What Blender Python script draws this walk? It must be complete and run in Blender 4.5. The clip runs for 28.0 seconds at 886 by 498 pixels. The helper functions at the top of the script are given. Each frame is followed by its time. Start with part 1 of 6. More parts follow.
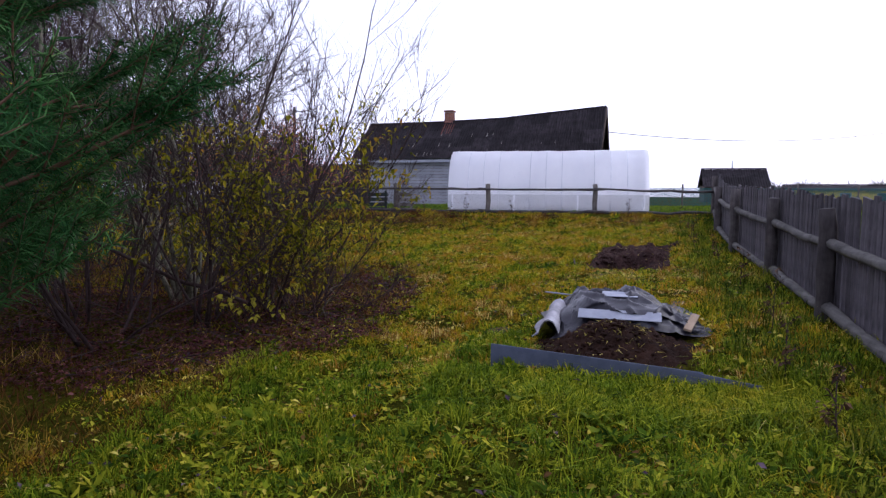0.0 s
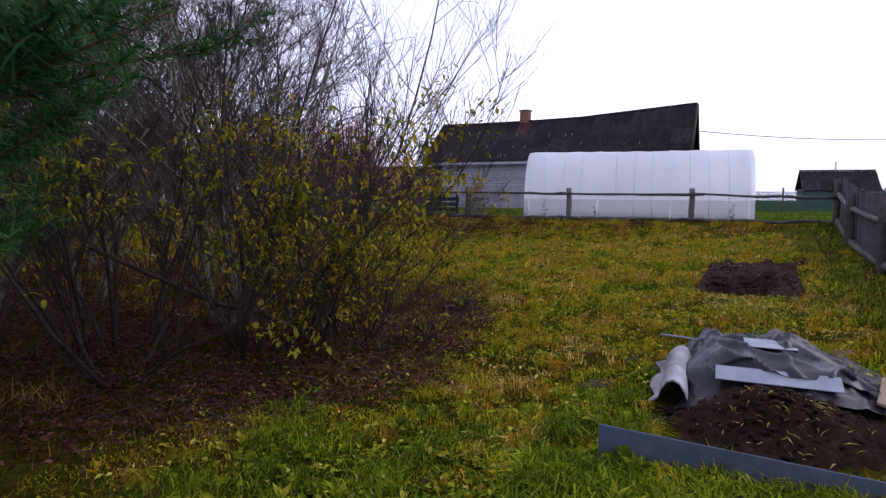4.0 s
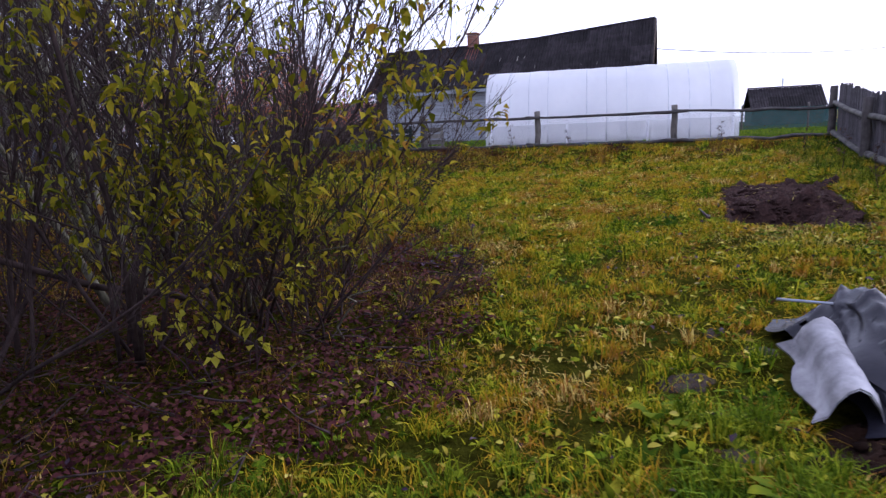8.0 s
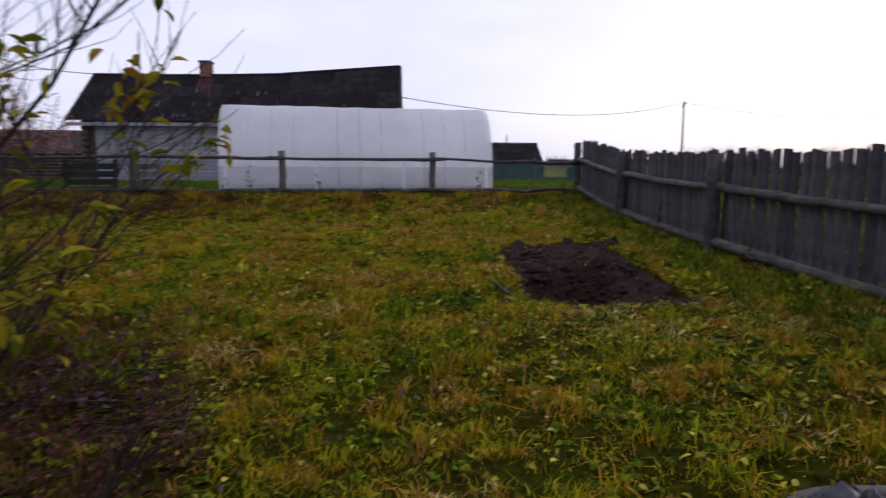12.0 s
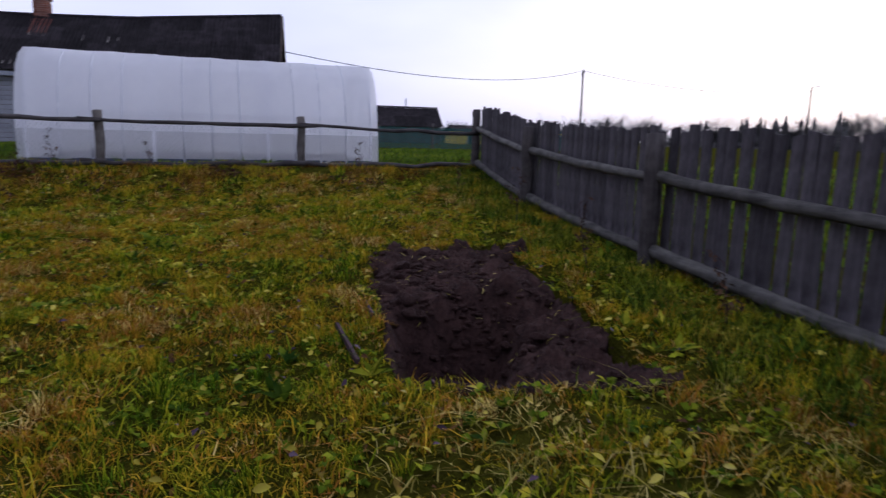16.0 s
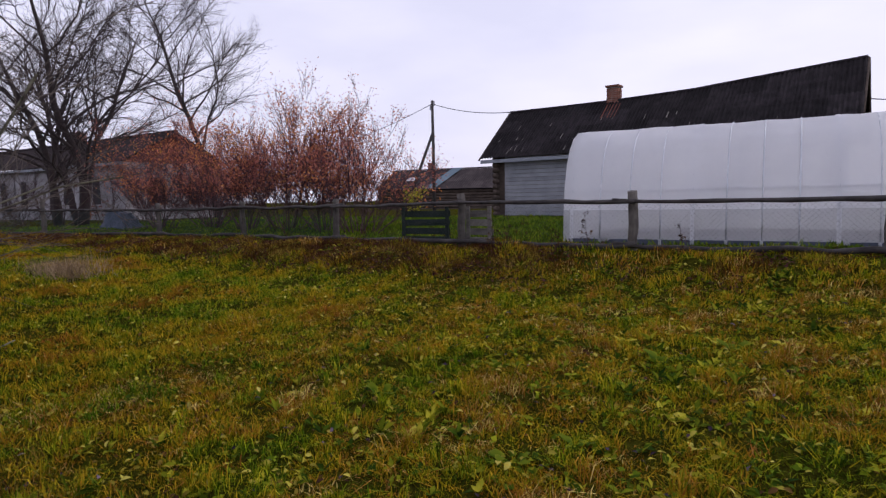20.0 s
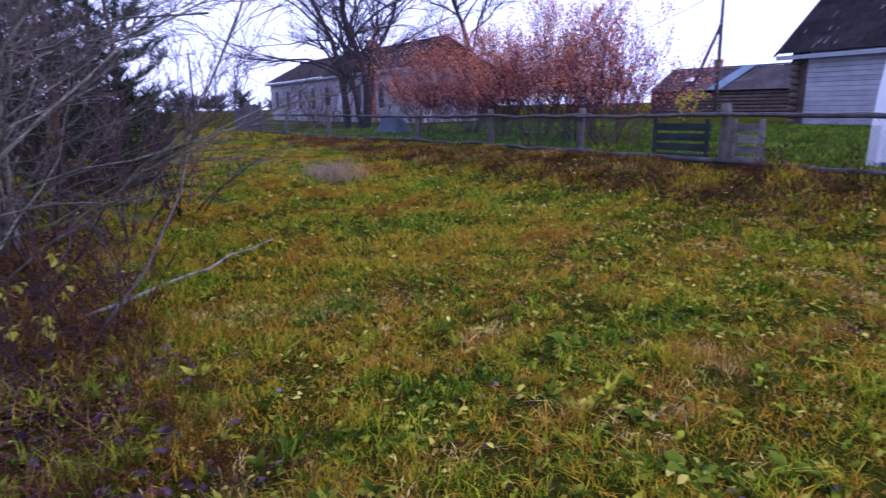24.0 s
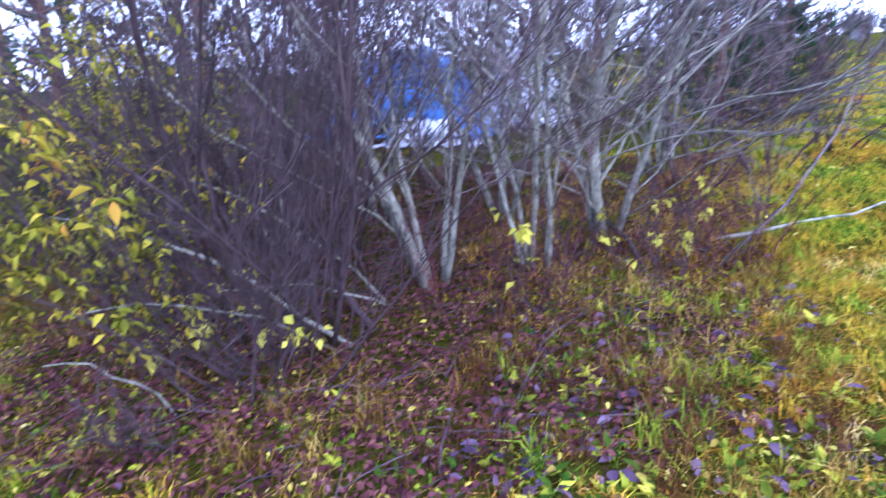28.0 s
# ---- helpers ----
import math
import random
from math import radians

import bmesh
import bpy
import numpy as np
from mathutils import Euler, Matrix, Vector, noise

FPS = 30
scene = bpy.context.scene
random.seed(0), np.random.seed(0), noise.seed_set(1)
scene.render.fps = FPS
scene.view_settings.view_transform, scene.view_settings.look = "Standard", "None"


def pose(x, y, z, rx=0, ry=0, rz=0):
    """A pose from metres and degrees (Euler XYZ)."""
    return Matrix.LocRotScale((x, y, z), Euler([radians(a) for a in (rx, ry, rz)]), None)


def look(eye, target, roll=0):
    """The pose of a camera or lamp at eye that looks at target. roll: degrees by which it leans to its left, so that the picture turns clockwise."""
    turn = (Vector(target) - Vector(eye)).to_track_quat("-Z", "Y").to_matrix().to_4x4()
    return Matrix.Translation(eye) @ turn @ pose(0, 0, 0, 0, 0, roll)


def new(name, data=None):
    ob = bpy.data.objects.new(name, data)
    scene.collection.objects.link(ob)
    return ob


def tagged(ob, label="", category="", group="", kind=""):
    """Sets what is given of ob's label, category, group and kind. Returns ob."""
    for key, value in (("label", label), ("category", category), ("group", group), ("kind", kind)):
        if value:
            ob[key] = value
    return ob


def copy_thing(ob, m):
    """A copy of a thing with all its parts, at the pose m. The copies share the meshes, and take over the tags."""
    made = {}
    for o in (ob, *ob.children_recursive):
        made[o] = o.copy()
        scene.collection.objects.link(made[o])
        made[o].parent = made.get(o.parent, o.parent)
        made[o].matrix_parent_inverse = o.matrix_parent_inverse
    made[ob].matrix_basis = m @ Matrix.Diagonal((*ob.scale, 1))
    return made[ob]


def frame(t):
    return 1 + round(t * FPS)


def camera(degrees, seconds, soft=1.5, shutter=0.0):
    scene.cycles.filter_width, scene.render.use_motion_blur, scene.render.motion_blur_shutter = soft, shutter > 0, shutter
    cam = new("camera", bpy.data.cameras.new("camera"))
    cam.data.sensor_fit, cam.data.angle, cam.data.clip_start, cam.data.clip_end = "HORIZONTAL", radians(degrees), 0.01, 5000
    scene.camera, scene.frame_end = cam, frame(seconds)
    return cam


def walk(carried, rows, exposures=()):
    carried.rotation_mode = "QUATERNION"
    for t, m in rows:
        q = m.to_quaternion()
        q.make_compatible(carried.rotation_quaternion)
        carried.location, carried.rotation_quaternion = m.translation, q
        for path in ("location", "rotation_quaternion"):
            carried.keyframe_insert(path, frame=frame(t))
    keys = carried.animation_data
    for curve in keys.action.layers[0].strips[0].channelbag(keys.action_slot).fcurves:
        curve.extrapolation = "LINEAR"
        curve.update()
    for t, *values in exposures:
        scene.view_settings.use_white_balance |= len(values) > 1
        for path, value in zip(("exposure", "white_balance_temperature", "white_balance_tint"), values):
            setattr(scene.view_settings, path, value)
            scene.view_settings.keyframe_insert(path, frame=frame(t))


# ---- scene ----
cam = camera(71.3, 28.0, soft=1.3, shutter=0.4)
PATH = [
    (0, (4.303, -0.379, 0.926), (3.9, 1.572, 0.754), 0.3),
    (0.5, (4.142, -0.306, 0.936), (3.789, 1.651, 0.725), -0.1),
    (1, (4.055, -0.269, 0.942), (3.673, 1.668, 0.623), 1.9),
    (1.5, (4.077, -0.143, 0.914), (3.734, 1.793, 0.55), 0.5),
    (2, (4.168, 0.109, 0.978), (3.826, 2.043, 0.599), 1.1),
    (2.5, (4.18, 0.262, 0.978), (3.916, 2.211, 0.619), -1.1),
    (3, (4.072, 0.511, 0.993), (3.762, 2.466, 0.709), -1.5),
    (3.5, (3.993, 0.671, 0.995), (3.48, 2.583, 0.715), -0.8),
    (4, (3.921, 0.999, 1.002), (3.294, 2.891, 0.835), 0.5),
    (4.5, (3.786, 1.242, 0.961), (3.275, 3.16, 0.718), -0.7),
    (6.5, (3.285, 2.014, 0.87), (2.752, 3.933, 0.689), -1.3),
    (7, (3.187, 2.226, 0.869), (2.844, 4.182, 0.636), -0.9),
    (7.5, (3.146, 2.547, 0.88), (2.758, 4.491, 0.61), -0.4),
    (8, (3.069, 2.778, 0.843), (2.608, 4.69, 0.477), -2.4),
    (8.5, (2.967, 3.049, 0.839), (2.444, 4.969, 0.637), -1.3),
    (9, (2.958, 3.322, 0.839), (2.362, 5.216, 0.594), 1.7),
    (9.5, (2.96, 3.552, 0.879), (2.311, 5.422, 0.589), 2.5),
    (10, (2.884, 3.815, 0.881), (2.393, 5.744, 0.683), -1.3),
    (10.5, (2.826, 4.048, 0.855), (2.383, 5.981, 0.596), -1.6),
    (11, (2.852, 4.365, 0.839), (2.519, 6.331, 0.692), 1.1),
    (11.5, (2.863, 4.7, 0.798), (2.778, 6.679, 0.526), 0.5),
    (12, (2.871, 4.979, 0.861), (3.217, 6.933, 0.614), 0.2),
    (12.5, (2.917, 5.207, 0.846), (3.446, 7.12, 0.601), 1.0),
    (13, (3.062, 5.525, 0.853), (3.669, 7.408, 0.56), 1.7),
    (13.5, (3.125, 5.79, 0.873), (3.984, 7.58, 0.632), 1.6),
    (15.5, (3.676, 6.817, 0.976), (4.435, 8.637, 0.642), -0.0),
    (16, (3.764, 7.042, 0.99), (4.411, 8.901, 0.634), 1.4),
    (16.5, (3.869, 7.214, 1.066), (4.106, 9.164, 0.687), -0.4),
    (17, (3.902, 7.475, 1.057), (3.985, 9.453, 0.775), 0.3),
    (17.5, (3.902, 7.712, 1.114), (3.823, 9.686, 0.802), 0.8),
    (18, (3.909, 7.978, 1.091), (3.548, 9.923, 0.799), 1.7),
    (18.5, (3.911, 8.208, 1.109), (3.285, 10.076, 0.766), -0.0),
    (19, (3.88, 8.456, 1.166), (3.164, 10.308, 0.923), -1.5),
    (19.5, (3.862, 8.624, 1.183), (3.045, 10.434, 0.946), -1.5),
    (20, (3.89, 8.848, 1.211), (2.91, 10.584, 1.051), -1.1),
    (20.5, (3.891, 9.052, 1.212), (2.915, 10.782, 0.976), -2.9),
    (21, (3.845, 9.269, 1.217), (2.719, 10.916, 1.076), -0.9),
    (21.5, (3.85, 9.391, 1.23), (2.53, 10.879, 1.023), -1.3),
    (23.5, (3.904, 9.641, 1.345), (2.444, 10.932, 0.894), -1.0),
    (24, (3.9, 9.643, 1.344), (2.319, 10.782, 0.893), -1.1),
    (24.5, (3.904, 9.641, 1.344), (2.229, 10.634, 0.891), -1.8),
    (25, (3.905, 9.64, 1.344), (2.217, 10.606, 0.874), -2.3),
    (25.5, (3.906, 9.64, 1.344), (2.182, 10.55, 0.9), -2.9),
    (26, (3.908, 9.639, 1.343), (2.165, 10.52, 0.912), -2.6),
    (26.5, (3.909, 9.639, 1.344), (2.128, 10.438, 0.907), -2.4),
    (27, (3.924, 9.604, 1.347), (2.018, 10.011, 0.897), -3.1),
    (27.5, (3.941, 9.536, 1.344), (2.006, 9.280, 0.909), -3.7),
    (28, (3.942, 9.524, 1.363), (2.138, 8.883, 0.785), -4.1),
]
EXPOSURES = [(0, 0.4, 5700, 19), (1, 0.15, 5700, 20), (2, 0.4, 5650, 20), (3, -0.25, 5800, 20), (4, 0.2, 5750, 20), (7, 0.45, 5600, 20), (8, 0.6, 5500, 20), (9, 0.8, 5500, 20), (10, 0.75, 5500, 19), (11, 0.35, 5450, 19), (12, -0.3, 6000, 16), (13, -0.8, 5800, 16), (13.5, -0.8, 5800, 16), (15.5, -0.55, 5600, 18),
             (17, -0.05, 5600, 19), (18, -0.1, 5900, 20), (19, -0.25, 6000, 19), (20, -0.25, 6200, 18), (21, -0.5, 6400, 18), (24, 0.55, 4800, 38), (26, 0.6, 4750, 36), (27, 0.65, 4950, 22), (28, 2.25, 4450, 27)]
walk(cam, [(t, look(eye, target, roll)) for t, eye, target, roll in PATH], EXPOSURES)

# ---- world and sun: an overcast October sky, lighter towards the sun ----
SUN_AZ, SUN_EL = radians(50), radians(16)
world = bpy.data.worlds.new("overcast_sky")
scene.world = world
world.use_nodes = True
wt = world.node_tree
wt.nodes.clear()
w_out = wt.nodes.new("ShaderNodeOutputWorld")
w_bg = wt.nodes.new("ShaderNodeBackground")
w_sky = wt.nodes.new("ShaderNodeTexSky")
w_sky.sky_type, w_sky.sun_disc = "NISHITA", False
w_sky.sun_elevation, w_sky.sun_rotation = SUN_EL, SUN_AZ
w_sky.air_density, w_sky.dust_density, w_sky.ozone_density = 1.0, 4.0, 2.0
w_co = wt.nodes.new("ShaderNodeTexCoord")
w_map = wt.nodes.new("ShaderNodeMapping")
w_map.inputs["Scale"].default_value = (1.6, 1.6, 5.0)
w_noise = wt.nodes.new("ShaderNodeTexNoise")
w_noise.inputs["Scale"].default_value, w_noise.inputs["Detail"].default_value = 1.3, 5
w_ramp = wt.nodes.new("ShaderNodeValToRGB")
w_ramp.color_ramp.elements[0].position, w_ramp.color_ramp.elements[0].color = 0.35, (8.6, 8.6, 10.0, 1)
w_ramp.color_ramp.elements[1].position, w_ramp.color_ramp.elements[1].color = 0.68, (10.6, 10.4, 11.4, 1)
w_mix = wt.nodes.new("ShaderNodeMixRGB")
w_mix.inputs[0].default_value = 0.8
wt.links.new(w_co.outputs["Generated"], w_map.inputs[0])
wt.links.new(w_map.outputs[0], w_noise.inputs["Vector"])
wt.links.new(w_noise.outputs[0], w_ramp.inputs[0])
wt.links.new(w_sky.outputs[0], w_mix.inputs[1])
wt.links.new(w_ramp.outputs[0], w_mix.inputs[2])
wt.links.new(w_mix.outputs[0], w_bg.inputs[0])
w_bg.inputs[1].default_value = 0.125
wt.links.new(w_bg.outputs[0], w_out.inputs[0])
sun_data = bpy.data.lights.new("sun", "SUN")
sun_data.energy, sun_data.angle, sun_data.color = 0.7, radians(25), (1.0, 0.95, 0.88)
sun = new("sun", sun_data)
sun.matrix_world = look((math.sin(SUN_AZ) * 50, math.cos(SUN_AZ) * 50, 50 * math.tan(radians(38))), (0, 0, 0))


# ---- materials ----
def material(name, build):
    m = bpy.data.materials.new(name)
    m.use_nodes = True
    t = m.node_tree
    t.nodes.clear()
    out = t.nodes.new("ShaderNodeOutputMaterial")
    t.links.new(build(t), out.inputs[0])
    return m


def node(t, kind, **values):
    n = t.nodes.new(kind)
    for k, v in values.items():
        n.inputs[k.replace("_", " ")].default_value = v
    return n


def coords(t, scale=(1, 1, 1)):
    co = t.nodes.new("ShaderNodeTexCoord")
    mp = node(t, "ShaderNodeMapping", Scale=scale)
    t.links.new(co.outputs["Object"], mp.inputs[0])
    return mp.outputs[0]


def noise_tex(t, scale, detail=4, rough=0.55, stretch=(1, 1, 1)):
    n = node(t, "ShaderNodeTexNoise", Scale=scale, Detail=detail, Roughness=rough)
    t.links.new(coords(t, stretch), n.inputs["Vector"])
    return n.outputs[0]


def ramp(t, value, *stops):
    r = t.nodes.new("ShaderNodeValToRGB")
    els = r.color_ramp.elements
    while len(els) < len(stops):
        els.new(0.5)
    for e, (p, c) in zip(els, stops):
        e.position, e.color = p, (*c, 1)
    t.links.new(value, r.inputs[0])
    return r.outputs[0]


def mixed(t, fac, a, b, blend="MIX"):
    m = t.nodes.new("ShaderNodeMixRGB")
    m.blend_type = blend
    for i, v in enumerate((fac, a, b)):
        if isinstance(v, (int, float)):
            m.inputs[i].default_value = v
        elif isinstance(v, tuple):
            m.inputs[i].default_value = (*v, 1)
        else:
            t.links.new(v, m.inputs[i])
    return m.outputs[0]


def jitter(t, colour, island=False, amount=0.3):
    src = t.nodes.new("ShaderNodeNewGeometry" if island else "ShaderNodeObjectInfo")
    val = src.outputs["Random Per Island" if island else "Random"]
    hsv = t.nodes.new("ShaderNodeHueSaturation")
    mr = node(t, "ShaderNodeMapRange", To_Min=1 - amount, To_Max=1 + amount)
    t.links.new(val, mr.inputs[0])
    t.links.new(mr.outputs[0], hsv.inputs["Value"])
    t.links.new(colour, hsv.inputs["Color"])
    return hsv.outputs[0]


def surface(t, colour, rough=0.85, bump=None, strength=0.3, dist=0.01, metal=0.0, spec=0.3):
    p = node(t, "ShaderNodeBsdfPrincipled", Metallic=metal, Roughness=rough)
    p.inputs["Specular IOR Level"].default_value = spec
    if isinstance(colour, tuple):
        p.inputs["Base Color"].default_value = (*colour, 1)
    else:
        t.links.new(colour, p.inputs["Base Color"])
    if bump is not None:
        b = node(t, "ShaderNodeBump", Strength=strength, Distance=dist)
        t.links.new(bump, b.inputs["Height"])
        t.links.new(b.outputs[0], p.inputs["Normal"])
    return p.outputs[0]


def plain(name, a, b, scale=6.0, rough=0.85, stretch=(1, 1, 1), bump=0.3, metal=0.0, vary=0.15, spec=0.12, island=False, dist=0.01):
    """Two colours blended by noise at two sizes, with relief from the fine one."""
    def build(t):
        big = noise_tex(t, scale * 0.22, 3)
        fine = noise_tex(t, scale, 6, 0.65, stretch)
        c = mixed(t, 0.45, ramp(t, fine, (0.3, a), (0.7, b)), ramp(t, big, (0.35, a), (0.65, b)))
        return surface(t, jitter(t, c, island, vary), rough, fine, bump, dist, metal, spec)
    return material(name, build)


def leafy(name, stops, scale=1.0, clear=0.35, vary=0.35, fine=9.0, rough=0.6, gain=1.0):
    """Blades and leaves: patches of colour over the ground, each blade a little different, light shining through."""
    def build(t):
        n1, n2 = noise_tex(t, scale, 4, 0.6), noise_tex(t, fine, 2)
        isl = t.nodes.new("ShaderNodeNewGeometry").outputs["Random Per Island"]
        add = t.nodes.new("ShaderNodeMath")
        add.operation = "MULTIPLY_ADD"
        add.inputs[1].default_value, add.inputs[2].default_value = 0.26, -0.13
        t.links.new(isl, add.inputs[0])
        s = t.nodes.new("ShaderNodeMath")
        s.operation = "ADD"
        wide = t.nodes.new("ShaderNodeMath")
        wide.operation = "MULTIPLY_ADD"
        wide.inputs[1].default_value, wide.inputs[2].default_value = gain, 0.5 - 0.5 * gain
        t.links.new(mixed(t, 0.22, n1, n2), wide.inputs[0])
        t.links.new(wide.outputs[0], s.inputs[0])
        t.links.new(add.outputs[0], s.inputs[1])
        c = jitter(t, ramp(t, s.outputs[0], *stops), True, vary)
        d = node(t, "ShaderNodeBsdfPrincipled", Roughness=rough)
        d.inputs["Specular IOR Level"].default_value = 0.02
        tr = t.nodes.new("ShaderNodeBsdfTranslucent")
        mx = t.nodes.new("ShaderNodeMixShader")
        mx.inputs[0].default_value = clear
        t.links.new(c, d.inputs["Base Color"])
        t.links.new(c, tr.inputs[0])
        t.links.new(d.outputs[0], mx.inputs[1])
        t.links.new(tr.outputs[0], mx.inputs[2])
        return mx.outputs[0]
    return material(name, build)


GREEN, LIME, OLIVE, OCHRE, STRAW, RUST = (0.07, 0.125, 0.005), (0.22, 0.245, 0.008), (0.34, 0.295, 0.010), (0.42, 0.26, 0.013), (0.55, 0.43, 0.13), (0.25, 0.09, 0.016)
M_GRASS = leafy("meadow_grass", ((0.31, GREEN), (0.41, LIME), (0.52, OLIVE), (0.61, OCHRE), (0.70, RUST), (0.80, STRAW)), 1.3, 0.22, 0.7, gain=2.0)
M_TURFGREEN = leafy("bright_lawn", ((0.3, (0.045, 0.095, 0.010)), (0.55, (0.10, 0.165, 0.012)), (0.75, (0.21, 0.24, 0.02))), 0.6, 0.22, 0.4)
M_LAWNGRASS = leafy("green_meadow", ((0.26, (0.07, 0.14, 0.005)), (0.38, (0.20, 0.25, 0.006)), (0.48, OLIVE), (0.57, OCHRE), (0.67, RUST), (0.80, STRAW)), 1.1, 0.22, 0.7, gain=2.0)
M_GOLDGRASS = leafy("golden_meadow", ((0.28, (0.08, 0.13, 0.005)), (0.37, (0.22, 0.22, 0.006)), (0.47, (0.38, 0.27, 0.008)), (0.56, (0.43, 0.23, 0.011)), (0.66, (0.25, 0.08, 0.013)), (0.80, STRAW)), 1.1, 0.22, 0.7, gain=2.0)
M_GREENGRASS = leafy("fresh_grass", ((0.3, (0.045, 0.095, 0.006)), (0.5, (0.12, 0.175, 0.008)), (0.68, (0.26, 0.27, 0.012)), (0.8, (0.4, 0.3, 0.02))), 1.4, 0.22, 0.5)
# Dark green grass, lowered further to carry the darkening of the picture's corners.
M_DARKGRASS = leafy("darkened_fence_grass", ((0.3, (0.030, 0.062, 0.007)), (0.5, (0.085, 0.125, 0.010)), (0.68, (0.19, 0.19, 0.014)), (0.8, (0.32, 0.25, 0.03))), 1.4, 0.2, 0.6, gain=1.4)
M_DRYGRASS = leafy("dry_grass", ((0.3, (0.055, 0.020, 0.009)), (0.5, (0.11, 0.050, 0.014)), (0.64, (0.20, 0.13, 0.016)), (0.8, (0.40, 0.28, 0.06))), 1.4, gain=1.7)
M_FARGREEN = leafy("far_meadow", ((0.3, (0.08, 0.16, 0.007)), (0.45, (0.21, 0.27, 0.010)), (0.56, (0.38, 0.29, 0.010)), (0.67, OCHRE), (0.78, RUST)), 0.9, 0.22, 0.65, gain=1.8)
M_STRAW = leafy("yellow_straw", ((0.3, (0.16, 0.15, 0.02)), (0.5, (0.34, 0.28, 0.06)), (0.7, (0.52, 0.43, 0.15))), 2.0)
M_PALEGRASS = leafy("bleached_grass", ((0.3, (0.26, 0.17, 0.10)), (0.7, (0.42, 0.31, 0.19))), 1.2)
M_WEED = leafy("weed_leaf", ((0.3, (0.026, 0.065, 0.008)), (0.46, (0.07, 0.12, 0.008)), (0.58, (0.22, 0.24, 0.012)), (0.7, (0.42, 0.38, 0.03)), (0.8, (0.48, 0.42, 0.07))), 2.0)
M_PALELEAF = leafy("pale_yellow_fallen_leaf", ((0.3, (0.24, 0.17, 0.03)), (0.5, (0.44, 0.38, 0.05)), (0.7, (0.56, 0.48, 0.11))), 6.0, 0.25)
M_FALLEN = leafy("fallen_leaf", ((0.3, (0.08, 0.036, 0.022)), (0.42, (0.16, 0.085, 0.025)), (0.53, (0.27, 0.22, 0.022)), (0.66, (0.38, 0.34, 0.05)), (0.78, (0.20, 0.15, 0.13))), 3.0, 0.2)
M_LITTER = leafy("brown_leaf_litter", ((0.3, (0.020, 0.007, 0.009)), (0.5, (0.068, 0.022, 0.023)), (0.66, (0.10, 0.040, 0.032)), (0.8, (0.14, 0.085, 0.08))), 3.0, 0.1)
M_DRYLEAF = leafy("dry_brown_leaf", ((0.3, (0.03, 0.018, 0.014)), (0.6, (0.09, 0.05, 0.03)), (0.8, (0.2, 0.13, 0.06))), 3.0, 0.1)
M_VIOLETLEAF = leafy("violet_wet_leaf", ((0.3, (0.03, 0.018, 0.030)), (0.6, (0.08, 0.05, 0.068)), (0.8, (0.15, 0.11, 0.13))), 3.0, 0.05, rough=0.35)
M_YELLOWLEAF = leafy("willow_leaf", ((0.3, (0.09, 0.105, 0.010)), (0.5, (0.20, 0.19, 0.012)), (0.62, (0.31, 0.25, 0.016)), (0.72, (0.24, 0.12, 0.016))), 1.5, 0.35)
M_BRIGHTLEAF = leafy("bright_yellow_leaf", ((0.3, (0.40, 0.38, 0.03)), (0.7, (0.55, 0.50, 0.06))), 2.0, 0.45)
M_REDLEAF = leafy("autumn_red_leaf", ((0.3, (0.46, 0.17, 0.17)), (0.5, (0.52, 0.185, 0.12)), (0.64, (0.58, 0.23, 0.065)), (0.78, (0.66, 0.38, 0.06))), 0.8, 0.4)
M_NEEDLE = leafy("pine_needle", ((0.3, (0.012, 0.045, 0.016)), (0.6, (0.042, 0.115, 0.032)), (0.8, (0.13, 0.23, 0.07))), 2.5, 0.2)
M_DARKNEEDLE = leafy("dark_pine_needle", ((0.3, (0.007, 0.026, 0.011)), (0.6, (0.020, 0.060, 0.020)), (0.8, (0.06, 0.12, 0.04))), 2.5, 0.15)
# The near-black mottle is wet soil plus shade between blades, put into the colour.
M_GROUND = plain("shaded_turf_thatch", (0.007, 0.006, 0.0015), (0.078, 0.078, 0.009), 55, 1.0, bump=1.0, vary=0.0, dist=0.03, spec=0.0)
M_SOIL = plain("dark_garden_soil", (0.009, 0.005, 0.0048), (0.075, 0.040, 0.034), 34, 0.95, bump=0.8, vary=0.1, dist=0.02)
M_EARTH = plain("trodden_earth", (0.018, 0.012, 0.010), (0.075, 0.055, 0.045), 20, 0.95, bump=0.7, vary=0.1, dist=0.02)
M_PEAT = plain("brown_compost", (0.005, 0.0023, 0.0016), (0.034, 0.0155, 0.0095), 34, 0.95, bump=0.8, vary=0.1, dist=0.02)
M_FENCEWOOD = plain("weathered_grey_board", (0.024, 0.021, 0.025), (0.125, 0.113, 0.122), 30, 0.85, (1, 1, 0.07), 0.35, vary=0.28)
M_POLEWOOD = plain("weathered_grey_pole", (0.020, 0.018, 0.019), (0.095, 0.086, 0.083), 26, 0.85, (0.12, 1, 1), 0.4, vary=0.15)
M_RAILWOOD = plain("lichen_grey_rail", (0.030, 0.028, 0.028), (0.15, 0.142, 0.130), 26, 0.88, (1, 0.12, 1), 0.4, vary=0.15)
M_DARKPOST = plain("dark_weathered_post", (0.022, 0.019, 0.020), (0.10, 0.088, 0.085), 30, 0.88, (1, 1, 0.1), 0.45, vary=0.2)
M_GREYPLANK = plain("bare_grey_plank", (0.07, 0.063, 0.058), (0.26, 0.24, 0.22), 24, 0.88, (0.1, 1, 1), 0.35, vary=0.2)
M_POSTWOOD = plain("weathered_post", (0.045, 0.040, 0.038), (0.16, 0.145, 0.13), 30, 0.88, (1, 1, 0.1), 0.45, vary=0.2)
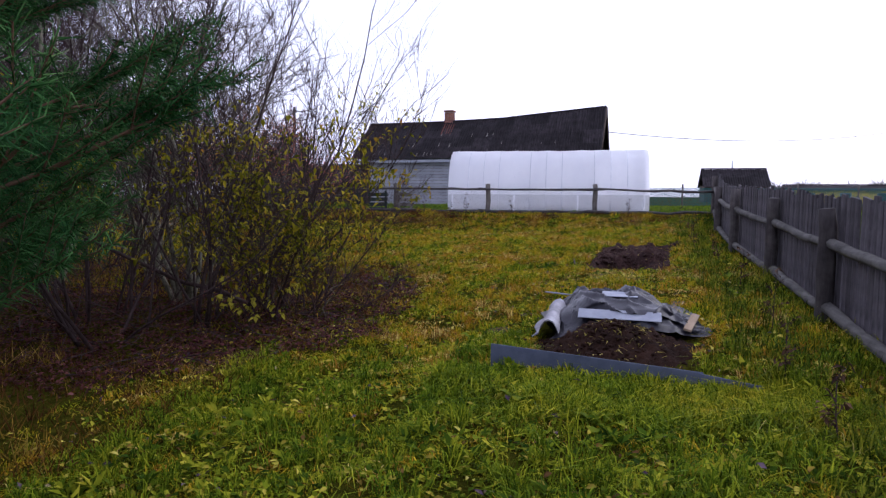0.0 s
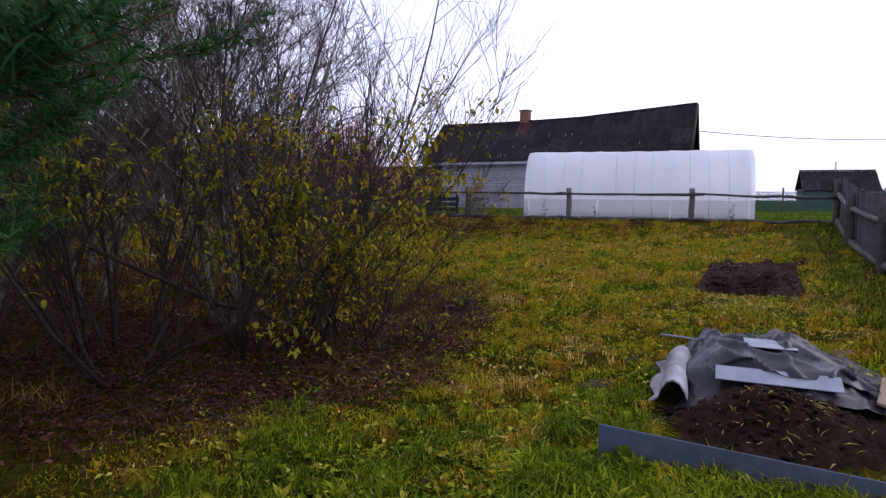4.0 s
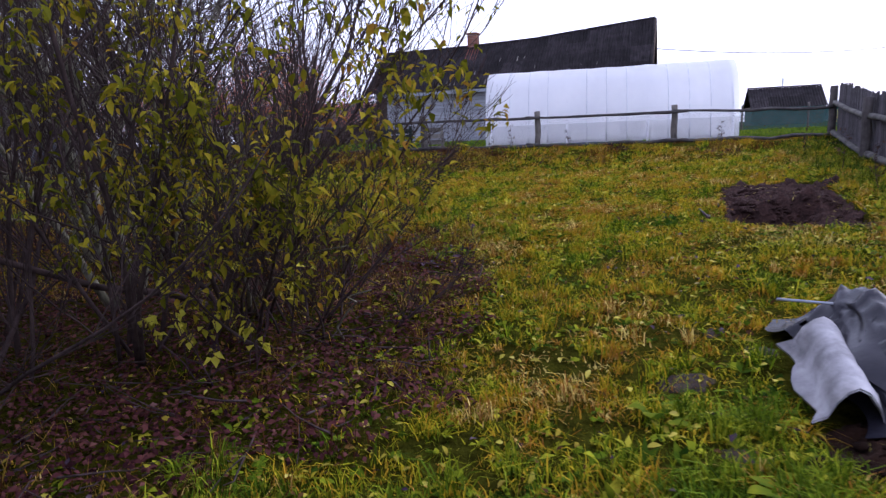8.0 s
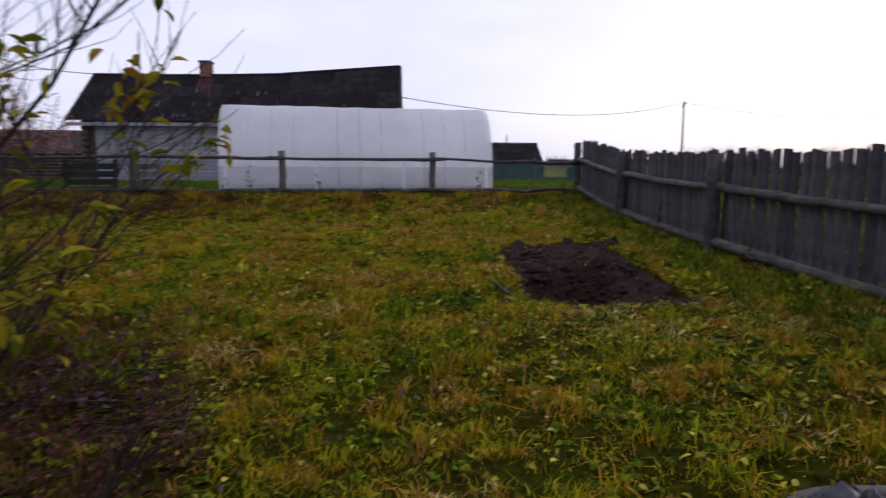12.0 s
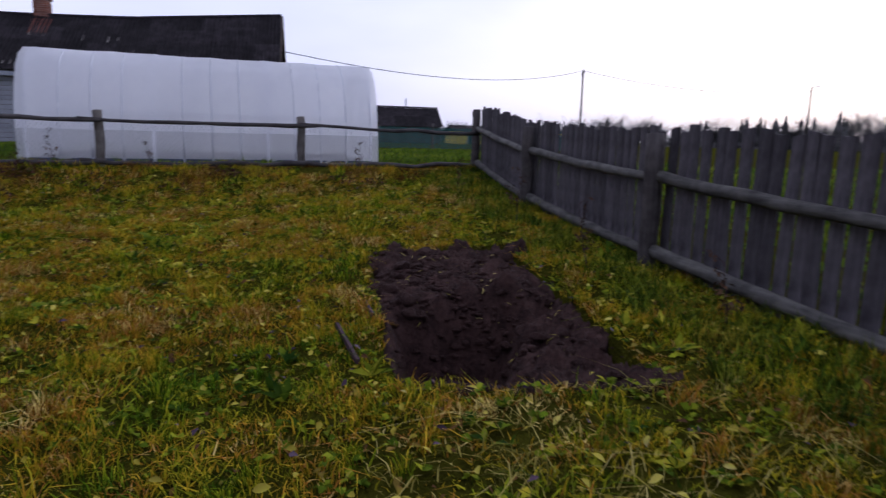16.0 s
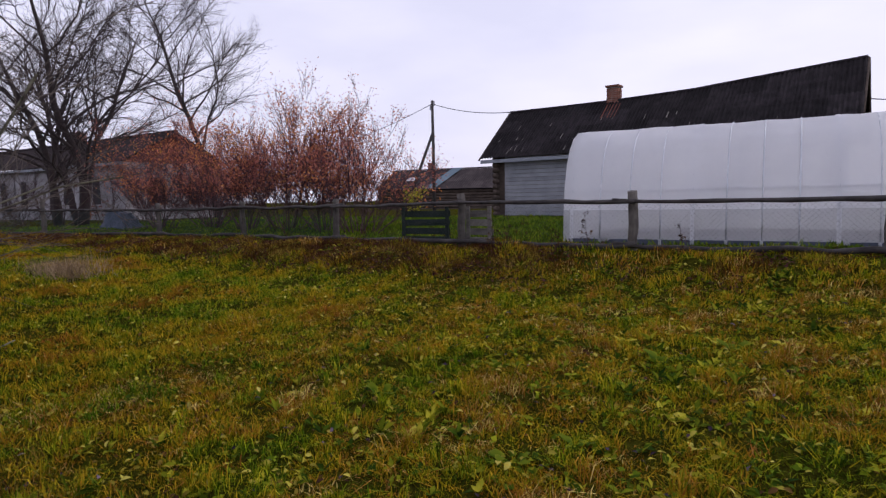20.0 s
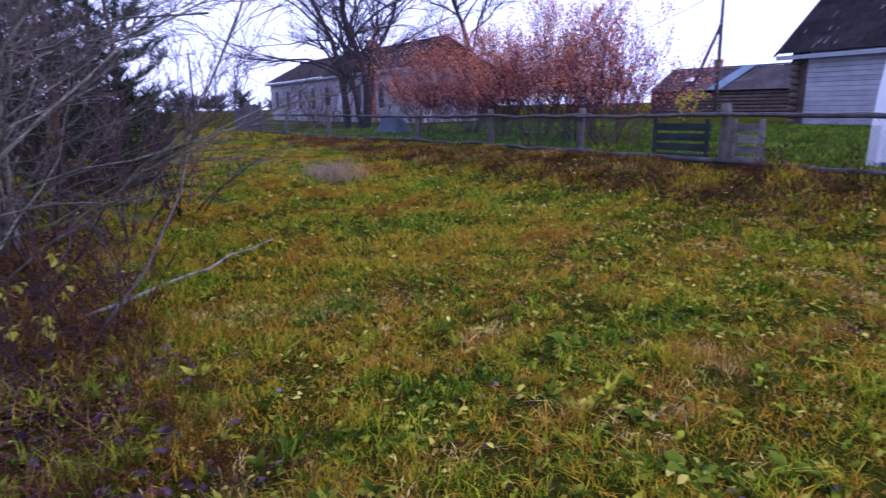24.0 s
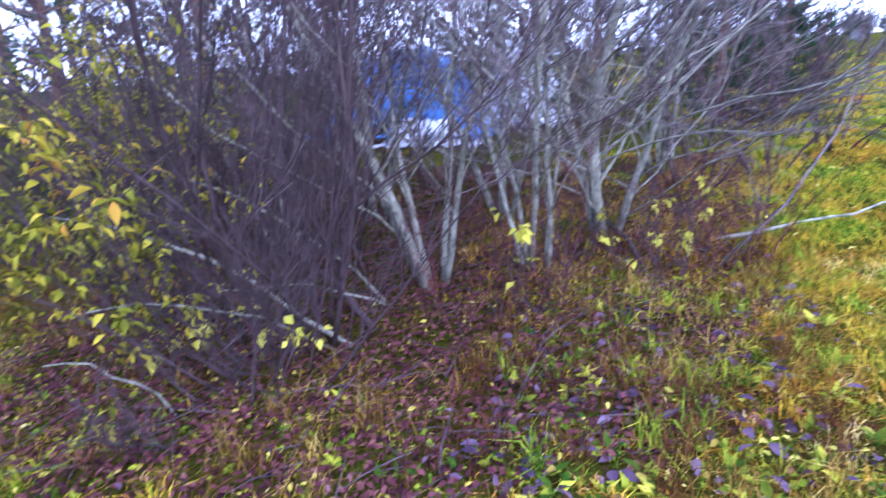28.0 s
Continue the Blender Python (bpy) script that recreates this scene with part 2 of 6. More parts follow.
M_BARK = plain("dark_bark", (0.030, 0.024, 0.026), (0.085, 0.068, 0.068), 40, 0.9, (1, 1, 0.3), 0.5, vary=0.1)
M_TWIG = plain("purple_brown_twig", (0.024, 0.013, 0.016), (0.085, 0.050, 0.054), 30, 0.8, bump=0.2, vary=0.15)
M_MAUVETWIG = plain("mauve_twig", (0.055, 0.030, 0.036), (0.16, 0.095, 0.105), 30, 0.8, bump=0.2, vary=0.15)
M_REDTWIG = plain("dark_red_twig", (0.050, 0.016, 0.016), (0.11, 0.036, 0.032), 30, 0.7, bump=0.2, vary=0.15)
M_PALETWIG = plain("pale_grey_twig", (0.045, 0.036, 0.032), (0.19, 0.158, 0.138), 20, 0.85, bump=0.2, vary=0.15)
M_PALEBARK = plain("pale_grey_bark", (0.022, 0.020, 0.013), (0.34, 0.325, 0.245), 30, 0.88, (1, 1, 0.45), 0.7, vary=0.2, spec=0.05)
M_PINEBARK = plain("pine_bark", (0.06, 0.035, 0.025), (0.16, 0.09, 0.055), 26, 0.9, (1, 1, 0.4), 0.6)
M_ROOF = plain("mossy_dark_slate", (0.0035, 0.003, 0.0034), (0.033, 0.0275, 0.031), 13.0, 0.85, (1, 0.14, 0.14), 0.3, vary=0.4)
M_GREYROOF = plain("grey_slate", (0.016, 0.013, 0.014), (0.078, 0.062, 0.062), 3.0, 0.8, (1, 1, 0.2), 0.25, vary=0.25)
M_GREYBOARD = plain("grey_painted_cladding", (0.20, 0.21, 0.235), (0.33, 0.34, 0.37), 9, 0.7, (0.15, 1, 1), 0.2, vary=0.1)
M_LOG = plain("old_log", (0.038, 0.029, 0.025), (0.12, 0.092, 0.076), 9, 0.85, (0.2, 1, 1), 0.4, vary=0.2)
M_TRIM = plain("blue_grey_trim", (0.20, 0.22, 0.26), (0.32, 0.34, 0.38), 8, 0.6, bump=0.1, vary=0.05)
M_BRICK = plain("red_brick", (0.14, 0.060, 0.045), (0.27, 0.125, 0.09), 12, 0.9, bump=0.3, vary=0.3)
M_MORTAR = plain("mortar", (0.22, 0.20, 0.185), (0.34, 0.31, 0.29), 20, 0.95, vary=0.05)
# Flaking is its own; the shade on the wall is mixed into the white.
M_PLASTER = plain("shaded_flaking_whitewash", (0.13, 0.12, 0.125), (0.38, 0.365, 0.385), 1.6, 0.9, (1, 1, 0.6), 0.3, vary=0.05)
M_REDPAINT = plain("faded_orange_paint", (0.30, 0.10, 0.045), (0.46, 0.19, 0.09), 6, 0.8, (1, 1, 0.2), 0.2, vary=0.1)
M_RUSTROOF = plain("rusty_red_roof", (0.09, 0.028, 0.022), (0.20, 0.075, 0.05), 2.0, 0.8, (1, 1, 0.2), 0.2, vary=0.15)
M_BLUEROOF = plain("blue_roof_sheet", (0.09, 0.135, 0.17), (0.17, 0.225, 0.265), 3, 0.6, vary=0.1)
M_SILVERBARK = plain("grey_brown_shrub_bark", (0.015, 0.0095, 0.0095), (0.088, 0.061, 0.058), 30, 0.9, (1, 1, 0.4), 0.4, vary=0.15)
M_BROWNROOF = plain("dark_brown_roof", (0.014, 0.011, 0.012), (0.046, 0.034, 0.034), 2.5, 0.8, (1, 1, 0.2), 0.25, vary=0.2)
M_DARK = plain("dark_opening", (0.012, 0.012, 0.014), (0.03, 0.03, 0.035), 4, 0.5, bump=0.0, vary=0.1)
M_YELLOWPAINT = plain("yellow_house_paint", (0.55, 0.40, 0.04), (0.68, 0.52, 0.07), 3, 0.7, bump=0.1)
M_STEEL = plain("galvanised_steel", (0.42, 0.44, 0.48), (0.62, 0.64, 0.68), 12, 0.4, bump=0.05, metal=0.7, vary=0.08, spec=0.5)
M_SLATE = plain("blue_grey_flat_slate", (0.050, 0.060, 0.088), (0.105, 0.12, 0.165), 9, 0.75, bump=0.2, vary=0.06)
M_PALESLATE = plain("pale_grey_slate", (0.20, 0.215, 0.26), (0.34, 0.36, 0.41), 9, 0.7, bump=0.2, vary=0.06)
M_TARP = plain("black_plastic_film", (0.006, 0.006, 0.009), (0.022, 0.021, 0.030), 7, 0.36, bump=0.35, vary=0.05, spec=0.16, dist=0.02)
M_GREYFILM = plain("dusty_grey_film", (0.008, 0.008, 0.012), (0.034, 0.032, 0.044), 4, 0.30, bump=0.25, vary=0.05, spec=0.17, dist=0.02)
M_TILE = plain("dirty_white_tile", (0.10, 0.096, 0.105), (0.44, 0.43, 0.455), 9, 0.8, bump=0.5, vary=0.05)
M_WHITEFILM = plain("dirty_white_film", (0.25, 0.24, 0.26), (0.62, 0.61, 0.64), 6, 0.6, bump=0.3, vary=0.05, spec=0.5)
M_PALEWOOD = plain("sawn_board", (0.26, 0.19, 0.12), (0.42, 0.32, 0.22), 24, 0.8, (1, 0.1, 1), 0.3, vary=0.15)
M_GREENBOARD = plain("faded_green_board", (0.010, 0.017, 0.015), (0.038, 0.050, 0.045), 20, 0.85, (0.1, 1, 1), 0.3, vary=0.2)
M_BLUETARP = plain("blue_tarpaulin", (0.035, 0.075, 0.20), (0.08, 0.16, 0.34), 4, 0.5, bump=0.4, vary=0.05, dist=0.03)
M_CABLE = plain("black_cable", (0.02, 0.02, 0.02), (0.05, 0.05, 0.05), 5, 0.6, vary=0.0)
# Distance haze is painted in: paler than the trees' own tone.
M_FARWOOD = plain("hazy_far_wood", (0.045, 0.050, 0.046), (0.13, 0.12, 0.12), 0.3, 0.95, bump=0.0, vary=0.2, island=True)


def film_build(t, pale=1.0, clear=0.2):
    n = noise_tex(t, 1.3, 5, 0.6, (1, 1, 0.5))
    c = ramp(t, n, (0.3, (0.84 * pale, 0.85 * pale, 0.89 * pale)), (0.7, (0.94 * pale, 0.945 * pale, 0.97 * pale)))
    d = node(t, "ShaderNodeBsdfPrincipled", Roughness=0.35)
    t.links.new(c, d.inputs["Base Color"])
    tl, tp = t.nodes.new("ShaderNodeBsdfTranslucent"), t.nodes.new("ShaderNodeBsdfTransparent")
    t.links.new(c, tl.inputs[0])
    m1, m2 = t.nodes.new("ShaderNodeMixShader"), t.nodes.new("ShaderNodeMixShader")
    m1.inputs[0].default_value, m2.inputs[0].default_value = 0.55, clear
    t.links.new(d.outputs[0], m1.inputs[1])
    t.links.new(tl.outputs[0], m1.inputs[2])
    t.links.new(m1.outputs[0], m2.inputs[1])
    t.links.new(tp.outputs[0], m2.inputs[2])
    return m2.outputs[0]


M_POLYCARB = material("cellular_polycarbonate", film_build)
M_CLEARFILM = material("greyish_clear_sheet", lambda t: film_build(t, 0.8, 0.3))


def net_build(colour, pitch, wire):
    def build(t):
        co = coords(t, (1 / pitch, 1 / pitch, 1 / pitch))
        sep = t.nodes.new("ShaderNodeSeparateXYZ")
        t.links.new(co, sep.inputs[0])
        lines = []
        for sign in (1, -1):
            a = t.nodes.new("ShaderNodeMath")
            a.operation = "MULTIPLY_ADD"
            a.inputs[1].default_value = sign
            t.links.new(sep.outputs[2], a.inputs[0])
            t.links.new(sep.outputs[0], a.inputs[2])
            f = t.nodes.new("ShaderNodeMath")
            f.operation = "FRACT"
            t.links.new(a.outputs[0], f.inputs[0])
            l = t.nodes.new("ShaderNodeMath")
            l.operation = "LESS_THAN"
            l.inputs[1].default_value = wire
            t.links.new(f.outputs[0], l.inputs[0])
            lines.append(l.outputs[0])
        mx = t.nodes.new("ShaderNodeMath")
        mx.operation = "MAXIMUM"
        for i in (0, 1):
            t.links.new(lines[i], mx.inputs[i])
        tp = t.nodes.new("ShaderNodeBsdfTransparent")
        ms = t.nodes.new("ShaderNodeMixShader")
        t.links.new(mx.outputs[0], ms.inputs[0])
        t.links.new(tp.outputs[0], ms.inputs[1])
        t.links.new(surface(t, colour, 0.5), ms.inputs[2])
        return ms.outputs[0]
    return build


M_NET = material("green_plastic_netting", net_build((0.010, 0.036, 0.034), 0.045, 0.15))
M_TEALNET = material("teal_netting", net_build((0.016, 0.085, 0.080), 0.06, 0.36))
M_WIRE = material("chain_link_wire", net_build((0.06, 0.06, 0.065), 0.07, 0.032))


# ---- mesh helpers ----
def mesh_from(name, verts, faces, smooth=False):
    me = bpy.data.meshes.new(name)
    me.from_pydata([tuple(v) for v in verts], [], faces)
    if smooth:
        me.polygons.foreach_set("use_smooth", [True] * len(me.polygons))
    me.update()
    return me


def mesh_fast(name, verts, tris):
    """verts (n, 3) and tris (m, 3) as arrays."""
    me = bpy.data.meshes.new(name)
    verts, tris = np.asarray(verts, np.float32), np.asarray(tris, np.int32)
    me.vertices.add(len(verts))
    me.vertices.foreach_set("co", verts.ravel())
    me.loops.add(tris.size)
    me.loops.foreach_set("vertex_index", tris.ravel())
    me.polygons.add(len(tris))
    me.polygons.foreach_set("loop_start", np.arange(0, tris.size, 3, dtype=np.int32))
    me.update(calc_edges=True)
    me.validate()
    return me


def part(name, me, mat, parent=None, label="", m=None):
    if isinstance(me, bmesh.types.BMesh):
        bm, me = me, bpy.data.meshes.new(name)
        bm.to_mesh(me)
        bm.free()
    if not me.materials:
        me.materials.append(mat)
    ob = new(name, me)
    if parent is not None:
        ob.parent = parent
    if m is not None:
        ob.matrix_basis = m
    if label:
        ob["label"] = label
    return ob


GROUPS = {"yellow_leaved_shrub": "yellow shrubs beside the path", "red_leaved_shrub": "red autumn shrubs behind the fence", "bare_shrub": "bare brush among the saplings",
          "red_twig_shrub": "low red-twigged shrubs", "yellow_sapling": "small yellow saplings", "bare_tree": "bare garden trees", "alder_clump": "pale sapling clumps", "pine_tree": "dark pines",
          "burdock_plant": "broad-leaved plants in the meadow", "weed_stalk": "dry stalks along the fences", "utility_pole": "power poles", "board_screen": "board screens at the pole fence"}


def thing(name, at=(0, 0, 0), rz=0.0, **tags):
    tags.setdefault("group", GROUPS.get(name, ""))
    ob = new(name)
    ob.empty_display_size = 0.1
    ob.matrix_basis = pose(*at, 0, 0, rz)
    return tagged(ob, **tags)


def box(sx, sy, sz, bevel=0.0, at=(0, 0, 0)):
    """A box standing on its own origin plane, centred in x and y."""
    bm = bmesh.new()
    bmesh.ops.create_cube(bm, size=1)
    for v in bm.verts:
        v.co = Vector((v.co.x * sx + at[0], v.co.y * sy + at[1], (v.co.z + 0.5) * sz + at[2]))
    if bevel:
        bmesh.ops.bevel(bm, geom=bm.edges[:], offset=bevel, segments=1, affect="EDGES")
    return bm


class Tubes:
    """Collects tapered, bent tubes into one mesh."""

    def __init__(self):
        self.v, self.f, self.n = [], [], 0

    def add(self, pts, r0, r1, sides=4, knots=0.0, cap=True):
        pts = np.asarray(pts, float)
        n = len(pts)
        t = np.gradient(pts, axis=0)
        t /= np.linalg.norm(t, axis=1)[:, None] + 1e-9
        ref = np.array([0.31, 0.17, 0.93]) if abs(t[0, 2]) < 0.8 else np.array([0.9, 0.3, 0.1])
        a = np.cross(t, ref)
        a /= np.linalg.norm(a, axis=1)[:, None] + 1e-9
        b = np.cross(t, a)
        r = np.linspace(r0, r1, n)
        if knots:
            r = r * (1 + knots * np.random.uniform(-1, 1, n))
        ang = np.linspace(0, 2 * np.pi, sides, endpoint=False)
        ring = pts[:, None] + r[:, None, None] * (np.cos(ang)[None, :, None] * a[:, None] + np.sin(ang)[None, :, None] * b[:, None])
        self.v.append(ring.reshape(-1, 3))
        i = np.arange(n - 1)[:, None] * sides + np.arange(sides)[None]
        j = np.arange(n - 1)[:, None] * sides + (np.arange(sides)[None] + 1) % sides
        q = np.stack([np.stack([i, j, j + sides], -1), np.stack([i, j + sides, i + sides], -1)]).reshape(-1, 3)
        self.f.append(q + self.n)
        if cap:
            k = np.arange(1, sides - 1)
            self.f.append(np.stack([np.zeros_like(k), k, k + 1], -1) + self.n + (n - 1) * sides)
            self.f.append(np.stack([np.zeros_like(k), k + 1, k], -1) + self.n)
        self.n += n * sides

    def mesh(self, name, smooth=True):
        me = mesh_fast(name, np.concatenate(self.v), np.concatenate(self.f))
        if smooth:
            me.polygons.foreach_set("use_smooth", np.ones(len(me.polygons), bool))
        return me


def bent(p, d, length, n, wander, lift=0.0, rng=random):
    """A wandering line of n points from p along d."""
    p, d = Vector(p), Vector(d).normalized()
    pts, step = [p.copy()], length / (n - 1)
    for _ in range(n - 1):
        d = (d + Vector((rng.uniform(-1, 1), rng.uniform(-1, 1), rng.uniform(-1, 1))) * wander + Vector((0, 0, lift))).normalized()
        p = p + d * step
        pts.append(p.copy())
    return pts


def leaf_mesh(name, places, size, narrow=0.4, droop=0.5, rng=None, fold=0.15, up=None, simple=False, fine=False):
    """Many small folded leaves (four triangles each) at the places (n, 3)."""
    rng = rng or np.random.default_rng(3)
    c = np.asarray(places, float)
    n = len(c)
    az = rng.uniform(0, 2 * np.pi, n)
    tilt = rng.normal(-droop, 0.45, n) if up is None else rng.normal(up, 0.3, n)
    d = np.stack([np.cos(az) * np.cos(tilt), np.sin(az) * np.cos(tilt), np.sin(tilt)], -1)
    side = np.stack([-np.sin(az), np.cos(az), rng.normal(0, 0.5, n)], -1)
    side /= np.linalg.norm(side, axis=1)[:, None]
    nor = np.cross(d, side)
    s = (size * rng.uniform(0.6, 1.25, n))[:, None]
    w = s * narrow * 0.5
    v = np.stack([c, c + d * s * 0.45 + side * w + nor * s * fold, c + d * s * 0.5, c + d * s * 0.45 - side * w + nor * s * fold, c + d * s - nor * s * 0.1], 1)
    if fine:
        drop = np.zeros((n, 1)) + s * 0.12
        rows = [c]
        for u, k in ((0.16, 0.55), (0.42, 1.0), (0.70, 0.78)):
            m = c + d * s * u - nor * drop * u * u * 2
            rows += [m + side * w * k + nor * s * fold * k, m, m - side * w * k + nor * s * fold * k]
        v = np.stack(rows + [c + d * s - nor * drop * 2], 1)
        f = [[0, 1, 2], [0, 2, 3], [7, 10, 8], [8, 10, 9]]
        for a in (1, 4):
            f += [[a, a + 3, a + 4], [a, a + 4, a + 1], [a + 1, a + 4, a + 5], [a + 1, a + 5, a + 2]]
        f = np.array(f)[None] + np.arange(n)[:, None, None] * 11
        return mesh_fast(name, v.reshape(-1, 3), f.reshape(-1, 3))
    if simple:
        f = np.array([[0, 1, 3], [1, 2, 3]])[None] + np.arange(n)[:, None, None] * 4
        return mesh_fast(name, v[:, [0, 1, 4, 3]].reshape(-1, 3), f.reshape(-1, 3))
    base = np.arange(n)[:, None, None] * 5
    f = np.array([[0, 1, 2], [0, 2, 3], [1, 4, 2], [2, 4, 3]])[None] + base
    return mesh_fast(name, v.reshape(-1, 3), f.reshape(-1, 3))


# ---- the lie of the land ----
def smooth(a, b, x):
    k = np.clip((np.asarray(x, float) - a) / (b - a), 0, 1)
    return k * k * (3 - 2 * k)


PIT = [(5.02, 12.86), (6.24, 12.42), (5.80, 9.42), (4.53, 9.96)]


def in_quad(x, y, quad, margin=0.0):
    """Distance inside the quad (clockwise), positive within."""
    x, y = np.asarray(x, float), np.asarray(y, float)
    best = np.full(np.broadcast(x, y).shape, 1e9)
    for (ax, ay), (bx, by) in zip(quad, quad[1:] + quad[:1]):
        l = math.hypot(bx - ax, by - ay)
        best = np.minimum(best, -((bx - ax) * (y - ay) - (by - ay) * (x - ax)) / l)
    return best + margin


def land(x, y):
    x, y = np.asarray(x, float), np.asarray(y, float)
    X, Y = np.clip(x, 0, 8), np.clip(y, -2, 17)
    z = -0.965 + 0.0668 * X + 0.0373 * Y - 0.00388 * X * Y + 0.00483 * X * X + 0.00107 * Y * Y
    z = z + 0.09 * np.exp(-((x - 3.6) ** 2 + (y - 4.2) ** 2) / 0.6) - 0.17 * np.exp(-((x - 5.45) ** 2 + (y - 4.1) ** 2) / 0.6)
    z = z - 0.11 * np.exp(-((x - np.interp(y, [-5, 18], [5.8, 8.2])) / 0.55) ** 2) * (1 - smooth(14.5, 16.5, y))
    z = z + (0.35 - z) * smooth(-2, -17, x)
    z = z + (0.40 - z) * smooth(16.2, 18.3, y)
    return z


def rough_land(x, y):
    x, y = np.asarray(x, float), np.asarray(y, float)
    lumps = 0.026 * np.sin(x * 2.3 + 1.7 * np.sin(y * 1.1)) * np.sin(y * 2.9 + 1.3 * np.sin(x * 0.9)) + 0.018 * np.sin(x * 5.3 + 2 * np.sin(y * 3.1)) * np.sin(y * 6.1 + x)
    return land(x, y) + lumps * (1 - smooth(16, 60, np.abs(y - 8))) - 0.9 * smooth(0.0, 0.13, in_quad(x, y, PIT))


def z_at(x, y):
    return float(rough_land(x, y))


def axis(lo, hi, step, far):
    mid = np.arange(lo, hi + step / 2, step)
    grow = step * np.cumsum(1.18 ** np.arange(1, 60))
    return np.concatenate([(lo - grow[grow < far])[::-1], mid, hi + grow[grow < far]])


gx, gy = axis(-9, 9.5, 0.12, 1500), axis(-3, 19.2, 0.12, 1500)
GX, GY = np.meshgrid(gx, gy)
gv = np.stack([GX, GY, rough_land(GX, GY)], -1).reshape(-1, 3)
idx = np.arange(len(gx) * len(gy)).reshape(len(gy), len(gx))
quads = np.stack([idx[:-1, :-1], idx[:-1, 1:], idx[1:, 1:], idx[1:, :-1]], -1).reshape(-1, 4)
me = mesh_fast("ground", gv, np.concatenate([quads[:, :3], quads[:, [0, 2, 3]]]))
me.polygons.foreach_set("use_smooth", np.ones(len(me.polygons), bool))
tagged(part("ground", me, M_GROUND), "uneven turf and soil under the autumn grass", "ground", kind="structure")


# ---- the greenhouse behind the pole fence ----
def arch(u):
    """Half-round profile with steep sides: u from 0 to 1, across 3 m, 2.05 m high."""
    a = math.pi * u
    c, s = math.cos(a), math.sin(a)
    return -1.5 * math.copysign(abs(c) ** 0.62, c), 2.02 * abs(s) ** 0.86


def arch_sheet(x0, x1, inset, n=28, rows=7, k0=0, k1=28):
    verts, faces = [], []
    for i in range(rows):
        x = x0 + (x1 - x0) * i / (rows - 1)
        for k in range(k0, k1 + 1):
            y, z = arch(k / n)
            f = 1 - inset / 1.5 + 0.006 * math.sin(7 * x + 3 * k)
            verts.append((x, y * f, z * f))
    for i in range(rows - 1):
        for k in range(k1 - k0):
            a = i * (k1 - k0 + 1) + k
            faces.append((a, a + 1, a + k1 - k0 + 2, a + k1 - k0 + 1))
    return mesh_from("cover_sheet", verts, faces, True)


def arch_strip(x, w, n=28):
    verts = [(x + s * w / 2, arch(k / n)[0] * 1.006, arch(k / n)[1] * 1.006) for k in range(n + 1) for s in (-1, 1)]
    return mesh_from("seam_strip", verts, [(2 * k, 2 * k + 1, 2 * k + 3, 2 * k + 2) for k in range(n)], True)


def greenhouse():
    g = thing("greenhouse", (3.5, 21.0, 0.42), label="white arched polycarbonate greenhouse standing on the lawn behind the fence", category="greenhouse")
    for i in range(3):
        x0 = -3.15 + 2.1 * i
        part("cover_sheet", arch_sheet(x0, x0 + 2.1 + (0.04 if i < 2 else 0), 0.006 * (i % 2), k0=2, k1=26), M_POLYCARB, g)
        # The bottom of the cover is split off as greyer, clearer strips.
        for k0, k1 in ((0, 2), (26, 28)):
            part("skirt_sheet", arch_sheet(x0, x0 + 2.1, 0.006 * (i % 2), k0=k0, k1=k1), M_CLEARFILM, g, "clearer greyish sheet along the ground")
    for i in range(13):
        x = -3.0 + 0.5 * i
        tb = Tubes()
        tb.add([(x, arch(k / 24)[0] * 0.999, arch(k / 24)[1] * 0.999) for k in range(25)], 0.011, 0.011, 6)
        part("rib", tb.mesh("rib"), M_STEEL, g, "galvanised steel arch")
        if i % 4 == 0:
            part("seam_strip", arch_strip(x, 0.06), M_POLYCARB, g, "white joint strip")
        for s in (-1, 1):
            part("foot", box(0.045, 0.03, 0.16, 0.004, (x, s * 1.51, -0.1)), M_STEEL, g)
    for u in (0.13, 0.32, 0.5, 0.68, 0.87):
        y, z = arch(u)
        tb = Tubes()
        tb.add([(-3.05, y * 0.965, z * 0.965), (0, y * 0.965, z * 0.965), (3.05, y * 0.965, z * 0.965)], 0.012, 0.012, 5)
        part("purlin", tb.mesh("purlin"), M_STEEL, g)
    for s in (-1, 1):
        part("base_board", box(6.1, 0.05, 0.14, 0.006, (0, s * 1.48, -0.08)), M_SLATE, g, "blue-grey base board")
        part("base_board", box(0.05, 2.9, 0.14, 0.006, (s * 3.02, 0, -0.08)), M_SLATE, g)
        verts = [(s * 3.03, arch(k / 28)[0] * 0.985, arch(k / 28)[1] * 0.985) for k in range(29)]
        me = mesh_from("end_wall", verts, [tuple(range(29))])
        part("end_wall", me, M_POLYCARB, g)
        for y in (-0.45, 0.45):
            part("door_post", box(0.03, 0.03, 1.9, 0.004, (s * 3.0, y, 0)), M_STEEL, g)
        part("cross_bar", box(0.03, 2.4, 0.03, 0.004, (s * 3.0, 0, 1.15)), M_STEEL, g)
    for s in (-1, 1):
        # Added dark beds, so that the film looks darker near the ground.
        part("soil_bed", box(5.7, 0.95, 0.16, 0.02, (0, s * 0.88, -0.06)), M_SOIL, g, "dark raised soil bed added inside to darken the lower film")
    return g


greenhouse()


# ---- fences ----
def round_post(r, h, name="post", taper=0.9, sides=9, lean=0.03):
    tb = Tubes()
    rows = [(random.uniform(-lean, lean) * k, random.uniform(-lean, lean) * k, -0.15 + (h + 0.15) * k / 6) for k in range(7)]
    tb.add(rows, r, r * taper, sides, 0.05)
    return tb.mesh(name)


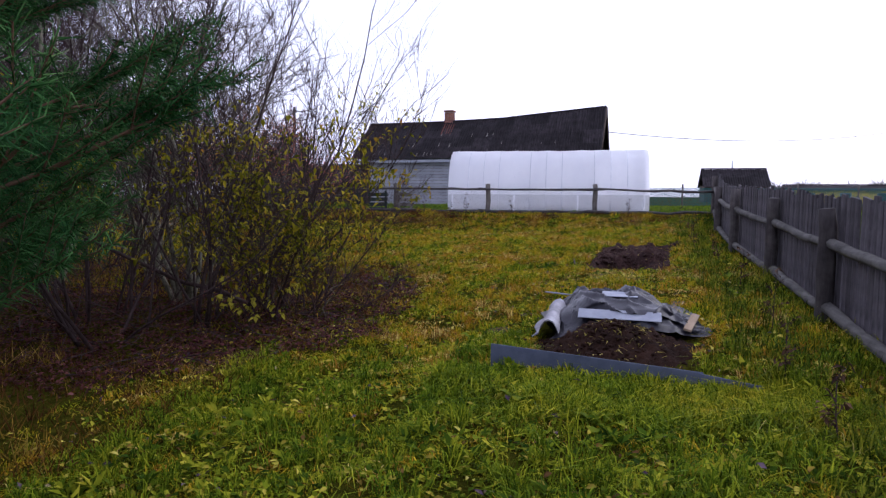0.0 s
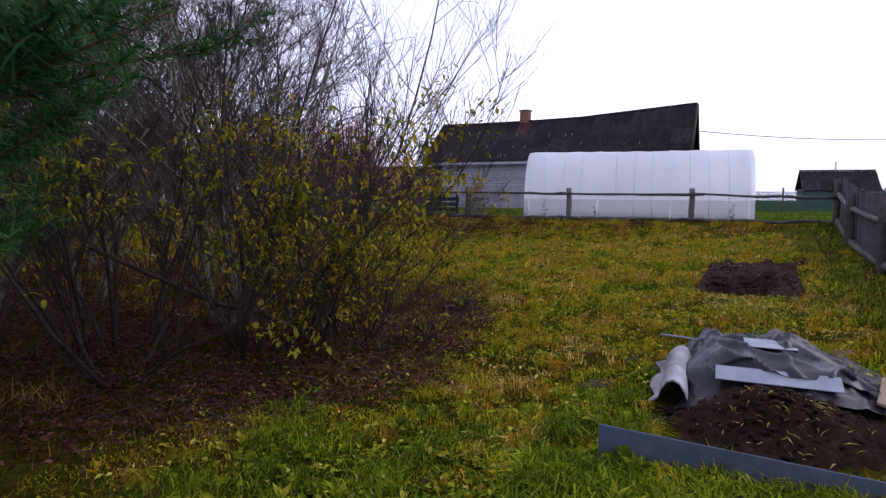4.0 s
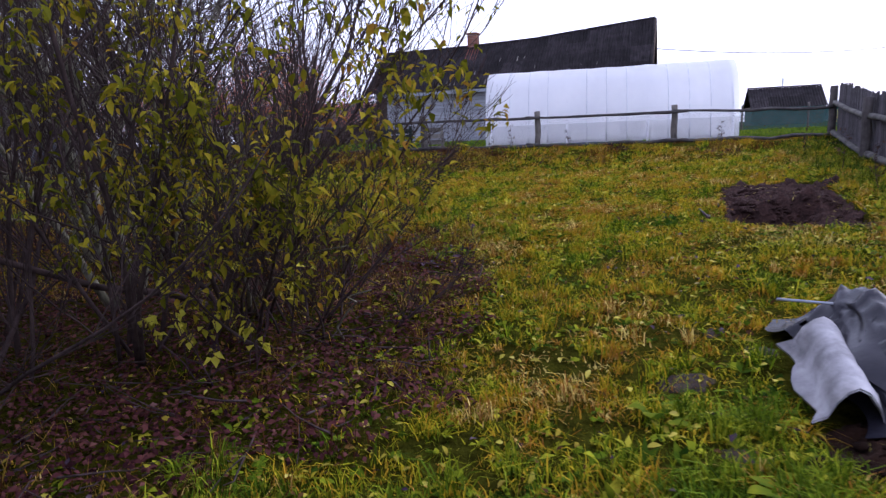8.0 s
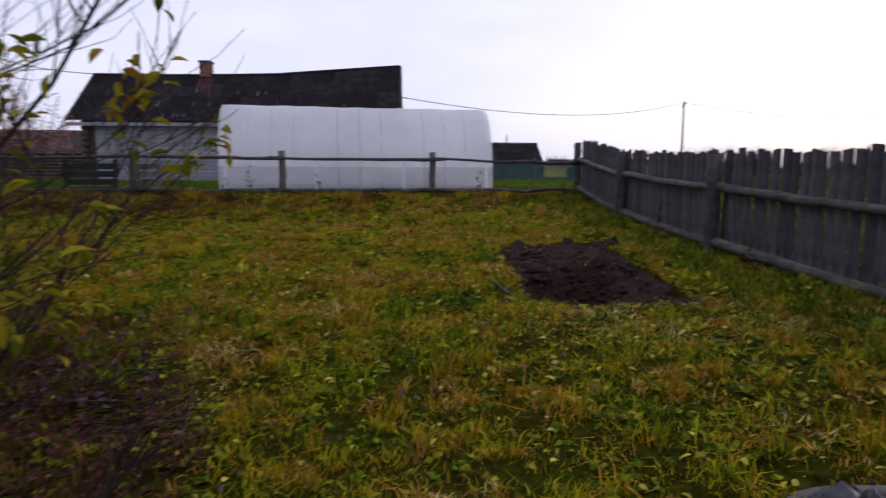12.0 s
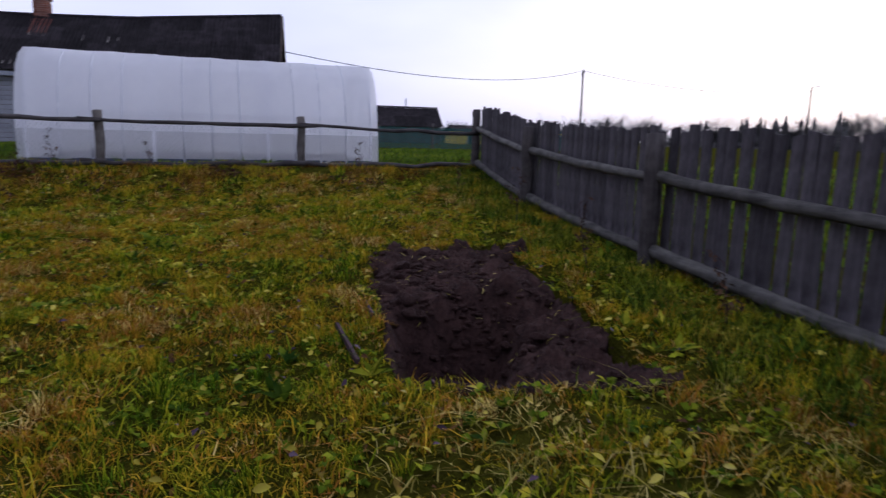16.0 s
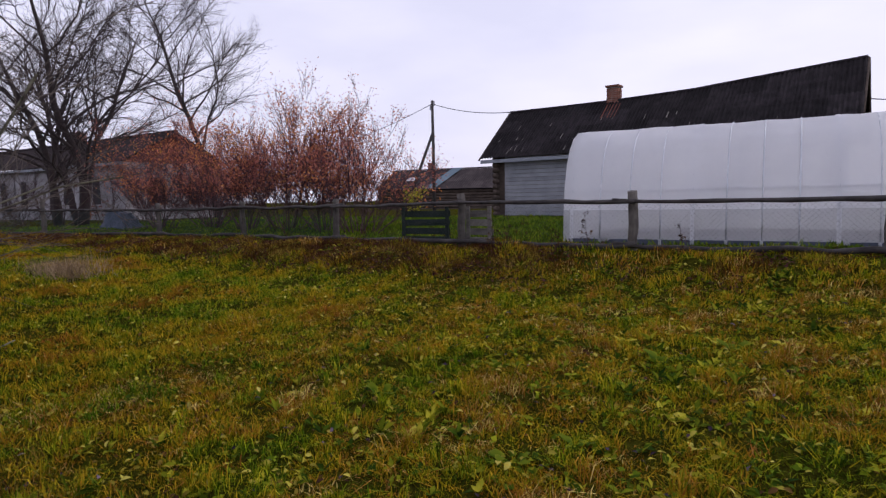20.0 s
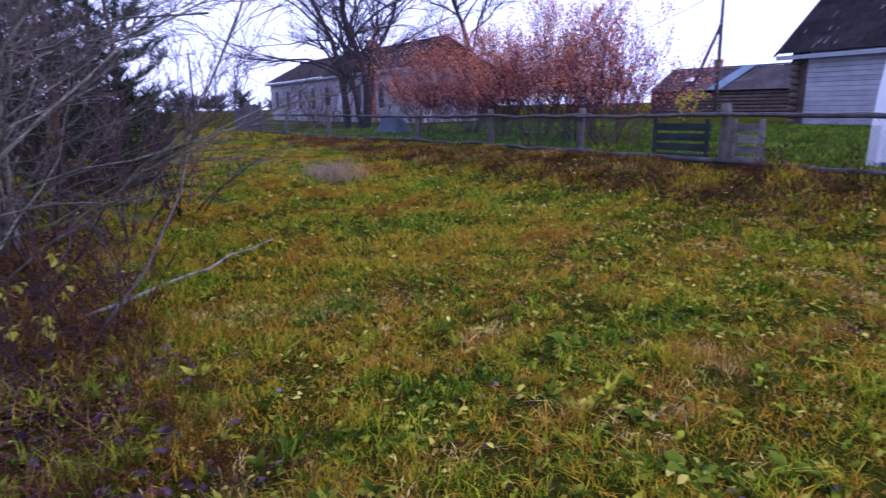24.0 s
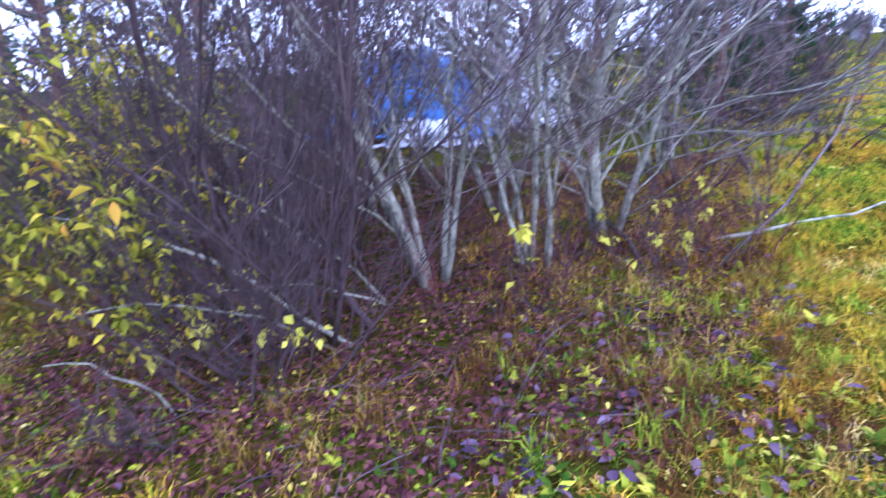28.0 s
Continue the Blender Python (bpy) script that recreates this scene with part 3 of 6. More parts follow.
def rail(a, b, r, n=9, sag=0.02, knots=0.08):
    a, b = Vector(a), Vector(b)
    pts = []
    for k in range(n):
        p = a.lerp(b, k / (n - 1))
        p.z += random.uniform(-sag, sag) - 0.02 * math.sin(math.pi * k / (n - 1))
        pts.append(p)
    tb = Tubes()
    tb.add(pts, r * 1.1, r * 0.85, 8, knots)
    return tb.mesh("rail")


POLE_POSTS = [(8.2, 18.08), (4.98, 18.24), (1.84, 18.24), (-1.07, 18.32), (-4.15, 18.71), (-7.06, 18.95), (-9.9, 18.85), (-14.43, 18.49), (-18.2, 18.6), (-21.9, 18.8)]


def pole_fence():
    f = thing("pole_fence", label="grey weathered pole fence with round posts and two rails", category="fence")
    tops = []
    for i, (x, y) in enumerate(POLE_POSTS):
        z = float(land(x, y)) - 0.02
        h = (1.1, 0.90, 0.90, 0.92, 0.88, 0.87, 0.86, 1.05, 0.9, 0.9)[i]
        part("post", round_post(0.075 if i < 4 else 0.07, h, lean=0.004), M_POSTWOOD, f, m=pose(x, y, z, 0, 0, 37 * i))
        tops.append(z + h)
    for i, ((x0, y0), (x1, y1)) in enumerate(zip(POLE_POSTS, POLE_POSTS[1:])):
        over = 0.28 if i in (1, 4, 6) else 0.05
        d = Vector((x1 - x0, y1 - y0, 0)).normalized()
        z0, z1 = tops[i] - 0.14, tops[i + 1] - 0.14
        if i == 0:
            z0 = 1.08
        if i == 6:
            z1 = 1.12
        z0 = min(z0, 1.16)
        part("rail", rail((x0 - d.x * over, y0 - 0.10, z0), (x1 + d.x * over, y1 - 0.10, z1), 0.033, knots=0.16), M_POLEWOOD, f)
        part("rail", rail((x0 - d.x * over, y0 - 0.09, 0.49), (x1 + d.x * over, y1 - 0.09, 0.48), 0.04, sag=0.03, knots=0.16), M_POLEWOOD, f)
        a, b = (x0, y0 - 0.02), (x1, y1 - 0.02)
        me = mesh_from("netting", [(*a, 0.42), (*b, 0.42), (*b, z1 - 0.02), (*a, z0 - 0.02)], [(0, 1, 2, 3)])
        part("netting", me, M_WIRE if i < 4 else M_NET, f, "sagging wire netting" if i < 4 else "dark green plastic netting")
    return f


pole_fence()

PLANK_POSTS = [(8.2, 18.05), (7.57, 14.60), (7.15, 11.42), (6.96, 8.64), (6.72, 6.16), (6.47, 3.45), (6.24, 0.7), (6.02, -2.1), (5.8, -4.9)]


def plank_mesh(w, h, seed):
    r = random.Random(seed)
    bm = bmesh.new()
    cut = r.uniform(-0.012, 0.012)
    t = 0.022
    rows = [(-w / 2, 0), (w / 2 + r.uniform(-.004, .004), 0), (w / 2 + r.uniform(-.008, .004), h * 0.5), (w / 2, h + cut), (r.uniform(-.02, .02), h + r.uniform(-0.006, 0.008)), (-w / 2, h - cut), (-w / 2 + r.uniform(-.006, .006), h * 0.45)]
    lo = [bm.verts.new((x, -t / 2, z)) for x, z in rows]
    hi = [bm.verts.new((x, t / 2, z)) for x, z in rows]
    bm.faces.new(lo)
    bm.faces.new(hi[::-1])
    for k in range(len(rows)):
        j = (k + 1) % len(rows)
        bm.faces.new((lo[k], hi[k], hi[j], lo[j]))
    bmesh.ops.recalc_face_normals(bm, faces=bm.faces[:])
    me = bpy.data.meshes.new("plank")
    bm.to_mesh(me)
    bm.free()
    me.materials.append(M_FENCEWOOD)
    return me


def plank_fence():
    f = thing("plank_fence", label="grey weathered plank fence with round posts and log rails", category="fence")
    kinds = [plank_mesh(0.094 + 0.007 * (i % 4), 1.10 + 0.012 * (i % 4), i) for i in range(12)]
    r = random.Random(5)
    for i, (x, y) in enumerate(PLANK_POSTS):
        z = float(land(x, y))
        part("post", round_post(0.085, (1.12, 1.08, 1.12, 1.10, 1.10)[min(i, 4)], lean=0.003), M_DARKPOST, f, m=pose(x, y, z, 0, 0, 50 * i))
    for (x0, y0), (x1, y1) in zip(PLANK_POSTS, PLANK_POSTS[1:]):
        d = Vector((x1 - x0, y1 - y0))
        length, ang = d.length, math.degrees(math.atan2(d.y, d.x))
        d.normalize()
        n = Vector((-d.y, d.x)) * (1 if -d.y > 0 else -1)
        z0, z1 = float(land(x0, y0)), float(land(x1, y1))
        for h, rad in ((0.78, 0.047), (0.15, 0.055)):
            part("rail", rail((x0 + n.x * 0.02, y0 + n.y * 0.02, z0 + h), (x1 + n.x * 0.02, y1 + n.y * 0.02, z1 + h - 0.03), rad, sag=0.008, knots=0.05), M_RAILWOOD, f)
        s = 0.03
        while s < length - 0.02:
            k = r.randrange(12)
            w = 0.094 + 0.007 * (k % 4)
            x, y = x0 + d.x * (s + w / 2) + n.x * 0.105, y0 + d.y * (s + w / 2) + n.y * 0.105
            drop = r.uniform(-0.025, 0.02)
            part("plank", kinds[k], None, f, m=pose(x, y, float(land(x, y)) + drop, 0, r.uniform(-1.6, 1.6), ang) @ Matrix.Diagonal((1, 1, float(1.09 - 0.06 * smooth(9.5, 12.5, y)), 1)))
            s += w + r.choice((0.016, 0.026, 0.036, 0.046))
    return f


plank_fence()


def board_panel(x, y, w, h, n, mat, label, tilt=0):
    g = thing("board_screen", (x, y, float(land(x, y))), tilt, label=label, category="board screen")
    for k in range(n):
        part("board", box(w + random.uniform(-0.10, 0.06), 0.022, h / n - 0.04, 0.003, (random.uniform(-0.01, 0.01), 0, 0.03 + k * h / n)), mat, g, m=pose(0, random.uniform(-.006, .006), 0, 0, random.uniform(-1, 1), 0))
    for s in (-1, 1):
        part("batten", box(0.07, 0.03, h + 0.06, 0.004, (s * (w / 2 - 0.05), -0.03, 0)), mat, g)
    return g


board_panel(-1.92, 18.52, 1.05, 0.62, 4, M_GREENBOARD, "dark faded green board screen leaning at the pole fence", -3)
board_panel(-0.82, 18.50, 0.52, 0.62, 4, M_GREYPLANK, "bare grey board screen beside a fence post", -3)


# ---- buildings ----
def oriented(a, b):
    """Pose with x from a to b on the ground plane."""
    return math.degrees(math.atan2(b[1] - a[1], b[0] - a[0])), math.hypot(b[0] - a[0], b[1] - a[1])


def slope_quad(p, q, r, s, nu, nv, wave=0.0, thick=0.0):
    """A sheet between four corners with a wave across u."""
    p, q, r, s = (Vector(v) for v in (p, q, r, s))
    n = (q - p).cross(s - p).normalized()
    verts, faces = [], []
    for j in range(nv + 1):
        for i in range(nu + 1):
            u, v = i / nu, j / nv
            c = (p * (1 - u) + q * u) * (1 - v) + (s * (1 - u) + r * u) * v
            verts.append(c + n * (wave if i % 2 else -wave))
    for j in range(nv):
        for i in range(nu):
            k = j * (nu + 1) + i
            faces.append((k, k + 1, k + nu + 2, k + nu + 1))
    return mesh_from("roof_sheet", verts, faces)


def ridge_cap(length, over, ridge, kink, n=20):
    tb = Tubes()
    tb.add([(-length / 2 - over + (length + 2 * over) * k / n, 0, ridge + kink(k / n)) for k in range(n + 1)], 0.07, 0.07, 7)
    return tb.mesh("ridge_cap")


def slate_roof(parent, length, half, ridge, eave, mat, cols, rows, over=0.4, kink=None, sides=(-1, 1), name="roof"):
    """Corrugated sheets laid in rows; ridge height may vary along x by kink(u)."""
    holder = part(name, box(length + 2 * over, 0.16, 0.1, 0.0, (0, 0, ridge + 0.02)) if kink is None else ridge_cap(length, over, ridge, kink), mat, parent)
    for s in sides:
        for c in range(cols):
            for r in range(rows):
                u0, u1, v0, v1 = c / cols, (c + 1) / cols, r / rows, (r + 1) / rows + 0.03
                if r == rows - 1:
                    v1 = 1.0
                x0, x1 = -length / 2 - over + (length + 2 * over) * u0, -length / 2 - over + (length + 2 * over) * u1 + 0.03
                k0, k1 = (kink(u0), kink(u1)) if kink else (0, 0)

                def at(x, v, k):
                    e = eave
                    return (x, s * half * (1 - v), e + (ridge + k - e) * v - 0.012 * (1 - v) + 0.015 * (r % 2) * 0)
                lift = random.uniform(0, 0.02) + 0.014 * (rows - r)
                pts = [at(x0, v0, k0), at(x1, v0, k1), at(x1, v1, k1), at(x0, v1, k0)]
                pts = [(a, b, z + (lift if i < 2 else lift - 0.014)) for i, (a, b, z) in enumerate(pts)]
                if s > 0:
                    pts = [pts[1], pts[0], pts[3], pts[2]]
                part("roof_sheet", slope_quad(*pts, 14, 1, 0.028), mat, holder)
    return holder


def window_unit(parent, x, y, z, w, h, frame_mat, pane_mat=None, depth=0.06, rz=0):
    wd = part("window", box(w + 0.16, depth, h + 0.16, 0.006, (0, 0, -0.08)), frame_mat, parent, m=pose(x, y, z, 0, 0, rz))
    for i in (-1, 1):
        part("pane", box(w / 2 - 0.03, 0.02, h, 0.0, (i * w / 4, -depth / 2 - 0.004, 0)), pane_mat or M_DARK, wd)
    return wd


def brick_chimney(parent, x, y, z0, h, w):
    ch = part("chimney", box(w - 0.02, w - 0.02, h, 0, (0, 0, 0)), M_MORTAR, parent, "red brick chimney", m=pose(x, y, z0))
    for c in range(int(h / 0.08)):
        for k in range(4):
            for j in range(2):
                bm = box(w / 2 - 0.012, 0.11, 0.066, 0.004)
                part("brick", bm, M_BRICK, ch, m=pose(0, 0, 0.01 + c * 0.08, 0, 0, 90 * k) @ pose((j - 0.5) * w / 2 + 0.03 * (c % 2), -w / 2 + 0.05, 0))
    part("cap", box(w + 0.1, w + 0.1, 0.09, 0.01, (0, 0, h)), M_BRICK, ch)
    return ch


def log_house():
    a, b = (-7.85, 36.45), (6.05, 34.6)
    ang, length = oriented(a, b)
    h = thing("log_house", ((a[0] + b[0]) / 2, (a[1] + b[1]) / 2, 0.4), ang, label="long grey boarded house with a sagging dark slate roof", category="house")
    L, half, eave, ridge = length - 0.8, 2.75, 2.52, 4.86
    kink = lambda u: 0.14 * u - 0.05 * math.sin(math.pi * min(1, u / 0.62)) + 0.36 * max(0, (u - 0.6) / 0.4)
    wall = part("wall", box(L - 0.5, 0.2, 2.7, 0, (0, -2.3, 0)), M_LOG, h)
    for k in range(16):
        part("cladding_board", box(L - 1.0, 0.03, 0.155, 0.006, (0.2, -2.415, 0.05 + k * 0.165)), M_GREYBOARD, wall)
    for s in (-1, 1):
        for k in range(11):
            tb = Tubes()
            tb.add([(s * (L / 2 - 0.3), -2.6, 0.12 + k * 0.24), (s * (L / 2 - 0.3), 0, 0.12 + k * 0.24), (s * (L / 2 - 0.3), 2.55, 0.12 + k * 0.24)], 0.13, 0.12, 8)
            part("log", tb.mesh("log"), M_LOG, wall)
        me = mesh_from("gable", [(s * (L / 2 - 0.25), -2.55, 2.45), (s * (L / 2 - 0.25), 2.55, 2.45), (s * (L / 2 - 0.25), 0, 4.7)], [(0, 1, 2)])
        # The gable takes the dark log tone in place of its shade.
        part("gable", me, M_LOG, h, "gable darkened in colour for its shade")
        for e in (-1, 1):
            k = kink(1) if s > 0 else 0
            p, q = Vector((s * (L / 2 + 0.43), e * half, eave - 0.03)), Vector((s * (L / 2 + 0.43), 0, ridge + k - 0.03))
            tb = Tubes()
            tb.add([p, (p + q) / 2, q], 0.045, 0.045, 4)
            part("barge_board", tb.mesh("barge_board"), M_LOG, h)
    part("back_wall", box(L - 0.5, 0.2, 2.7, 0, (0, 2.3, 0)), M_LOG, h)
    part("eaves_board", box(L + 0.7, 0.05, 0.15, 0.005, (0, -half + 0.03, eave - 0.17)), M_TRIM, h, "blue-grey eaves board")
    slate_roof(h, L, half, ridge, eave, M_ROOF, 14, 4, 0.4, kink)
    brick_chimney(h, -1.97, 0.15, ridge - 0.35, 0.92, 0.48)
    pitch = math.degrees(math.atan2(ridge - eave, half))
    part("flashing", box(0.8, 1.0, 0.03, 0.01), M_RUSTROOF, h, "rusty sheet below the chimney", m=pose(-1.85, -0.55, ridge - 0.50, pitch, 0, 0))
    r = random.Random(17)
    for _ in range(36):
        v = r.choice((0.04, 0.06, 0.1, 0.3, 0.55)) + r.uniform(0, 0.05)
        part("worn_streak", box(r.uniform(0.02, 0.045), r.uniform(0.12, 0.4), 0.012, 0.002), M_GREYPLANK, h, m=pose(r.uniform(-L / 2, L / 2), -half * (1 - v), eave + (ridge - eave) * v + 0.10, pitch, 0, 0))
    return h


log_house()


def white_house():
    a, b = (-52.0, 31.0), (-27.3, 29.5)
    ang, length = oriented(a, b)
    n = Vector((-(b[1] - a[1]), b[0] - a[0])).normalized()
    c = Vector(((a[0] + b[0]) / 2, (a[1] + b[1]) / 2)) + n * 3.1
    h = thing("white_brick_house", (c.x, c.y, 0.4), ang, label="long whitewashed brick house with flaking walls and a rusty roof", category="house")
    L, half, eave, ridge = length, 3.1, 3.15, 4.95
    wall = part("wall", box(L, 0.3, eave, 0, (0, -half + 0.15, 0)), M_PLASTER, h)
    part("end_wall", box(0.3, 2 * half - 0.62, eave, 0, (L / 2 - 0.15, 0, 0)), M_PLASTER, h)
    part("end_wall", box(0.3, 2 * half - 0.62, eave, 0, (-L / 2 + 0.15, 0, 0)), M_PLASTER, h)
    part("back_wall", box(L, 0.3, eave, 0, (0, half - 0.15, 0)), M_PLASTER, h)
    me = mesh_from("gable", [(L / 2 - 0.02, -half, eave), (L / 2 - 0.02, half, eave), (L / 2 - 0.02, 0, ridge - 0.1)], [(0, 1, 2)])
    part("gable", me, M_RUSTROOF, h, "dark red brick gable")
    for k in range(40):
        part("brick_patch", box(random.uniform(0.25, 0.6), 0.012, 0.07, 0.003), M_BRICK, wall, m=pose(random.uniform(L / 2 - 5, L / 2 - 0.4), -half - 0.003, random.uniform(0.2, 2.9)))
    for k, x in enumerate((-10.5, -7.6, -4.7, -1.8, 1.0, 6.4, 9.6)):
        window_unit(wall, x, -half, 0.9, 0.75, 1.5, M_PLASTER)
        part("pilaster", box(0.35, 0.08, eave, 0.01, (x + 1.45, -half - 0.035, 0)), M_PLASTER, wall)
    part("door", box(0.9, 0.08, 2.1, 0.01, (L / 2 - 4.0, -half - 0.02, 0.1)), M_REDPAINT, wall, "faded orange boarded door")
    window_unit(h, L / 2 + 0.02, -1.2, 0.9, 0.9, 1.3, M_REDPAINT, rz=90)
    window_unit(h, L / 2 + 0.02, 1.3, 0.9, 0.9, 1.3, M_REDPAINT, rz=90)
    part("eaves_board", box(L + 0.6, 0.06, 0.16, 0.005, (0, -half - 0.28, eave - 0.16)), M_TRIM, h)
    slate_roof(h, L, half + 0.35, ridge, eave, M_BROWNROOF, 12, 3, 0.3)
    brick_chimney(h, 1.5, 0.3, ridge - 0.4, 1.1, 0.6)
    return h


white_house()


def old_barn():
    h = thing("old_log_barn", (-21.6, 57.5, -0.25), 3, label="old log barn with a patched grey slate roof", category="barn")
    L, half, eave, ridge = 13.0, 3.4, 2.3, 4.1
    for s in (-1, 1):
        for k in range(9):
            tb = Tubes()
            tb.add([(-L / 2 - 0.2, s * 3.0, 0.13 + k * 0.25), (0, s * 3.0, 0.13 + k * 0.25), (L / 2 + 0.2, s * 3.0, 0.13 + k * 0.25)], 0.14, 0.13, 7)
            part("log", tb.mesh("log"), M_LOG, h)
            tb = Tubes()
            tb.add([(s * L / 2, -3.3, 0.2 + k * 0.25), (s * L / 2, 0, 0.2 + k * 0.25), (s * L / 2, 3.3, 0.2 + k * 0.25)], 0.14, 0.13, 7)
            part("log", tb.mesh("log"), M_LOG, h)
        for k in range(5):
            w = 3.0 * (1 - k / 5.5)
            tb = Tubes()
            tb.add([(s * L / 2, -w, 2.45 + k * 0.28), (s * L / 2, 0, 2.45 + k * 0.28), (s * L / 2, w, 2.45 + k * 0.28)], 0.15, 0.14, 7)
            part("log", tb.mesh("log"), M_LOG, h)
    part("core", box(L - 0.3, 5.6, 2.4, 0), M_DARK, h)
    slate_roof(h, L, half, ridge, eave, M_GREYROOF, 9, 3, 0.4)
    part("blue_sheet", slope_quad((-1.9, -half - 0.05, eave + 0.12), (-0.9, -half - 0.05, eave + 0.12), (0.2, -0.1, ridge + 0.12), (-0.8, -0.1, ridge + 0.12), 10, 1, 0.02), M_BLUEROOF, h, "blue roofing sheet")
    part("skylight_patch", slope_quad((-4.6, -2.0, 3.14), (-3.6, -2.0, 3.14), (-3.4, -1.4, 3.46), (-4.4, -1.4, 3.46), 4, 1, 0.01), M_WHITEFILM, h)
    brick_chimney(h, -3.0, 0.2, ridge - 0.3, 0.9, 0.5)
    return h


old_barn()


def far_shed():
    h = thing("dark_shed", (18.7, 60.5, 0.45), -4, label="low dark shed with a wide dark roof beyond the lawn", category="shed")
    part("wall", box(5.2, 3.6, 1.5, 0.02), M_LOG, h)
    slate_roof(h, 4.9, 2.2, 3.0, 1.35, M_ROOF, 4, 2, 0.3)
    part("stove_pipe", round_post(0.07, 0.9, "stove_pipe", 1.0, 8, 0), M_STEEL, h, m=pose(-0.1, 0, 2.9))
    return h


far_shed()


def yellow_house():
    h = thing("yellow_house", (30.5, 66, -0.3), -6, label="far yellow house with a low dark roof edge", category="house")
    part("wall", box(11, 5, 1.9, 0.02), M_YELLOWPAINT, h)
    for x in (-4, -1, 2, 5):
        window_unit(h, x, -2.52, 0.7, 0.8, 0.9, M_TRIM)
    slate_roof(h, 11, 2.9, 2.4, 1.9, M_ROOF, 6, 1, 0.3)
    return h


yellow_house()


def far_net_fence():
    f = thing("green_net_fence", label="dark green netting fence across the far lawn", category="fence")
    xs = [7.5, 10.5, 13.5, 16.5, 19.5, 22.5]
    for i, x in enumerate(xs):
        part("post", round_post(0.05, 1.25, lean=0.0), M_POSTWOOD, f, m=pose(x, 37, 0.4))
        if i:
            me = mesh_from("netting", [(xs[i - 1], 37, 0.42), (x, 37, 0.42), (x, 37, 1.45), (xs[i - 1], 37, 1.45)], [(0, 1, 2, 3)])
            part("netting", me, M_TEALNET, f, "dark teal netting")
    return f


far_net_fence()


def cable_line(name, pts, r, label):
    tb = Tubes()
    tb.add(pts, r, r, 5)
    return tagged(part(name, tb.mesh(name), M_CABLE), label, "cable")


def sag(a, b, drop, n=24):
    a, b = Vector(a), Vector(b)
    return [a.lerp(b, k / n) - Vector((0, 0, drop * 4 * (k / n) * (1 - k / n))) for k in range(n + 1)]


def utility_pole(x, y, h, brace=None, arm=False):
    u = thing("utility_pole", (x, y, float(land(x, y))), label="bare grey wooden power pole" + (" with a slanting brace" if brace else ""), category="utility pole")
    tb = Tubes()
    tb.add([(0, 0, -0.2), (0.02, 0, h / 2), (0, 0, h)], 0.12, 0.085, 8)
    part("pole", tb.mesh("pole"), M_POLEWOOD, u)
    if brace:
        tb = Tubes()
        tb.add([(brace[0], brace[1], -0.2), (0.02, 0, h * 0.72)], 0.11, 0.09, 8)
        part("brace", tb.mesh("brace"), M_POLEWOOD, u)
    for s in (-1, 1):
        part("insulator", round_post(0.05, 0.14, "insulator", 0.8, 8, 0), M_WHITEFILM, u, m=pose(s * 0.14, 0, h - 0.3 + 0.12 * s))
    if arm:
        tb = Tubes()
        tb.add([(0, 0, h - 0.2), (0.35, 0, h + 0.1), (0.8, -0.1, h + 0.12)], 0.03, 0.025, 6)
        part("lamp_arm", tb.mesh("lamp_arm"), M_STEEL, u)
        part("lamp_head", box(0.4, 0.14, 0.1, 0.03, (0.9, -0.1, 0)), M_STEEL, u, m=pose(0, 0, h + 0.05))
    return u


utility_pole(-16.2, 43.4, 7.1, (-1.6, -1.2))
utility_pole(35.8, 60.0, 7.2)
utility_pole(64.0, 59.5, 6.9, arm=True)
utility_pole(-63.7, 27.2, 7.0)
cable_line("power_cable", sag((-16.2, 43.4, 7.3), (-46, 62, 7.5), 1.0), 0.02, "thin black overhead cable")
cable_line("power_cable", sag((-16.2, 43.4, 7.3), (-7.6, 36.6, 5.3), 0.25), 0.02, "thin black overhead cable")
cable_line("power_cable", sag((5.5, 36.5, 4.7), (35.8, 60.0, 7.5), 1.1), 0.02, "thin black overhead cable")
cable_line("power_cable", sag((35.8, 60.0, 7.5), (64.0, 59.5, 6.9), 0.9), 0.02, "thin black overhead cable")


def gate():
    g = thing("plank_gate", (-22.6, 18.9, 0.4), 2, label="grey plank gate at the end of the pole fence", category="gate")
    for k in range(7):
        part("plank", box(0.19, 0.025, 1.08 + 0.03 * (k % 3), 0.004, (-0.66 + k * 0.21, 0, 0.05)), M_FENCEWOOD, g)
    for z in (0.3, 0.85):
        part("rail", box(1.5, 0.05, 0.08, 0.004, (0, 0.04, z)), M_POLEWOOD, g)
    for s in (-1, 1):
        part("post", round_post(0.08, 1.25, lean=0.0), M_POSTWOOD, g, m=pose(s * 0.82, 0.02, 0))
    return g


gate()


def picket_fence():
    f = thing("picket_fence", (-23.6, 18.9, 0.4), 0, label="dark picket fence running on beyond the gate", category="fence")
    r = random.Random(3)
    for k in range(30):
        part("picket", box(0.08, 0.022, 1.0 + r.uniform(-0.08, 0.06), 0.004), M_FENCEWOOD, f, m=pose(-0.1 - k * 0.2, 0.05 * k, 0.02, 0, r.uniform(-2, 2), -14))
    for z in (0.3, 0.8):
        tb = Tubes()
        tb.add([(0, 0.06, z), (-3, 0.8, z), (-6, 1.56, z)], 0.03, 0.03, 6)
        part("rail", tb.mesh("rail"), M_POLEWOOD, f)
    return f


picket_fence()


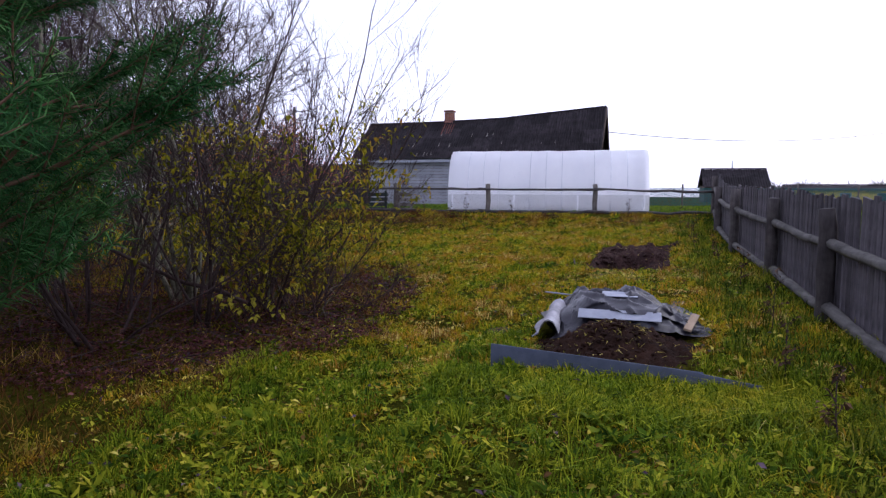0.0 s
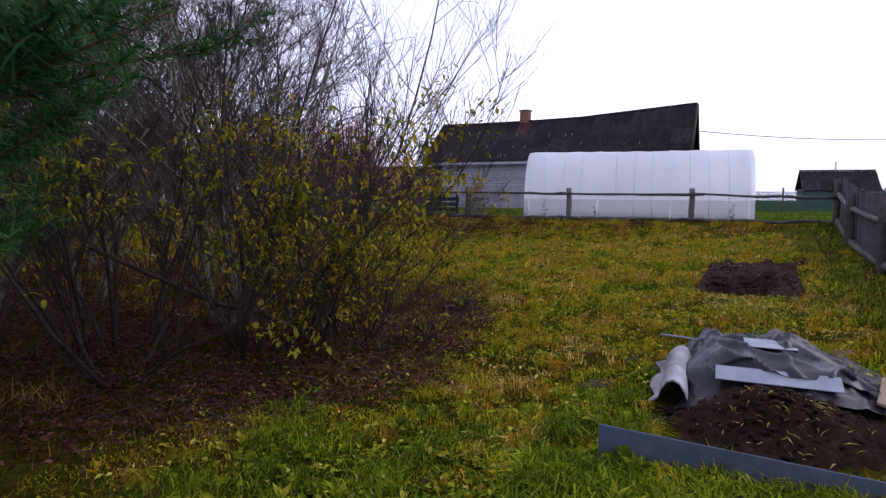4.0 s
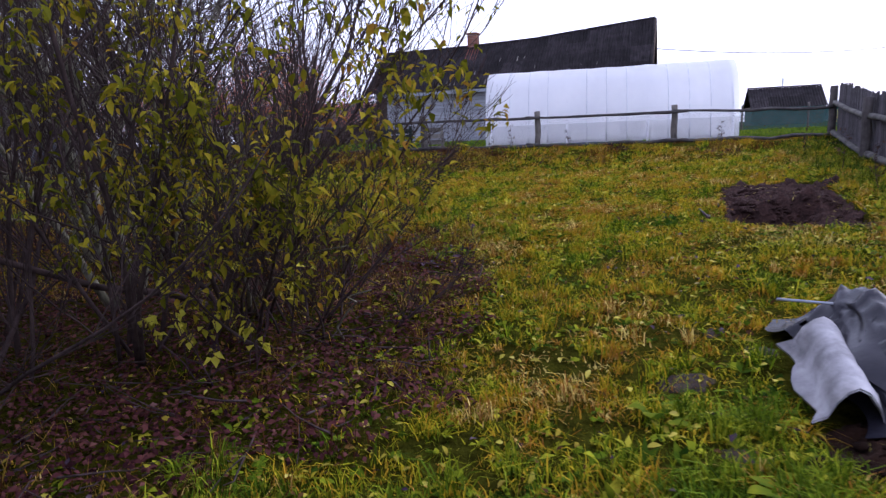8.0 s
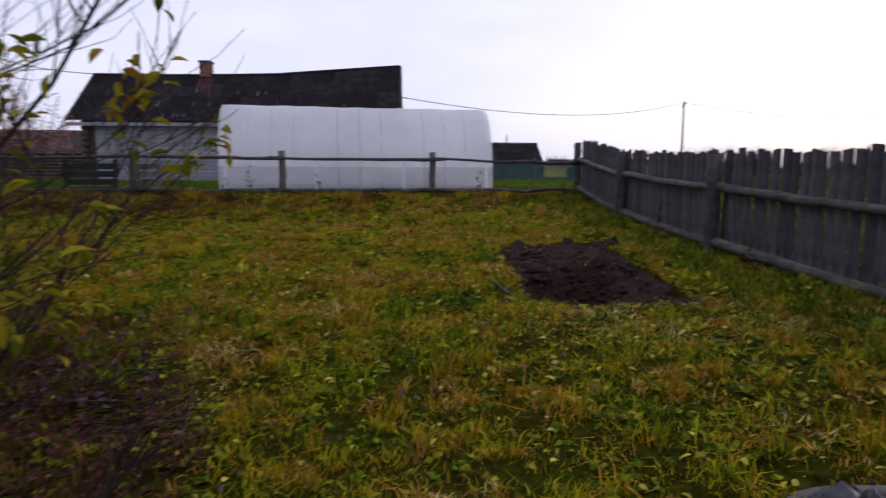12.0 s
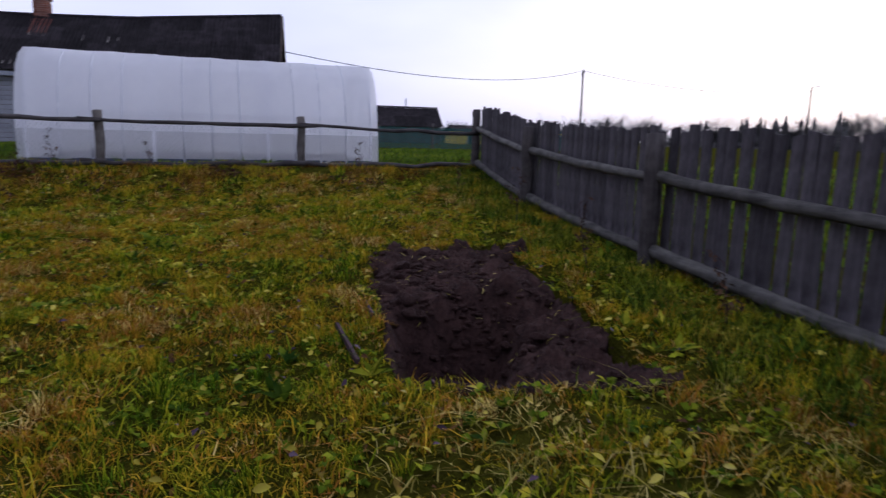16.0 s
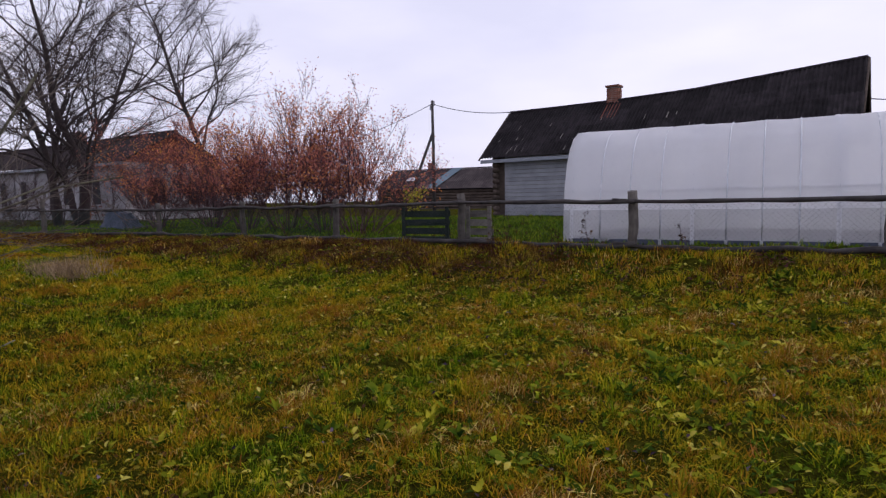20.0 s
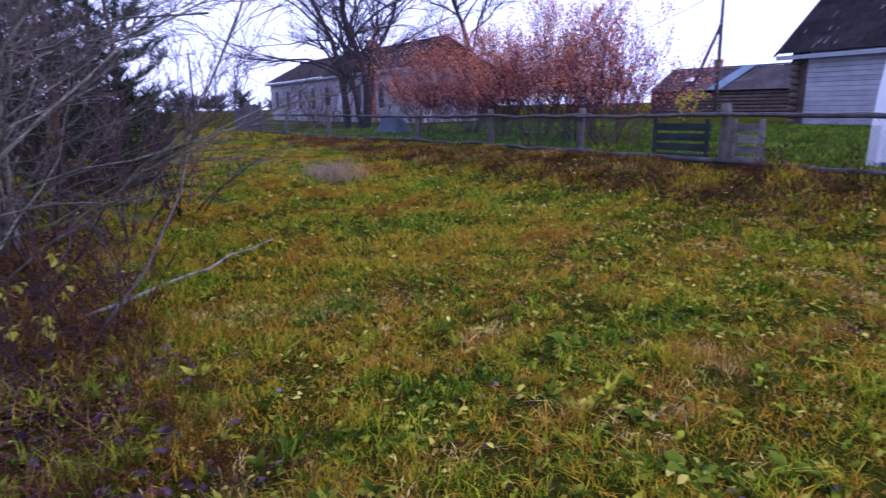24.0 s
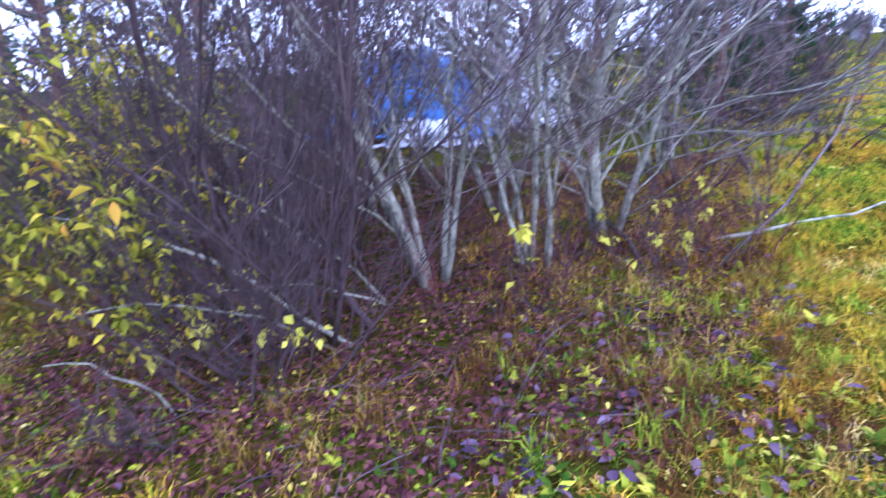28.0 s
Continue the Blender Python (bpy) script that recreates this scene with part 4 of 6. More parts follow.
def covered_heap(name, at, rz, sx, sy, h, mat, label, seed):
    r = np.random.default_rng(seed)
    U, V = np.meshgrid(np.linspace(-1.35, 1.35, 44), np.linspace(-1.35, 1.35, 44))
    Z = h * (1.15 + 0.12 * np.sin(2.3 * U + seed) - 0.15 * V) * np.exp(-(U ** 6) - V ** 6) - 0.15 * h
    for _ in range(14):
        a, p, k = r.uniform(0, 3.14), r.uniform(0, 6.28), r.uniform(4, 11)
        Z = Z + 0.03 * h * np.abs(np.sin((U * math.cos(a) + V * math.sin(a)) * k + p)) ** 2
    i = np.arange(U.size).reshape(U.shape)
    q = np.stack([i[:-1, :-1], i[:-1, 1:], i[1:, 1:], i[1:, :-1]], -1).reshape(-1, 4)
    me = mesh_fast(name, np.stack([U * sx / 2, V * sy / 2, Z], -1).reshape(-1, 3), np.concatenate([q[:, :3], q[:, [0, 2, 3]]]))
    me.polygons.foreach_set("use_smooth", np.ones(len(me.polygons), bool))
    return tagged(part(name, me, mat, m=pose(at[0], at[1], float(land(*at)), 0, 0, rz)), label, "tarpaulin")


covered_heap("blue_tarpaulin", (-9.6, 4.1), 78, 3.4, 1.8, 1.35, M_BLUETARP, "blue tarpaulin over a stack behind the saplings", 1)
covered_heap("white_film_cover", (-10.2, 6.7), 75, 1.5, 1.4, 1.25, M_WHITEFILM, "white film over a heap behind the saplings", 2)
covered_heap("white_film_cover", (-8.6, 5.0), 80, 1.8, 0.8, 0.45, M_WHITEFILM, "low strip of white film on the ground before the blue tarpaulin", 4)
covered_heap("film_cover", (-16.4, 22.1), 10, 1.0, 0.8, 0.5, M_SLATE, "pale blue-grey covered heap behind the netting", 3)


# ---- shrubs and trees ----
def shrub(name, at, stems, height, spread, leaves, leaf_mat, bark, label, seed, leaf_size=0.07, leaf_top=0.62, branches=12, twigs=7, r0=0.022, category="shrub", narrow=0.36, lean=(0, 0), leaf_low=0.05, droop=0.7, twig_r=0.0035, side=None, fluff=0.02, lift=0.05, simple=False, reach=1.0, wander=0.15, foot=0.22, fine_leaf=False, thin=0.42):
    """A many-stemmed shrub: each stem carries its own branches and twigs; the leaves are a part of their own."""
    rng = random.Random(seed)
    g = thing(name, (at[0], at[1], z_at(*at)), label=label, category=category)
    spots = []
    for s in range(stems):
        az = 2 * math.pi * s / stems + rng.uniform(-0.4, 0.4)
        out = (0.12 + 0.88 * rng.random() ** 0.8) * spread
        d = Vector((math.cos(az) * out + lean[0], math.sin(az) * out + lean[1], 1)).normalized()
        ln = height * rng.uniform(0.7, 1.08) * (1 - 0.25 * out / max(spread, 0.01) * 0.5)
        base = Vector((math.cos(az), math.sin(az), 0)) * rng.uniform(0.03, foot) - Vector((0, 0, 0.05))
        line = bent(base, d, ln, 9, wander, lift, rng)
        tb = Tubes()
        rad = r0 * rng.uniform(0.7, 1.3)
        tb.add(line, rad, rad * 0.2, 5, 0.05)
        for b in range(branches):
            k = rng.uniform(0.12, 0.97)
            i = min(7, int(k * 8))
            p = line[i].lerp(line[i + 1], k * 8 - i)
            t = (line[i + 1] - line[i]).normalized()
            q = Vector((rng.uniform(-1, 1), rng.uniform(-1, 1), rng.uniform(-0.15, 0.6)))
            bl = ln * rng.uniform(0.16, 0.36) * (1.15 - k * 0.6) * reach
            bline = bent(p, t * 0.75 + q * 0.75, bl, 6, 0.16, 0.07, rng)
            tb.add(bline, rad * thin * (1.1 - 0.6 * k), min(0.0035, twig_r * 1.3), 4, cap=False)
            for w in range(twigs):
                m = rng.uniform(0.15, 1.0)
                j = min(4, int(m * 5))
                p2 = bline[j].lerp(bline[j + 1], m * 5 - j)
                t2 = (bline[j + 1] - bline[j]).normalized()
                q2 = Vector((rng.uniform(-1, 1), rng.uniform(-1, 1), rng.uniform(-0.3, 0.7)))
                tl = bl * rng.uniform(0.25, 0.6)
                tline = bent(p2, t2 * 0.8 + q2 * 0.7, tl, 4, 0.2, 0.08, rng)
                tb.add(tline, twig_r, twig_r * 0.5, 3, cap=False)
                for pt in tline[1:]:
                    rel = pt.z / height
                    if leaf_low < rel < leaf_top + rng.uniform(-0.12, 0.12) and (side is None or pt.x * side[0] + pt.y * side[1] > rng.uniform(0.15, 0.9)):
                        spots.append(pt)
        part("stem", tb.mesh("stem"), bark, g)
    if leaves and spots:
        r = np.random.default_rng(seed)
        sp = np.array([tuple(p) for p in spots])
        tuft = sp[r.integers(0, len(sp), leaves // 4 + 1)]
        sp = np.repeat(tuft, 4, 0)[:leaves] + r.normal(0, fluff, (leaves, 3))
        part("foliage", leaf_mesh("foliage", sp, leaf_size, narrow, droop, r, simple=simple, fine=fine_leaf), leaf_mat, g)
    return g


YL = "tall bare-topped shrub with sparse yellow-green leaves over brown leaf litter"
YELLOW = ((-0.1, 6.45, 4.9, 9, 0.74, 1250, 0.46, (0.1, 0)), (0.25, 7.2, 4.3, 9, 0.68, 560, 0.55, (0.2, -0.03)), (-1.55, 6.15, 4.6, 9, 0.75, 800, 0.46, (0, 0)),
          (0.82, 7.1, 2.6, 9, 1.1, 1250, 0.82, (0.3, -0.02)), (1.05, 6.95, 1.6, 6, 1.2, 260, 0.9, (0.15, -0.05)), (-0.75, 5.55, 3.2, 6, 0.9, 220, 0.75, (0.1, -0.15)))
for i, (x, y, h, st, sp, lv, top, ln) in enumerate(YELLOW):
    shrub("yellow_leaved_shrub", (x, y), st, h, sp, lv, M_YELLOWLEAF, M_SILVERBARK, YL, 20 + i, 0.068 if h > 3.5 else 0.072, top, 20 if h > 4 else 14, 9, 0.02 if h > 3 else 0.011, narrow=0.46, lean=ln, leaf_low=0.3 if i in (2, 5) else 0.05, droop=0.4, wander=0.19, twig_r=0.0024, side=(0.5, -0.8) if i == 3 else (0.3, -0.95), fluff=0.035, reach=1.15 if h > 4 else 1.3, foot=0.5, fine_leaf=True, thin=0.3)
RL = "autumn shrub with thin red and orange leaves behind the pole fence"
for i, (x, y, h, lv) in enumerate(((-6.9, 21.6, 3.6, 6500), (-8.5, 21.9, 3.7, 7500), (-10.6, 22.4, 3.5, 6500), (-12.9, 23.0, 3.7, 5000), (-5.6, 21.4, 2.9, 3600), (-15.2, 25.0, 3.8, 2600), (-14.6, 22.3, 3.6, 3600))):
    shrub("red_leaved_shrub", (x, y), 17, h * 1.04, 0.95, int(lv * 1.15), M_REDLEAF, M_MAUVETWIG, RL, 60 + i, 0.07, 1.15, 15, 8, 0.018, narrow=0.6, leaf_low=0.3, droop=0.2, fluff=0.13, lift=-0.01, simple=True, twig_r=0.0042, wander=0.16, foot=0.45, reach=1.25, thin=0.35)
shrub("yellow_bush", (-11.4, 33.2), 10, 1.6, 0.4, 900, M_BRIGHTLEAF, M_TWIG, "small bright yellow autumn bush on the far lawn", 81, 0.1, 1.1, 8, 5, 0.012, narrow=0.6)


def tree(name, at, height, seed, label, bark=M_BARK, r0=0.16, fork=0.3, limbs=9, spread=0.75, twig=5, category="tree", stems=1, up=0.06, lean=(0, 0), boughs=8, crook=0.07, open_out=0.22, rise=0.75, fine=0.0048, limb=0.45, twigs=None):
    """A bare tree: trunks with limbs, boughs and twigs."""
    rng = random.Random(seed)
    g = thing(name, (at[0], at[1], float(land(*at)) - 0.05), label=label, category=category)
    crown = Tubes()
    for s in range(stems):
        az = 2 * math.pi * s / stems + rng.uniform(-0.5, 0.5)
        d = Vector((math.cos(az) * open_out * (stems > 1) + lean[0], math.sin(az) * open_out * (stems > 1) + lean[1], 1))
        h = height * (1 if s == 0 else rng.uniform(0.75, 0.95))
        line = bent((math.cos(az) * 0.12 * (stems > 1), math.sin(az) * 0.12 * (stems > 1), 0), d, h, 13, crook, 0.05, rng)
        tr = Tubes()
        r = r0 * (1 if s == 0 else rng.uniform(0.65, 0.9))
        tr.add(line, r, r * 0.1, 8, 0.06)
        part("trunk", tr.mesh("trunk"), bark, g)
        for b in range(limbs):
            k = fork + (0.96 - fork) * (b + rng.random()) / limbs
            i = min(11, int(k * 12))
            p = line[i].lerp(line[i + 1], k * 12 - i)
            a2 = b * 2.4 + rng.uniform(-0.5, 0.5)
            q = Vector((math.cos(a2), math.sin(a2), rise))
            bl = height * rng.uniform(0.28, 0.46) * (1.25 - 0.85 * k) * spread / 0.75
            bline = bent(p, q * spread + Vector((0, 0, 0.25)), bl, 8, 0.08 + crook, up, rng)
            rb = r * limb * (1.15 - k)
            lt = Tubes()
            lt.add(bline, rb, 0.008, 5, cap=False)
            part("limb", lt.mesh("limb"), bark, g)
            for c in range(boughs):
                m = rng.uniform(0.2, 0.98)
                j = min(6, int(m * 7))
                p2 = bline[j].lerp(bline[j + 1], m * 7 - j)
                t2 = (bline[j + 1] - bline[j]).normalized()
                cl = bl * rng.uniform(0.25, 0.5) * (1.2 - 0.6 * m)
                cline = bent(p2, t2 + Vector((rng.uniform(-1, 1), rng.uniform(-1, 1), rng.uniform(-0.2, 0.7))) * 0.8, cl, 6, 0.12 + crook, up, rng)
                crown.add(cline, max(fine * 1.25, rb * 0.32), fine, 4, cap=False)
                for w in range(twig):
                    m2 = rng.uniform(0.15, 1)
                    jj = min(4, int(m2 * 5))
                    p3 = cline[jj].lerp(cline[jj + 1], m2 * 5 - jj)
                    t3 = (cline[jj + 1] - cline[jj]).normalized()
                    tl = bent(p3, t3 + Vector((rng.uniform(-1, 1), rng.uniform(-1, 1), rng.uniform(-0.4, 0.6))) * 0.8, cl * rng.uniform(0.25, 0.6), 4, 0.16 + crook, up, rng)
                    crown.add(tl, fine, fine * 0.6, 3, cap=False)
    part("crown", crown.mesh("crown"), twigs or bark, g, "fine bare twigs")
    return g


tree("bare_tree", (-21.3, 23.6), 10.5, 7, "old bare spreading tree in front of the white house", r0=0.2, fork=0.14, limbs=13, stems=3, spread=1.15, twig=13, up=-0.01, boughs=12, crook=0.2, rise=0.6, open_out=0.26)
tree("bare_tree", (-23.6, 23.9), 10.0, 8, "bare spreading tree in front of the white house", r0=0.17, fork=0.15, limbs=13, stems=2, spread=1.15, twig=11, up=-0.01, boughs=12, crook=0.2, rise=0.6, open_out=0.26)
tree("birch_tree", (-24.9, 33.5), 14.5, 9, "tall bare birch with fine drooping twigs", M_BARK, 0.2, 0.27, 20, 1.0, 16, up=-0.02, boughs=15, crook=0.16, rise=0.65)
tree("bare_tree", (-68, 30.6), 7.4, 10, "small far bare tree beside a power pole", r0=0.15, limbs=11)
tree("bare_tree", (-72, 34), 7.4, 11, "small far bare tree beside a power pole", r0=0.15, limbs=10)

AL = "clump of pale grey-barked saplings at the edge of the grass"
tree("alder_clump", (-1.2, 7.6), 5.6, 31, AL, M_PALEBARK, 0.05, 0.1, 11, 0.8, 8, stems=5, up=0.0, boughs=8, crook=0.13, open_out=0.36, fine=0.0028, limb=0.3, twigs=M_PALETWIG)
tree("alder_clump", (-1.55, 8.5), 5.2, 36, AL, M_PALEBARK, 0.03, 0.12, 8, 0.7, 6, stems=5, up=0.0, boughs=7, crook=0.12, open_out=0.22, fine=0.0026, limb=0.3, twigs=M_TWIG)
tree("birch_clump", (-2.75, 9.05), 6.6, 32, "pale birch trunks with many long bare grey branches", M_PALEBARK, 0.07, 0.03, 34, 0.85, 10, stems=3, up=0.01, boughs=11, crook=0.2, open_out=0.16, fine=0.0028, rise=0.3, limb=0.24, twigs=M_PALETWIG)
tree("alder_clump", (-3.6, 7.7), 5.6, 33, AL, M_PALEBARK, 0.045, 0.12, 10, 0.8, 7, stems=4, boughs=8, crook=0.12, fine=0.003, limb=0.3, twigs=M_TWIG)
tree("alder_clump", (-5.4, 9.6), 5.6, 34, AL, M_PALEBARK, 0.05, 0.12, 12, 0.8, 9, stems=4, boughs=10, crook=0.12, fine=0.003, limb=0.3, twigs=M_TWIG)
tree("alder_clump", (-2.4, 5.2), 5.6, 35, AL, M_PALEBARK, 0.045, 0.12, 10, 0.8, 7, stems=5, boughs=8, crook=0.12, open_out=0.3, fine=0.003, limb=0.3, twigs=M_TWIG)
tree("alder_clump", (-3.6, 5.9), 6.2, 37, AL, M_PALEBARK, 0.05, 0.15, 11, 0.8, 8, stems=4, boughs=9, crook=0.1, open_out=0.25, fine=0.003, limb=0.3, twigs=M_TWIG)
BS = "bare purple-brown shrub among the saplings"
brush = [shrub("bare_shrub", (x, y), 8, 3.4 - 0.2 * i, 0.8, 0, M_REDLEAF, M_TWIG, BS, 90 + i, branches=9, twigs=5, wander=0.2, foot=0.45, r0=0.014, twig_r=0.0028) for i, (x, y) in enumerate(((-5.2, 11.0), (-6.6, 10.0), (-2.6, 3.9)))]
BRUSH = np.random.default_rng(8)
for i, (x, y) in enumerate(((-4.6, 9.9), (-6.2, 11.9), (-7.2, 11.4), (-1.9, 4.6), (-3.4, 2.6), (-9.2, 11.0), (-1.9, 3.1), (-2.4, 1.6), (-1.6, 2.3), (-2.9, 2.2), (-4.4, 4.2), (-5.6, 8.2), (-6.4, 6.8), (-5.2, 6.4), (-19.3, 23.4), (-20.6, 22.4), (-25.0, 22.8), (-18.0, 24.4), (-26.6, 23.8), (-22.6, 22.2))):
    m = pose(x, y, z_at(x, y), 0, 0, float(BRUSH.uniform(0, 360)))
    copy_thing(brush[i % 3], m)
for i, (x, y) in enumerate(((-0.6, 8.75), (-1.0, 9.7), (-2.0, 10.3), (-3.0, 10.6), (-0.2, 8.1), (-1.7, 8.9), (-1.5, 10.2), (-2.4, 9.6))):
    shrub("red_twig_shrub", (x, y), 5, 1.5 - 0.08 * i, 0.85, 0, M_BRIGHTLEAF, M_REDTWIG if i % 2 == 0 else M_TWIG, "low leafless shrub with dark red twigs", 110 + i, branches=5, twigs=3, r0=0.006, twig_r=0.0022, wander=0.12)
for i, (x, y, n) in enumerate(((0.75, 6.2, 40), (0.4, 6.5, 30), (-0.55, 8.6, 26), (-1.35, 9.4, 45), (-2.2, 9.9, 24), (0.9, 7.1, 30))):
    shrub("yellow_sapling", (x, y), 5, 0.7 + 0.1 * (i % 3), 0.7, n, M_BRIGHTLEAF, M_TWIG, "small sapling with bright yellow leaves in the undergrowth", 130 + i, 0.09, 1.1, 4, 3, 0.005, narrow=0.7, leaf_low=0.3)


def pine(at, height, seed, label, first=0.3, whorls=13, reach=1.9, needles=60, shoots=13, width=0.006, full=0.75, ring=6, split=True, crowd=1.0, mat=None):
    """A young pine: whorled boughs whose shoots carry brushes of needles."""
    rng, nr = random.Random(seed), np.random.default_rng(seed)
    g = thing("pine_tree", (at[0], at[1], z_at(*at) - 0.05), label=label, category="pine tree")
    tr = Tubes()
    line = bent((0, 0, 0), (0, 0, 1), height, 9, 0.03, 0.1, rng)
    tr.add(line, 0.09 * height / 5, 0.015, 8, 0.05)
    part("trunk", tr.mesh("trunk"), M_PINEBARK, g)
    boughs, tips = Tubes(), []
    for w in range(whorls):
        k = w / (whorls - 1)
        z = first + (height - first - 0.2) * k ** crowd
        for b in range(ring):
            a = b * 6.283 / ring + w * 0.7 + rng.uniform(-0.25, 0.25)
            bl = reach * (1 - k) ** full * (0.66 + 0.34 * min(1, k * 2.5)) * rng.uniform(0.75, 1.1) + 0.15
            bline = bent((0, 0, z), (math.cos(a), math.sin(a), 0.25), bl, 7, 0.09, 0.05, rng)
            boughs.add(bline, 0.018 * (1.2 - k), 0.005, 5, cap=False)
            for c in range(shoots if k < 0.75 else shoots // 2):
                m = rng.uniform(0.2, 1)
                j = min(5, int(m * 6))
                p = bline[j].lerp(bline[j + 1], m * 6 - j)
                t = (bline[j + 1] - bline[j]).normalized()
                sl = bent(p, t + Vector((rng.uniform(-1, 1), rng.uniform(-1, 1), rng.uniform(-0.2, 0.5))) * 0.7, bl * rng.uniform(0.10, 0.2) + 0.08, 4, 0.1, 0.08, rng)
                boughs.add(sl, 0.005, 0.003, 4, cap=False)
                tips.append([tuple(q) for q in sl])
            tips.append([tuple(q) for q in bline[3:7]])
            if split:
                part("bough", boughs.mesh("bough"), M_PINEBARK, g)
                boughs = Tubes()
    if not split:
        part("bough", boughs.mesh("bough"), M_PINEBARK, g)
    t = np.array(tips)
    n = needles
    u = nr.uniform(0.0, 3.0, (len(t), n))
    i = np.minimum(u.astype(int), 2)
    f = (u - i)[..., None]
    rows = np.arange(len(t))[:, None]
    p = (t[rows, i] * (1 - f) + t[rows, i + 1] * f).reshape(-1, 3)
    ax = np.repeat(t[:, 3] - t[:, 0], n, 0)
    ax /= np.linalg.norm(ax, axis=1)[:, None] + 1e-9
    rv = nr.normal(0, 1, p.shape)
    d = ax * 0.6 + rv / np.linalg.norm(rv, axis=1)[:, None]
    d /= np.linalg.norm(d, axis=1)[:, None]
    side = np.cross(d, nr.normal(0, 1, p.shape))
    side /= np.linalg.norm(side, axis=1)[:, None] + 1e-9
    ln = nr.uniform(0.06, 0.115, len(p))[:, None]
    v = np.stack([p - side * width / 2, p + side * width / 2, p + d * ln], 1).reshape(-1, 3)
    part("needles", mesh_fast("needles", v, np.arange(len(v)).reshape(-1, 3)), mat or M_DARKNEEDLE, g)
    return g


pine((1.0, 1.4), 4.6, 41, "young dark green pine with long soft needles", 1.0, 18, 2.4, 115, 18, 0.0065, 0.42, 8, crowd=1.2, mat=M_NEEDLE)
dark_pine = pine((-10.4, 12.0), 5.0, 42, "dark young pine behind the bare saplings", 0.2, 12, 1.7, 55, 12, 0.01)
pine((-8.9, 11.6), 2.6, 43, "small dark pine at the edge of the grass", 0.1, 9, 1.2, 45, 10, 0.009)
far_pine = pine((-9.4, 8.4), 6.5, 44, "dark pine behind the bare saplings", 0.2, 11, 2.1, 30, 8, 0.02, split=False)
# The last three are made-up pines, added to darken sky gaps behind the twigs.
for i, (x, y) in enumerate(((-12.5, 10.2), (-12.8, 6.6), (-11.5, 0.6), (-14.6, 12.0), (-8.6, -1.2), (-5.5, -1.0), (-5.2, 2.0), (-3.3, 0.2), (-3.6, 3.4), (-2.4, 2.0), (-5.0, 4.8))):
    copy_thing(far_pine, pose(x, y, z_at(x, y) - 0.05, 0, 0, 77.0 * i))

for i, (x, y) in enumerate(((-8.7, 10.6), (-11.0, 10.4))):
    copy_thing(dark_pine, pose(x, y, z_at(x, y) - 0.05, 0, 0, 140 + 70 * i))


def far_woods():
    """The wood on the horizon: conifers and bare crowns as one mass."""
    r = np.random.default_rng(12)
    v, f, n = [], [], 0
    for k in range(900):
        az = r.uniform(-1.45, -0.28) if k < 760 else r.uniform(1.05, 2.6)
        d = r.uniform(95, 150)
        x, y = 4 - math.sin(az) * d, 9 + math.cos(az) * d
        h = r.uniform(3.2, 6.2) * (0.62 + 0.6 * smooth(0.3, 0.9, -az)) if k < 760 else r.uniform(3, 5)
        w = h * r.uniform(0.30, 0.55)
        conifer = r.random() < 0.5
        lay = 11 if conifer else 60
        if conifer:
            h, w = h * r.uniform(0.5, 0.85), h * r.uniform(0.17, 0.26)
        for s in range(lay):
            if conifer:
                z0 = h * s / lay * 0.9
                rad = w * (1.05 - s / lay)
                ang = r.uniform(0, 6.28) + np.arange(7) * 0.9
                rr = rad * r.uniform(0.35, 1.3, 7)
                ring = np.stack([x + np.cos(ang) * rr, y + np.sin(ang) * rr, np.full(7, 0.4 + z0)], -1)
                v.append(np.vstack([ring, [[x, y, 0.4 + z0 + h / lay * 2.2]]]))
                f.append(np.array([[i, (i + 1) % 7, 7] for i in range(7)]) + n)
                n += 8
            else:
                a, e = r.uniform(0, 6.28), r.uniform(0.3, 1.0)
                p = np.array([x, y, 0.4 + h * r.uniform(0.1, 0.6)])
                q = p + np.array([math.cos(a) * w * 1.3, math.sin(a) * w * 1.3, h * 0.55 * e])
                o = np.array([0.14, 0.14, 0])
                v.append(np.array([p - o, p + o, q]))
                f.append(np.array([[0, 1, 2]]) + n)
                n += 3
    tagged(part("far_woods", mesh_fast("far_woods", np.concatenate(v), np.concatenate(f)), M_FARWOOD), "dark far wood of conifers and bare trees on the horizon", "woods", kind="stuff")


far_woods()


# ---- the dug bed and the heap ----
def bed_shape(x, y):
    """The lumpy far half, the ridge thrown up before the hollow, and the hollow itself."""
    x, y = np.asarray(x, float), np.asarray(y, float)
    inside = smooth(0.0, 0.22, in_quad(x, y, PIT))
    edge = 11.02 + 0.10 * np.sin(x * 6.1 + 0.6) + 0.05 * np.sin(x * 13)
    low = 1 - smooth(-0.12, 0.10, y - edge)
    pit = np.exp(-((x - 5.02 - 0.12 * np.sin(y * 6)) / 0.40) ** 4 - ((y - 10.52) / 0.50) ** 4)
    lumps = 0.028 * np.sin(y * 11 + 2.2 * np.sin(x * 5)) * np.sin(x * 9 + 1.7 * np.sin(y * 4))
    return -0.03 + inside * (lumps - 0.10 * low - 0.68 * pit + 0.07 * np.exp(-((y - edge - 0.12) / 0.13) ** 2) * (0.6 + 0.4 * np.sin(x * 8 + 1)))


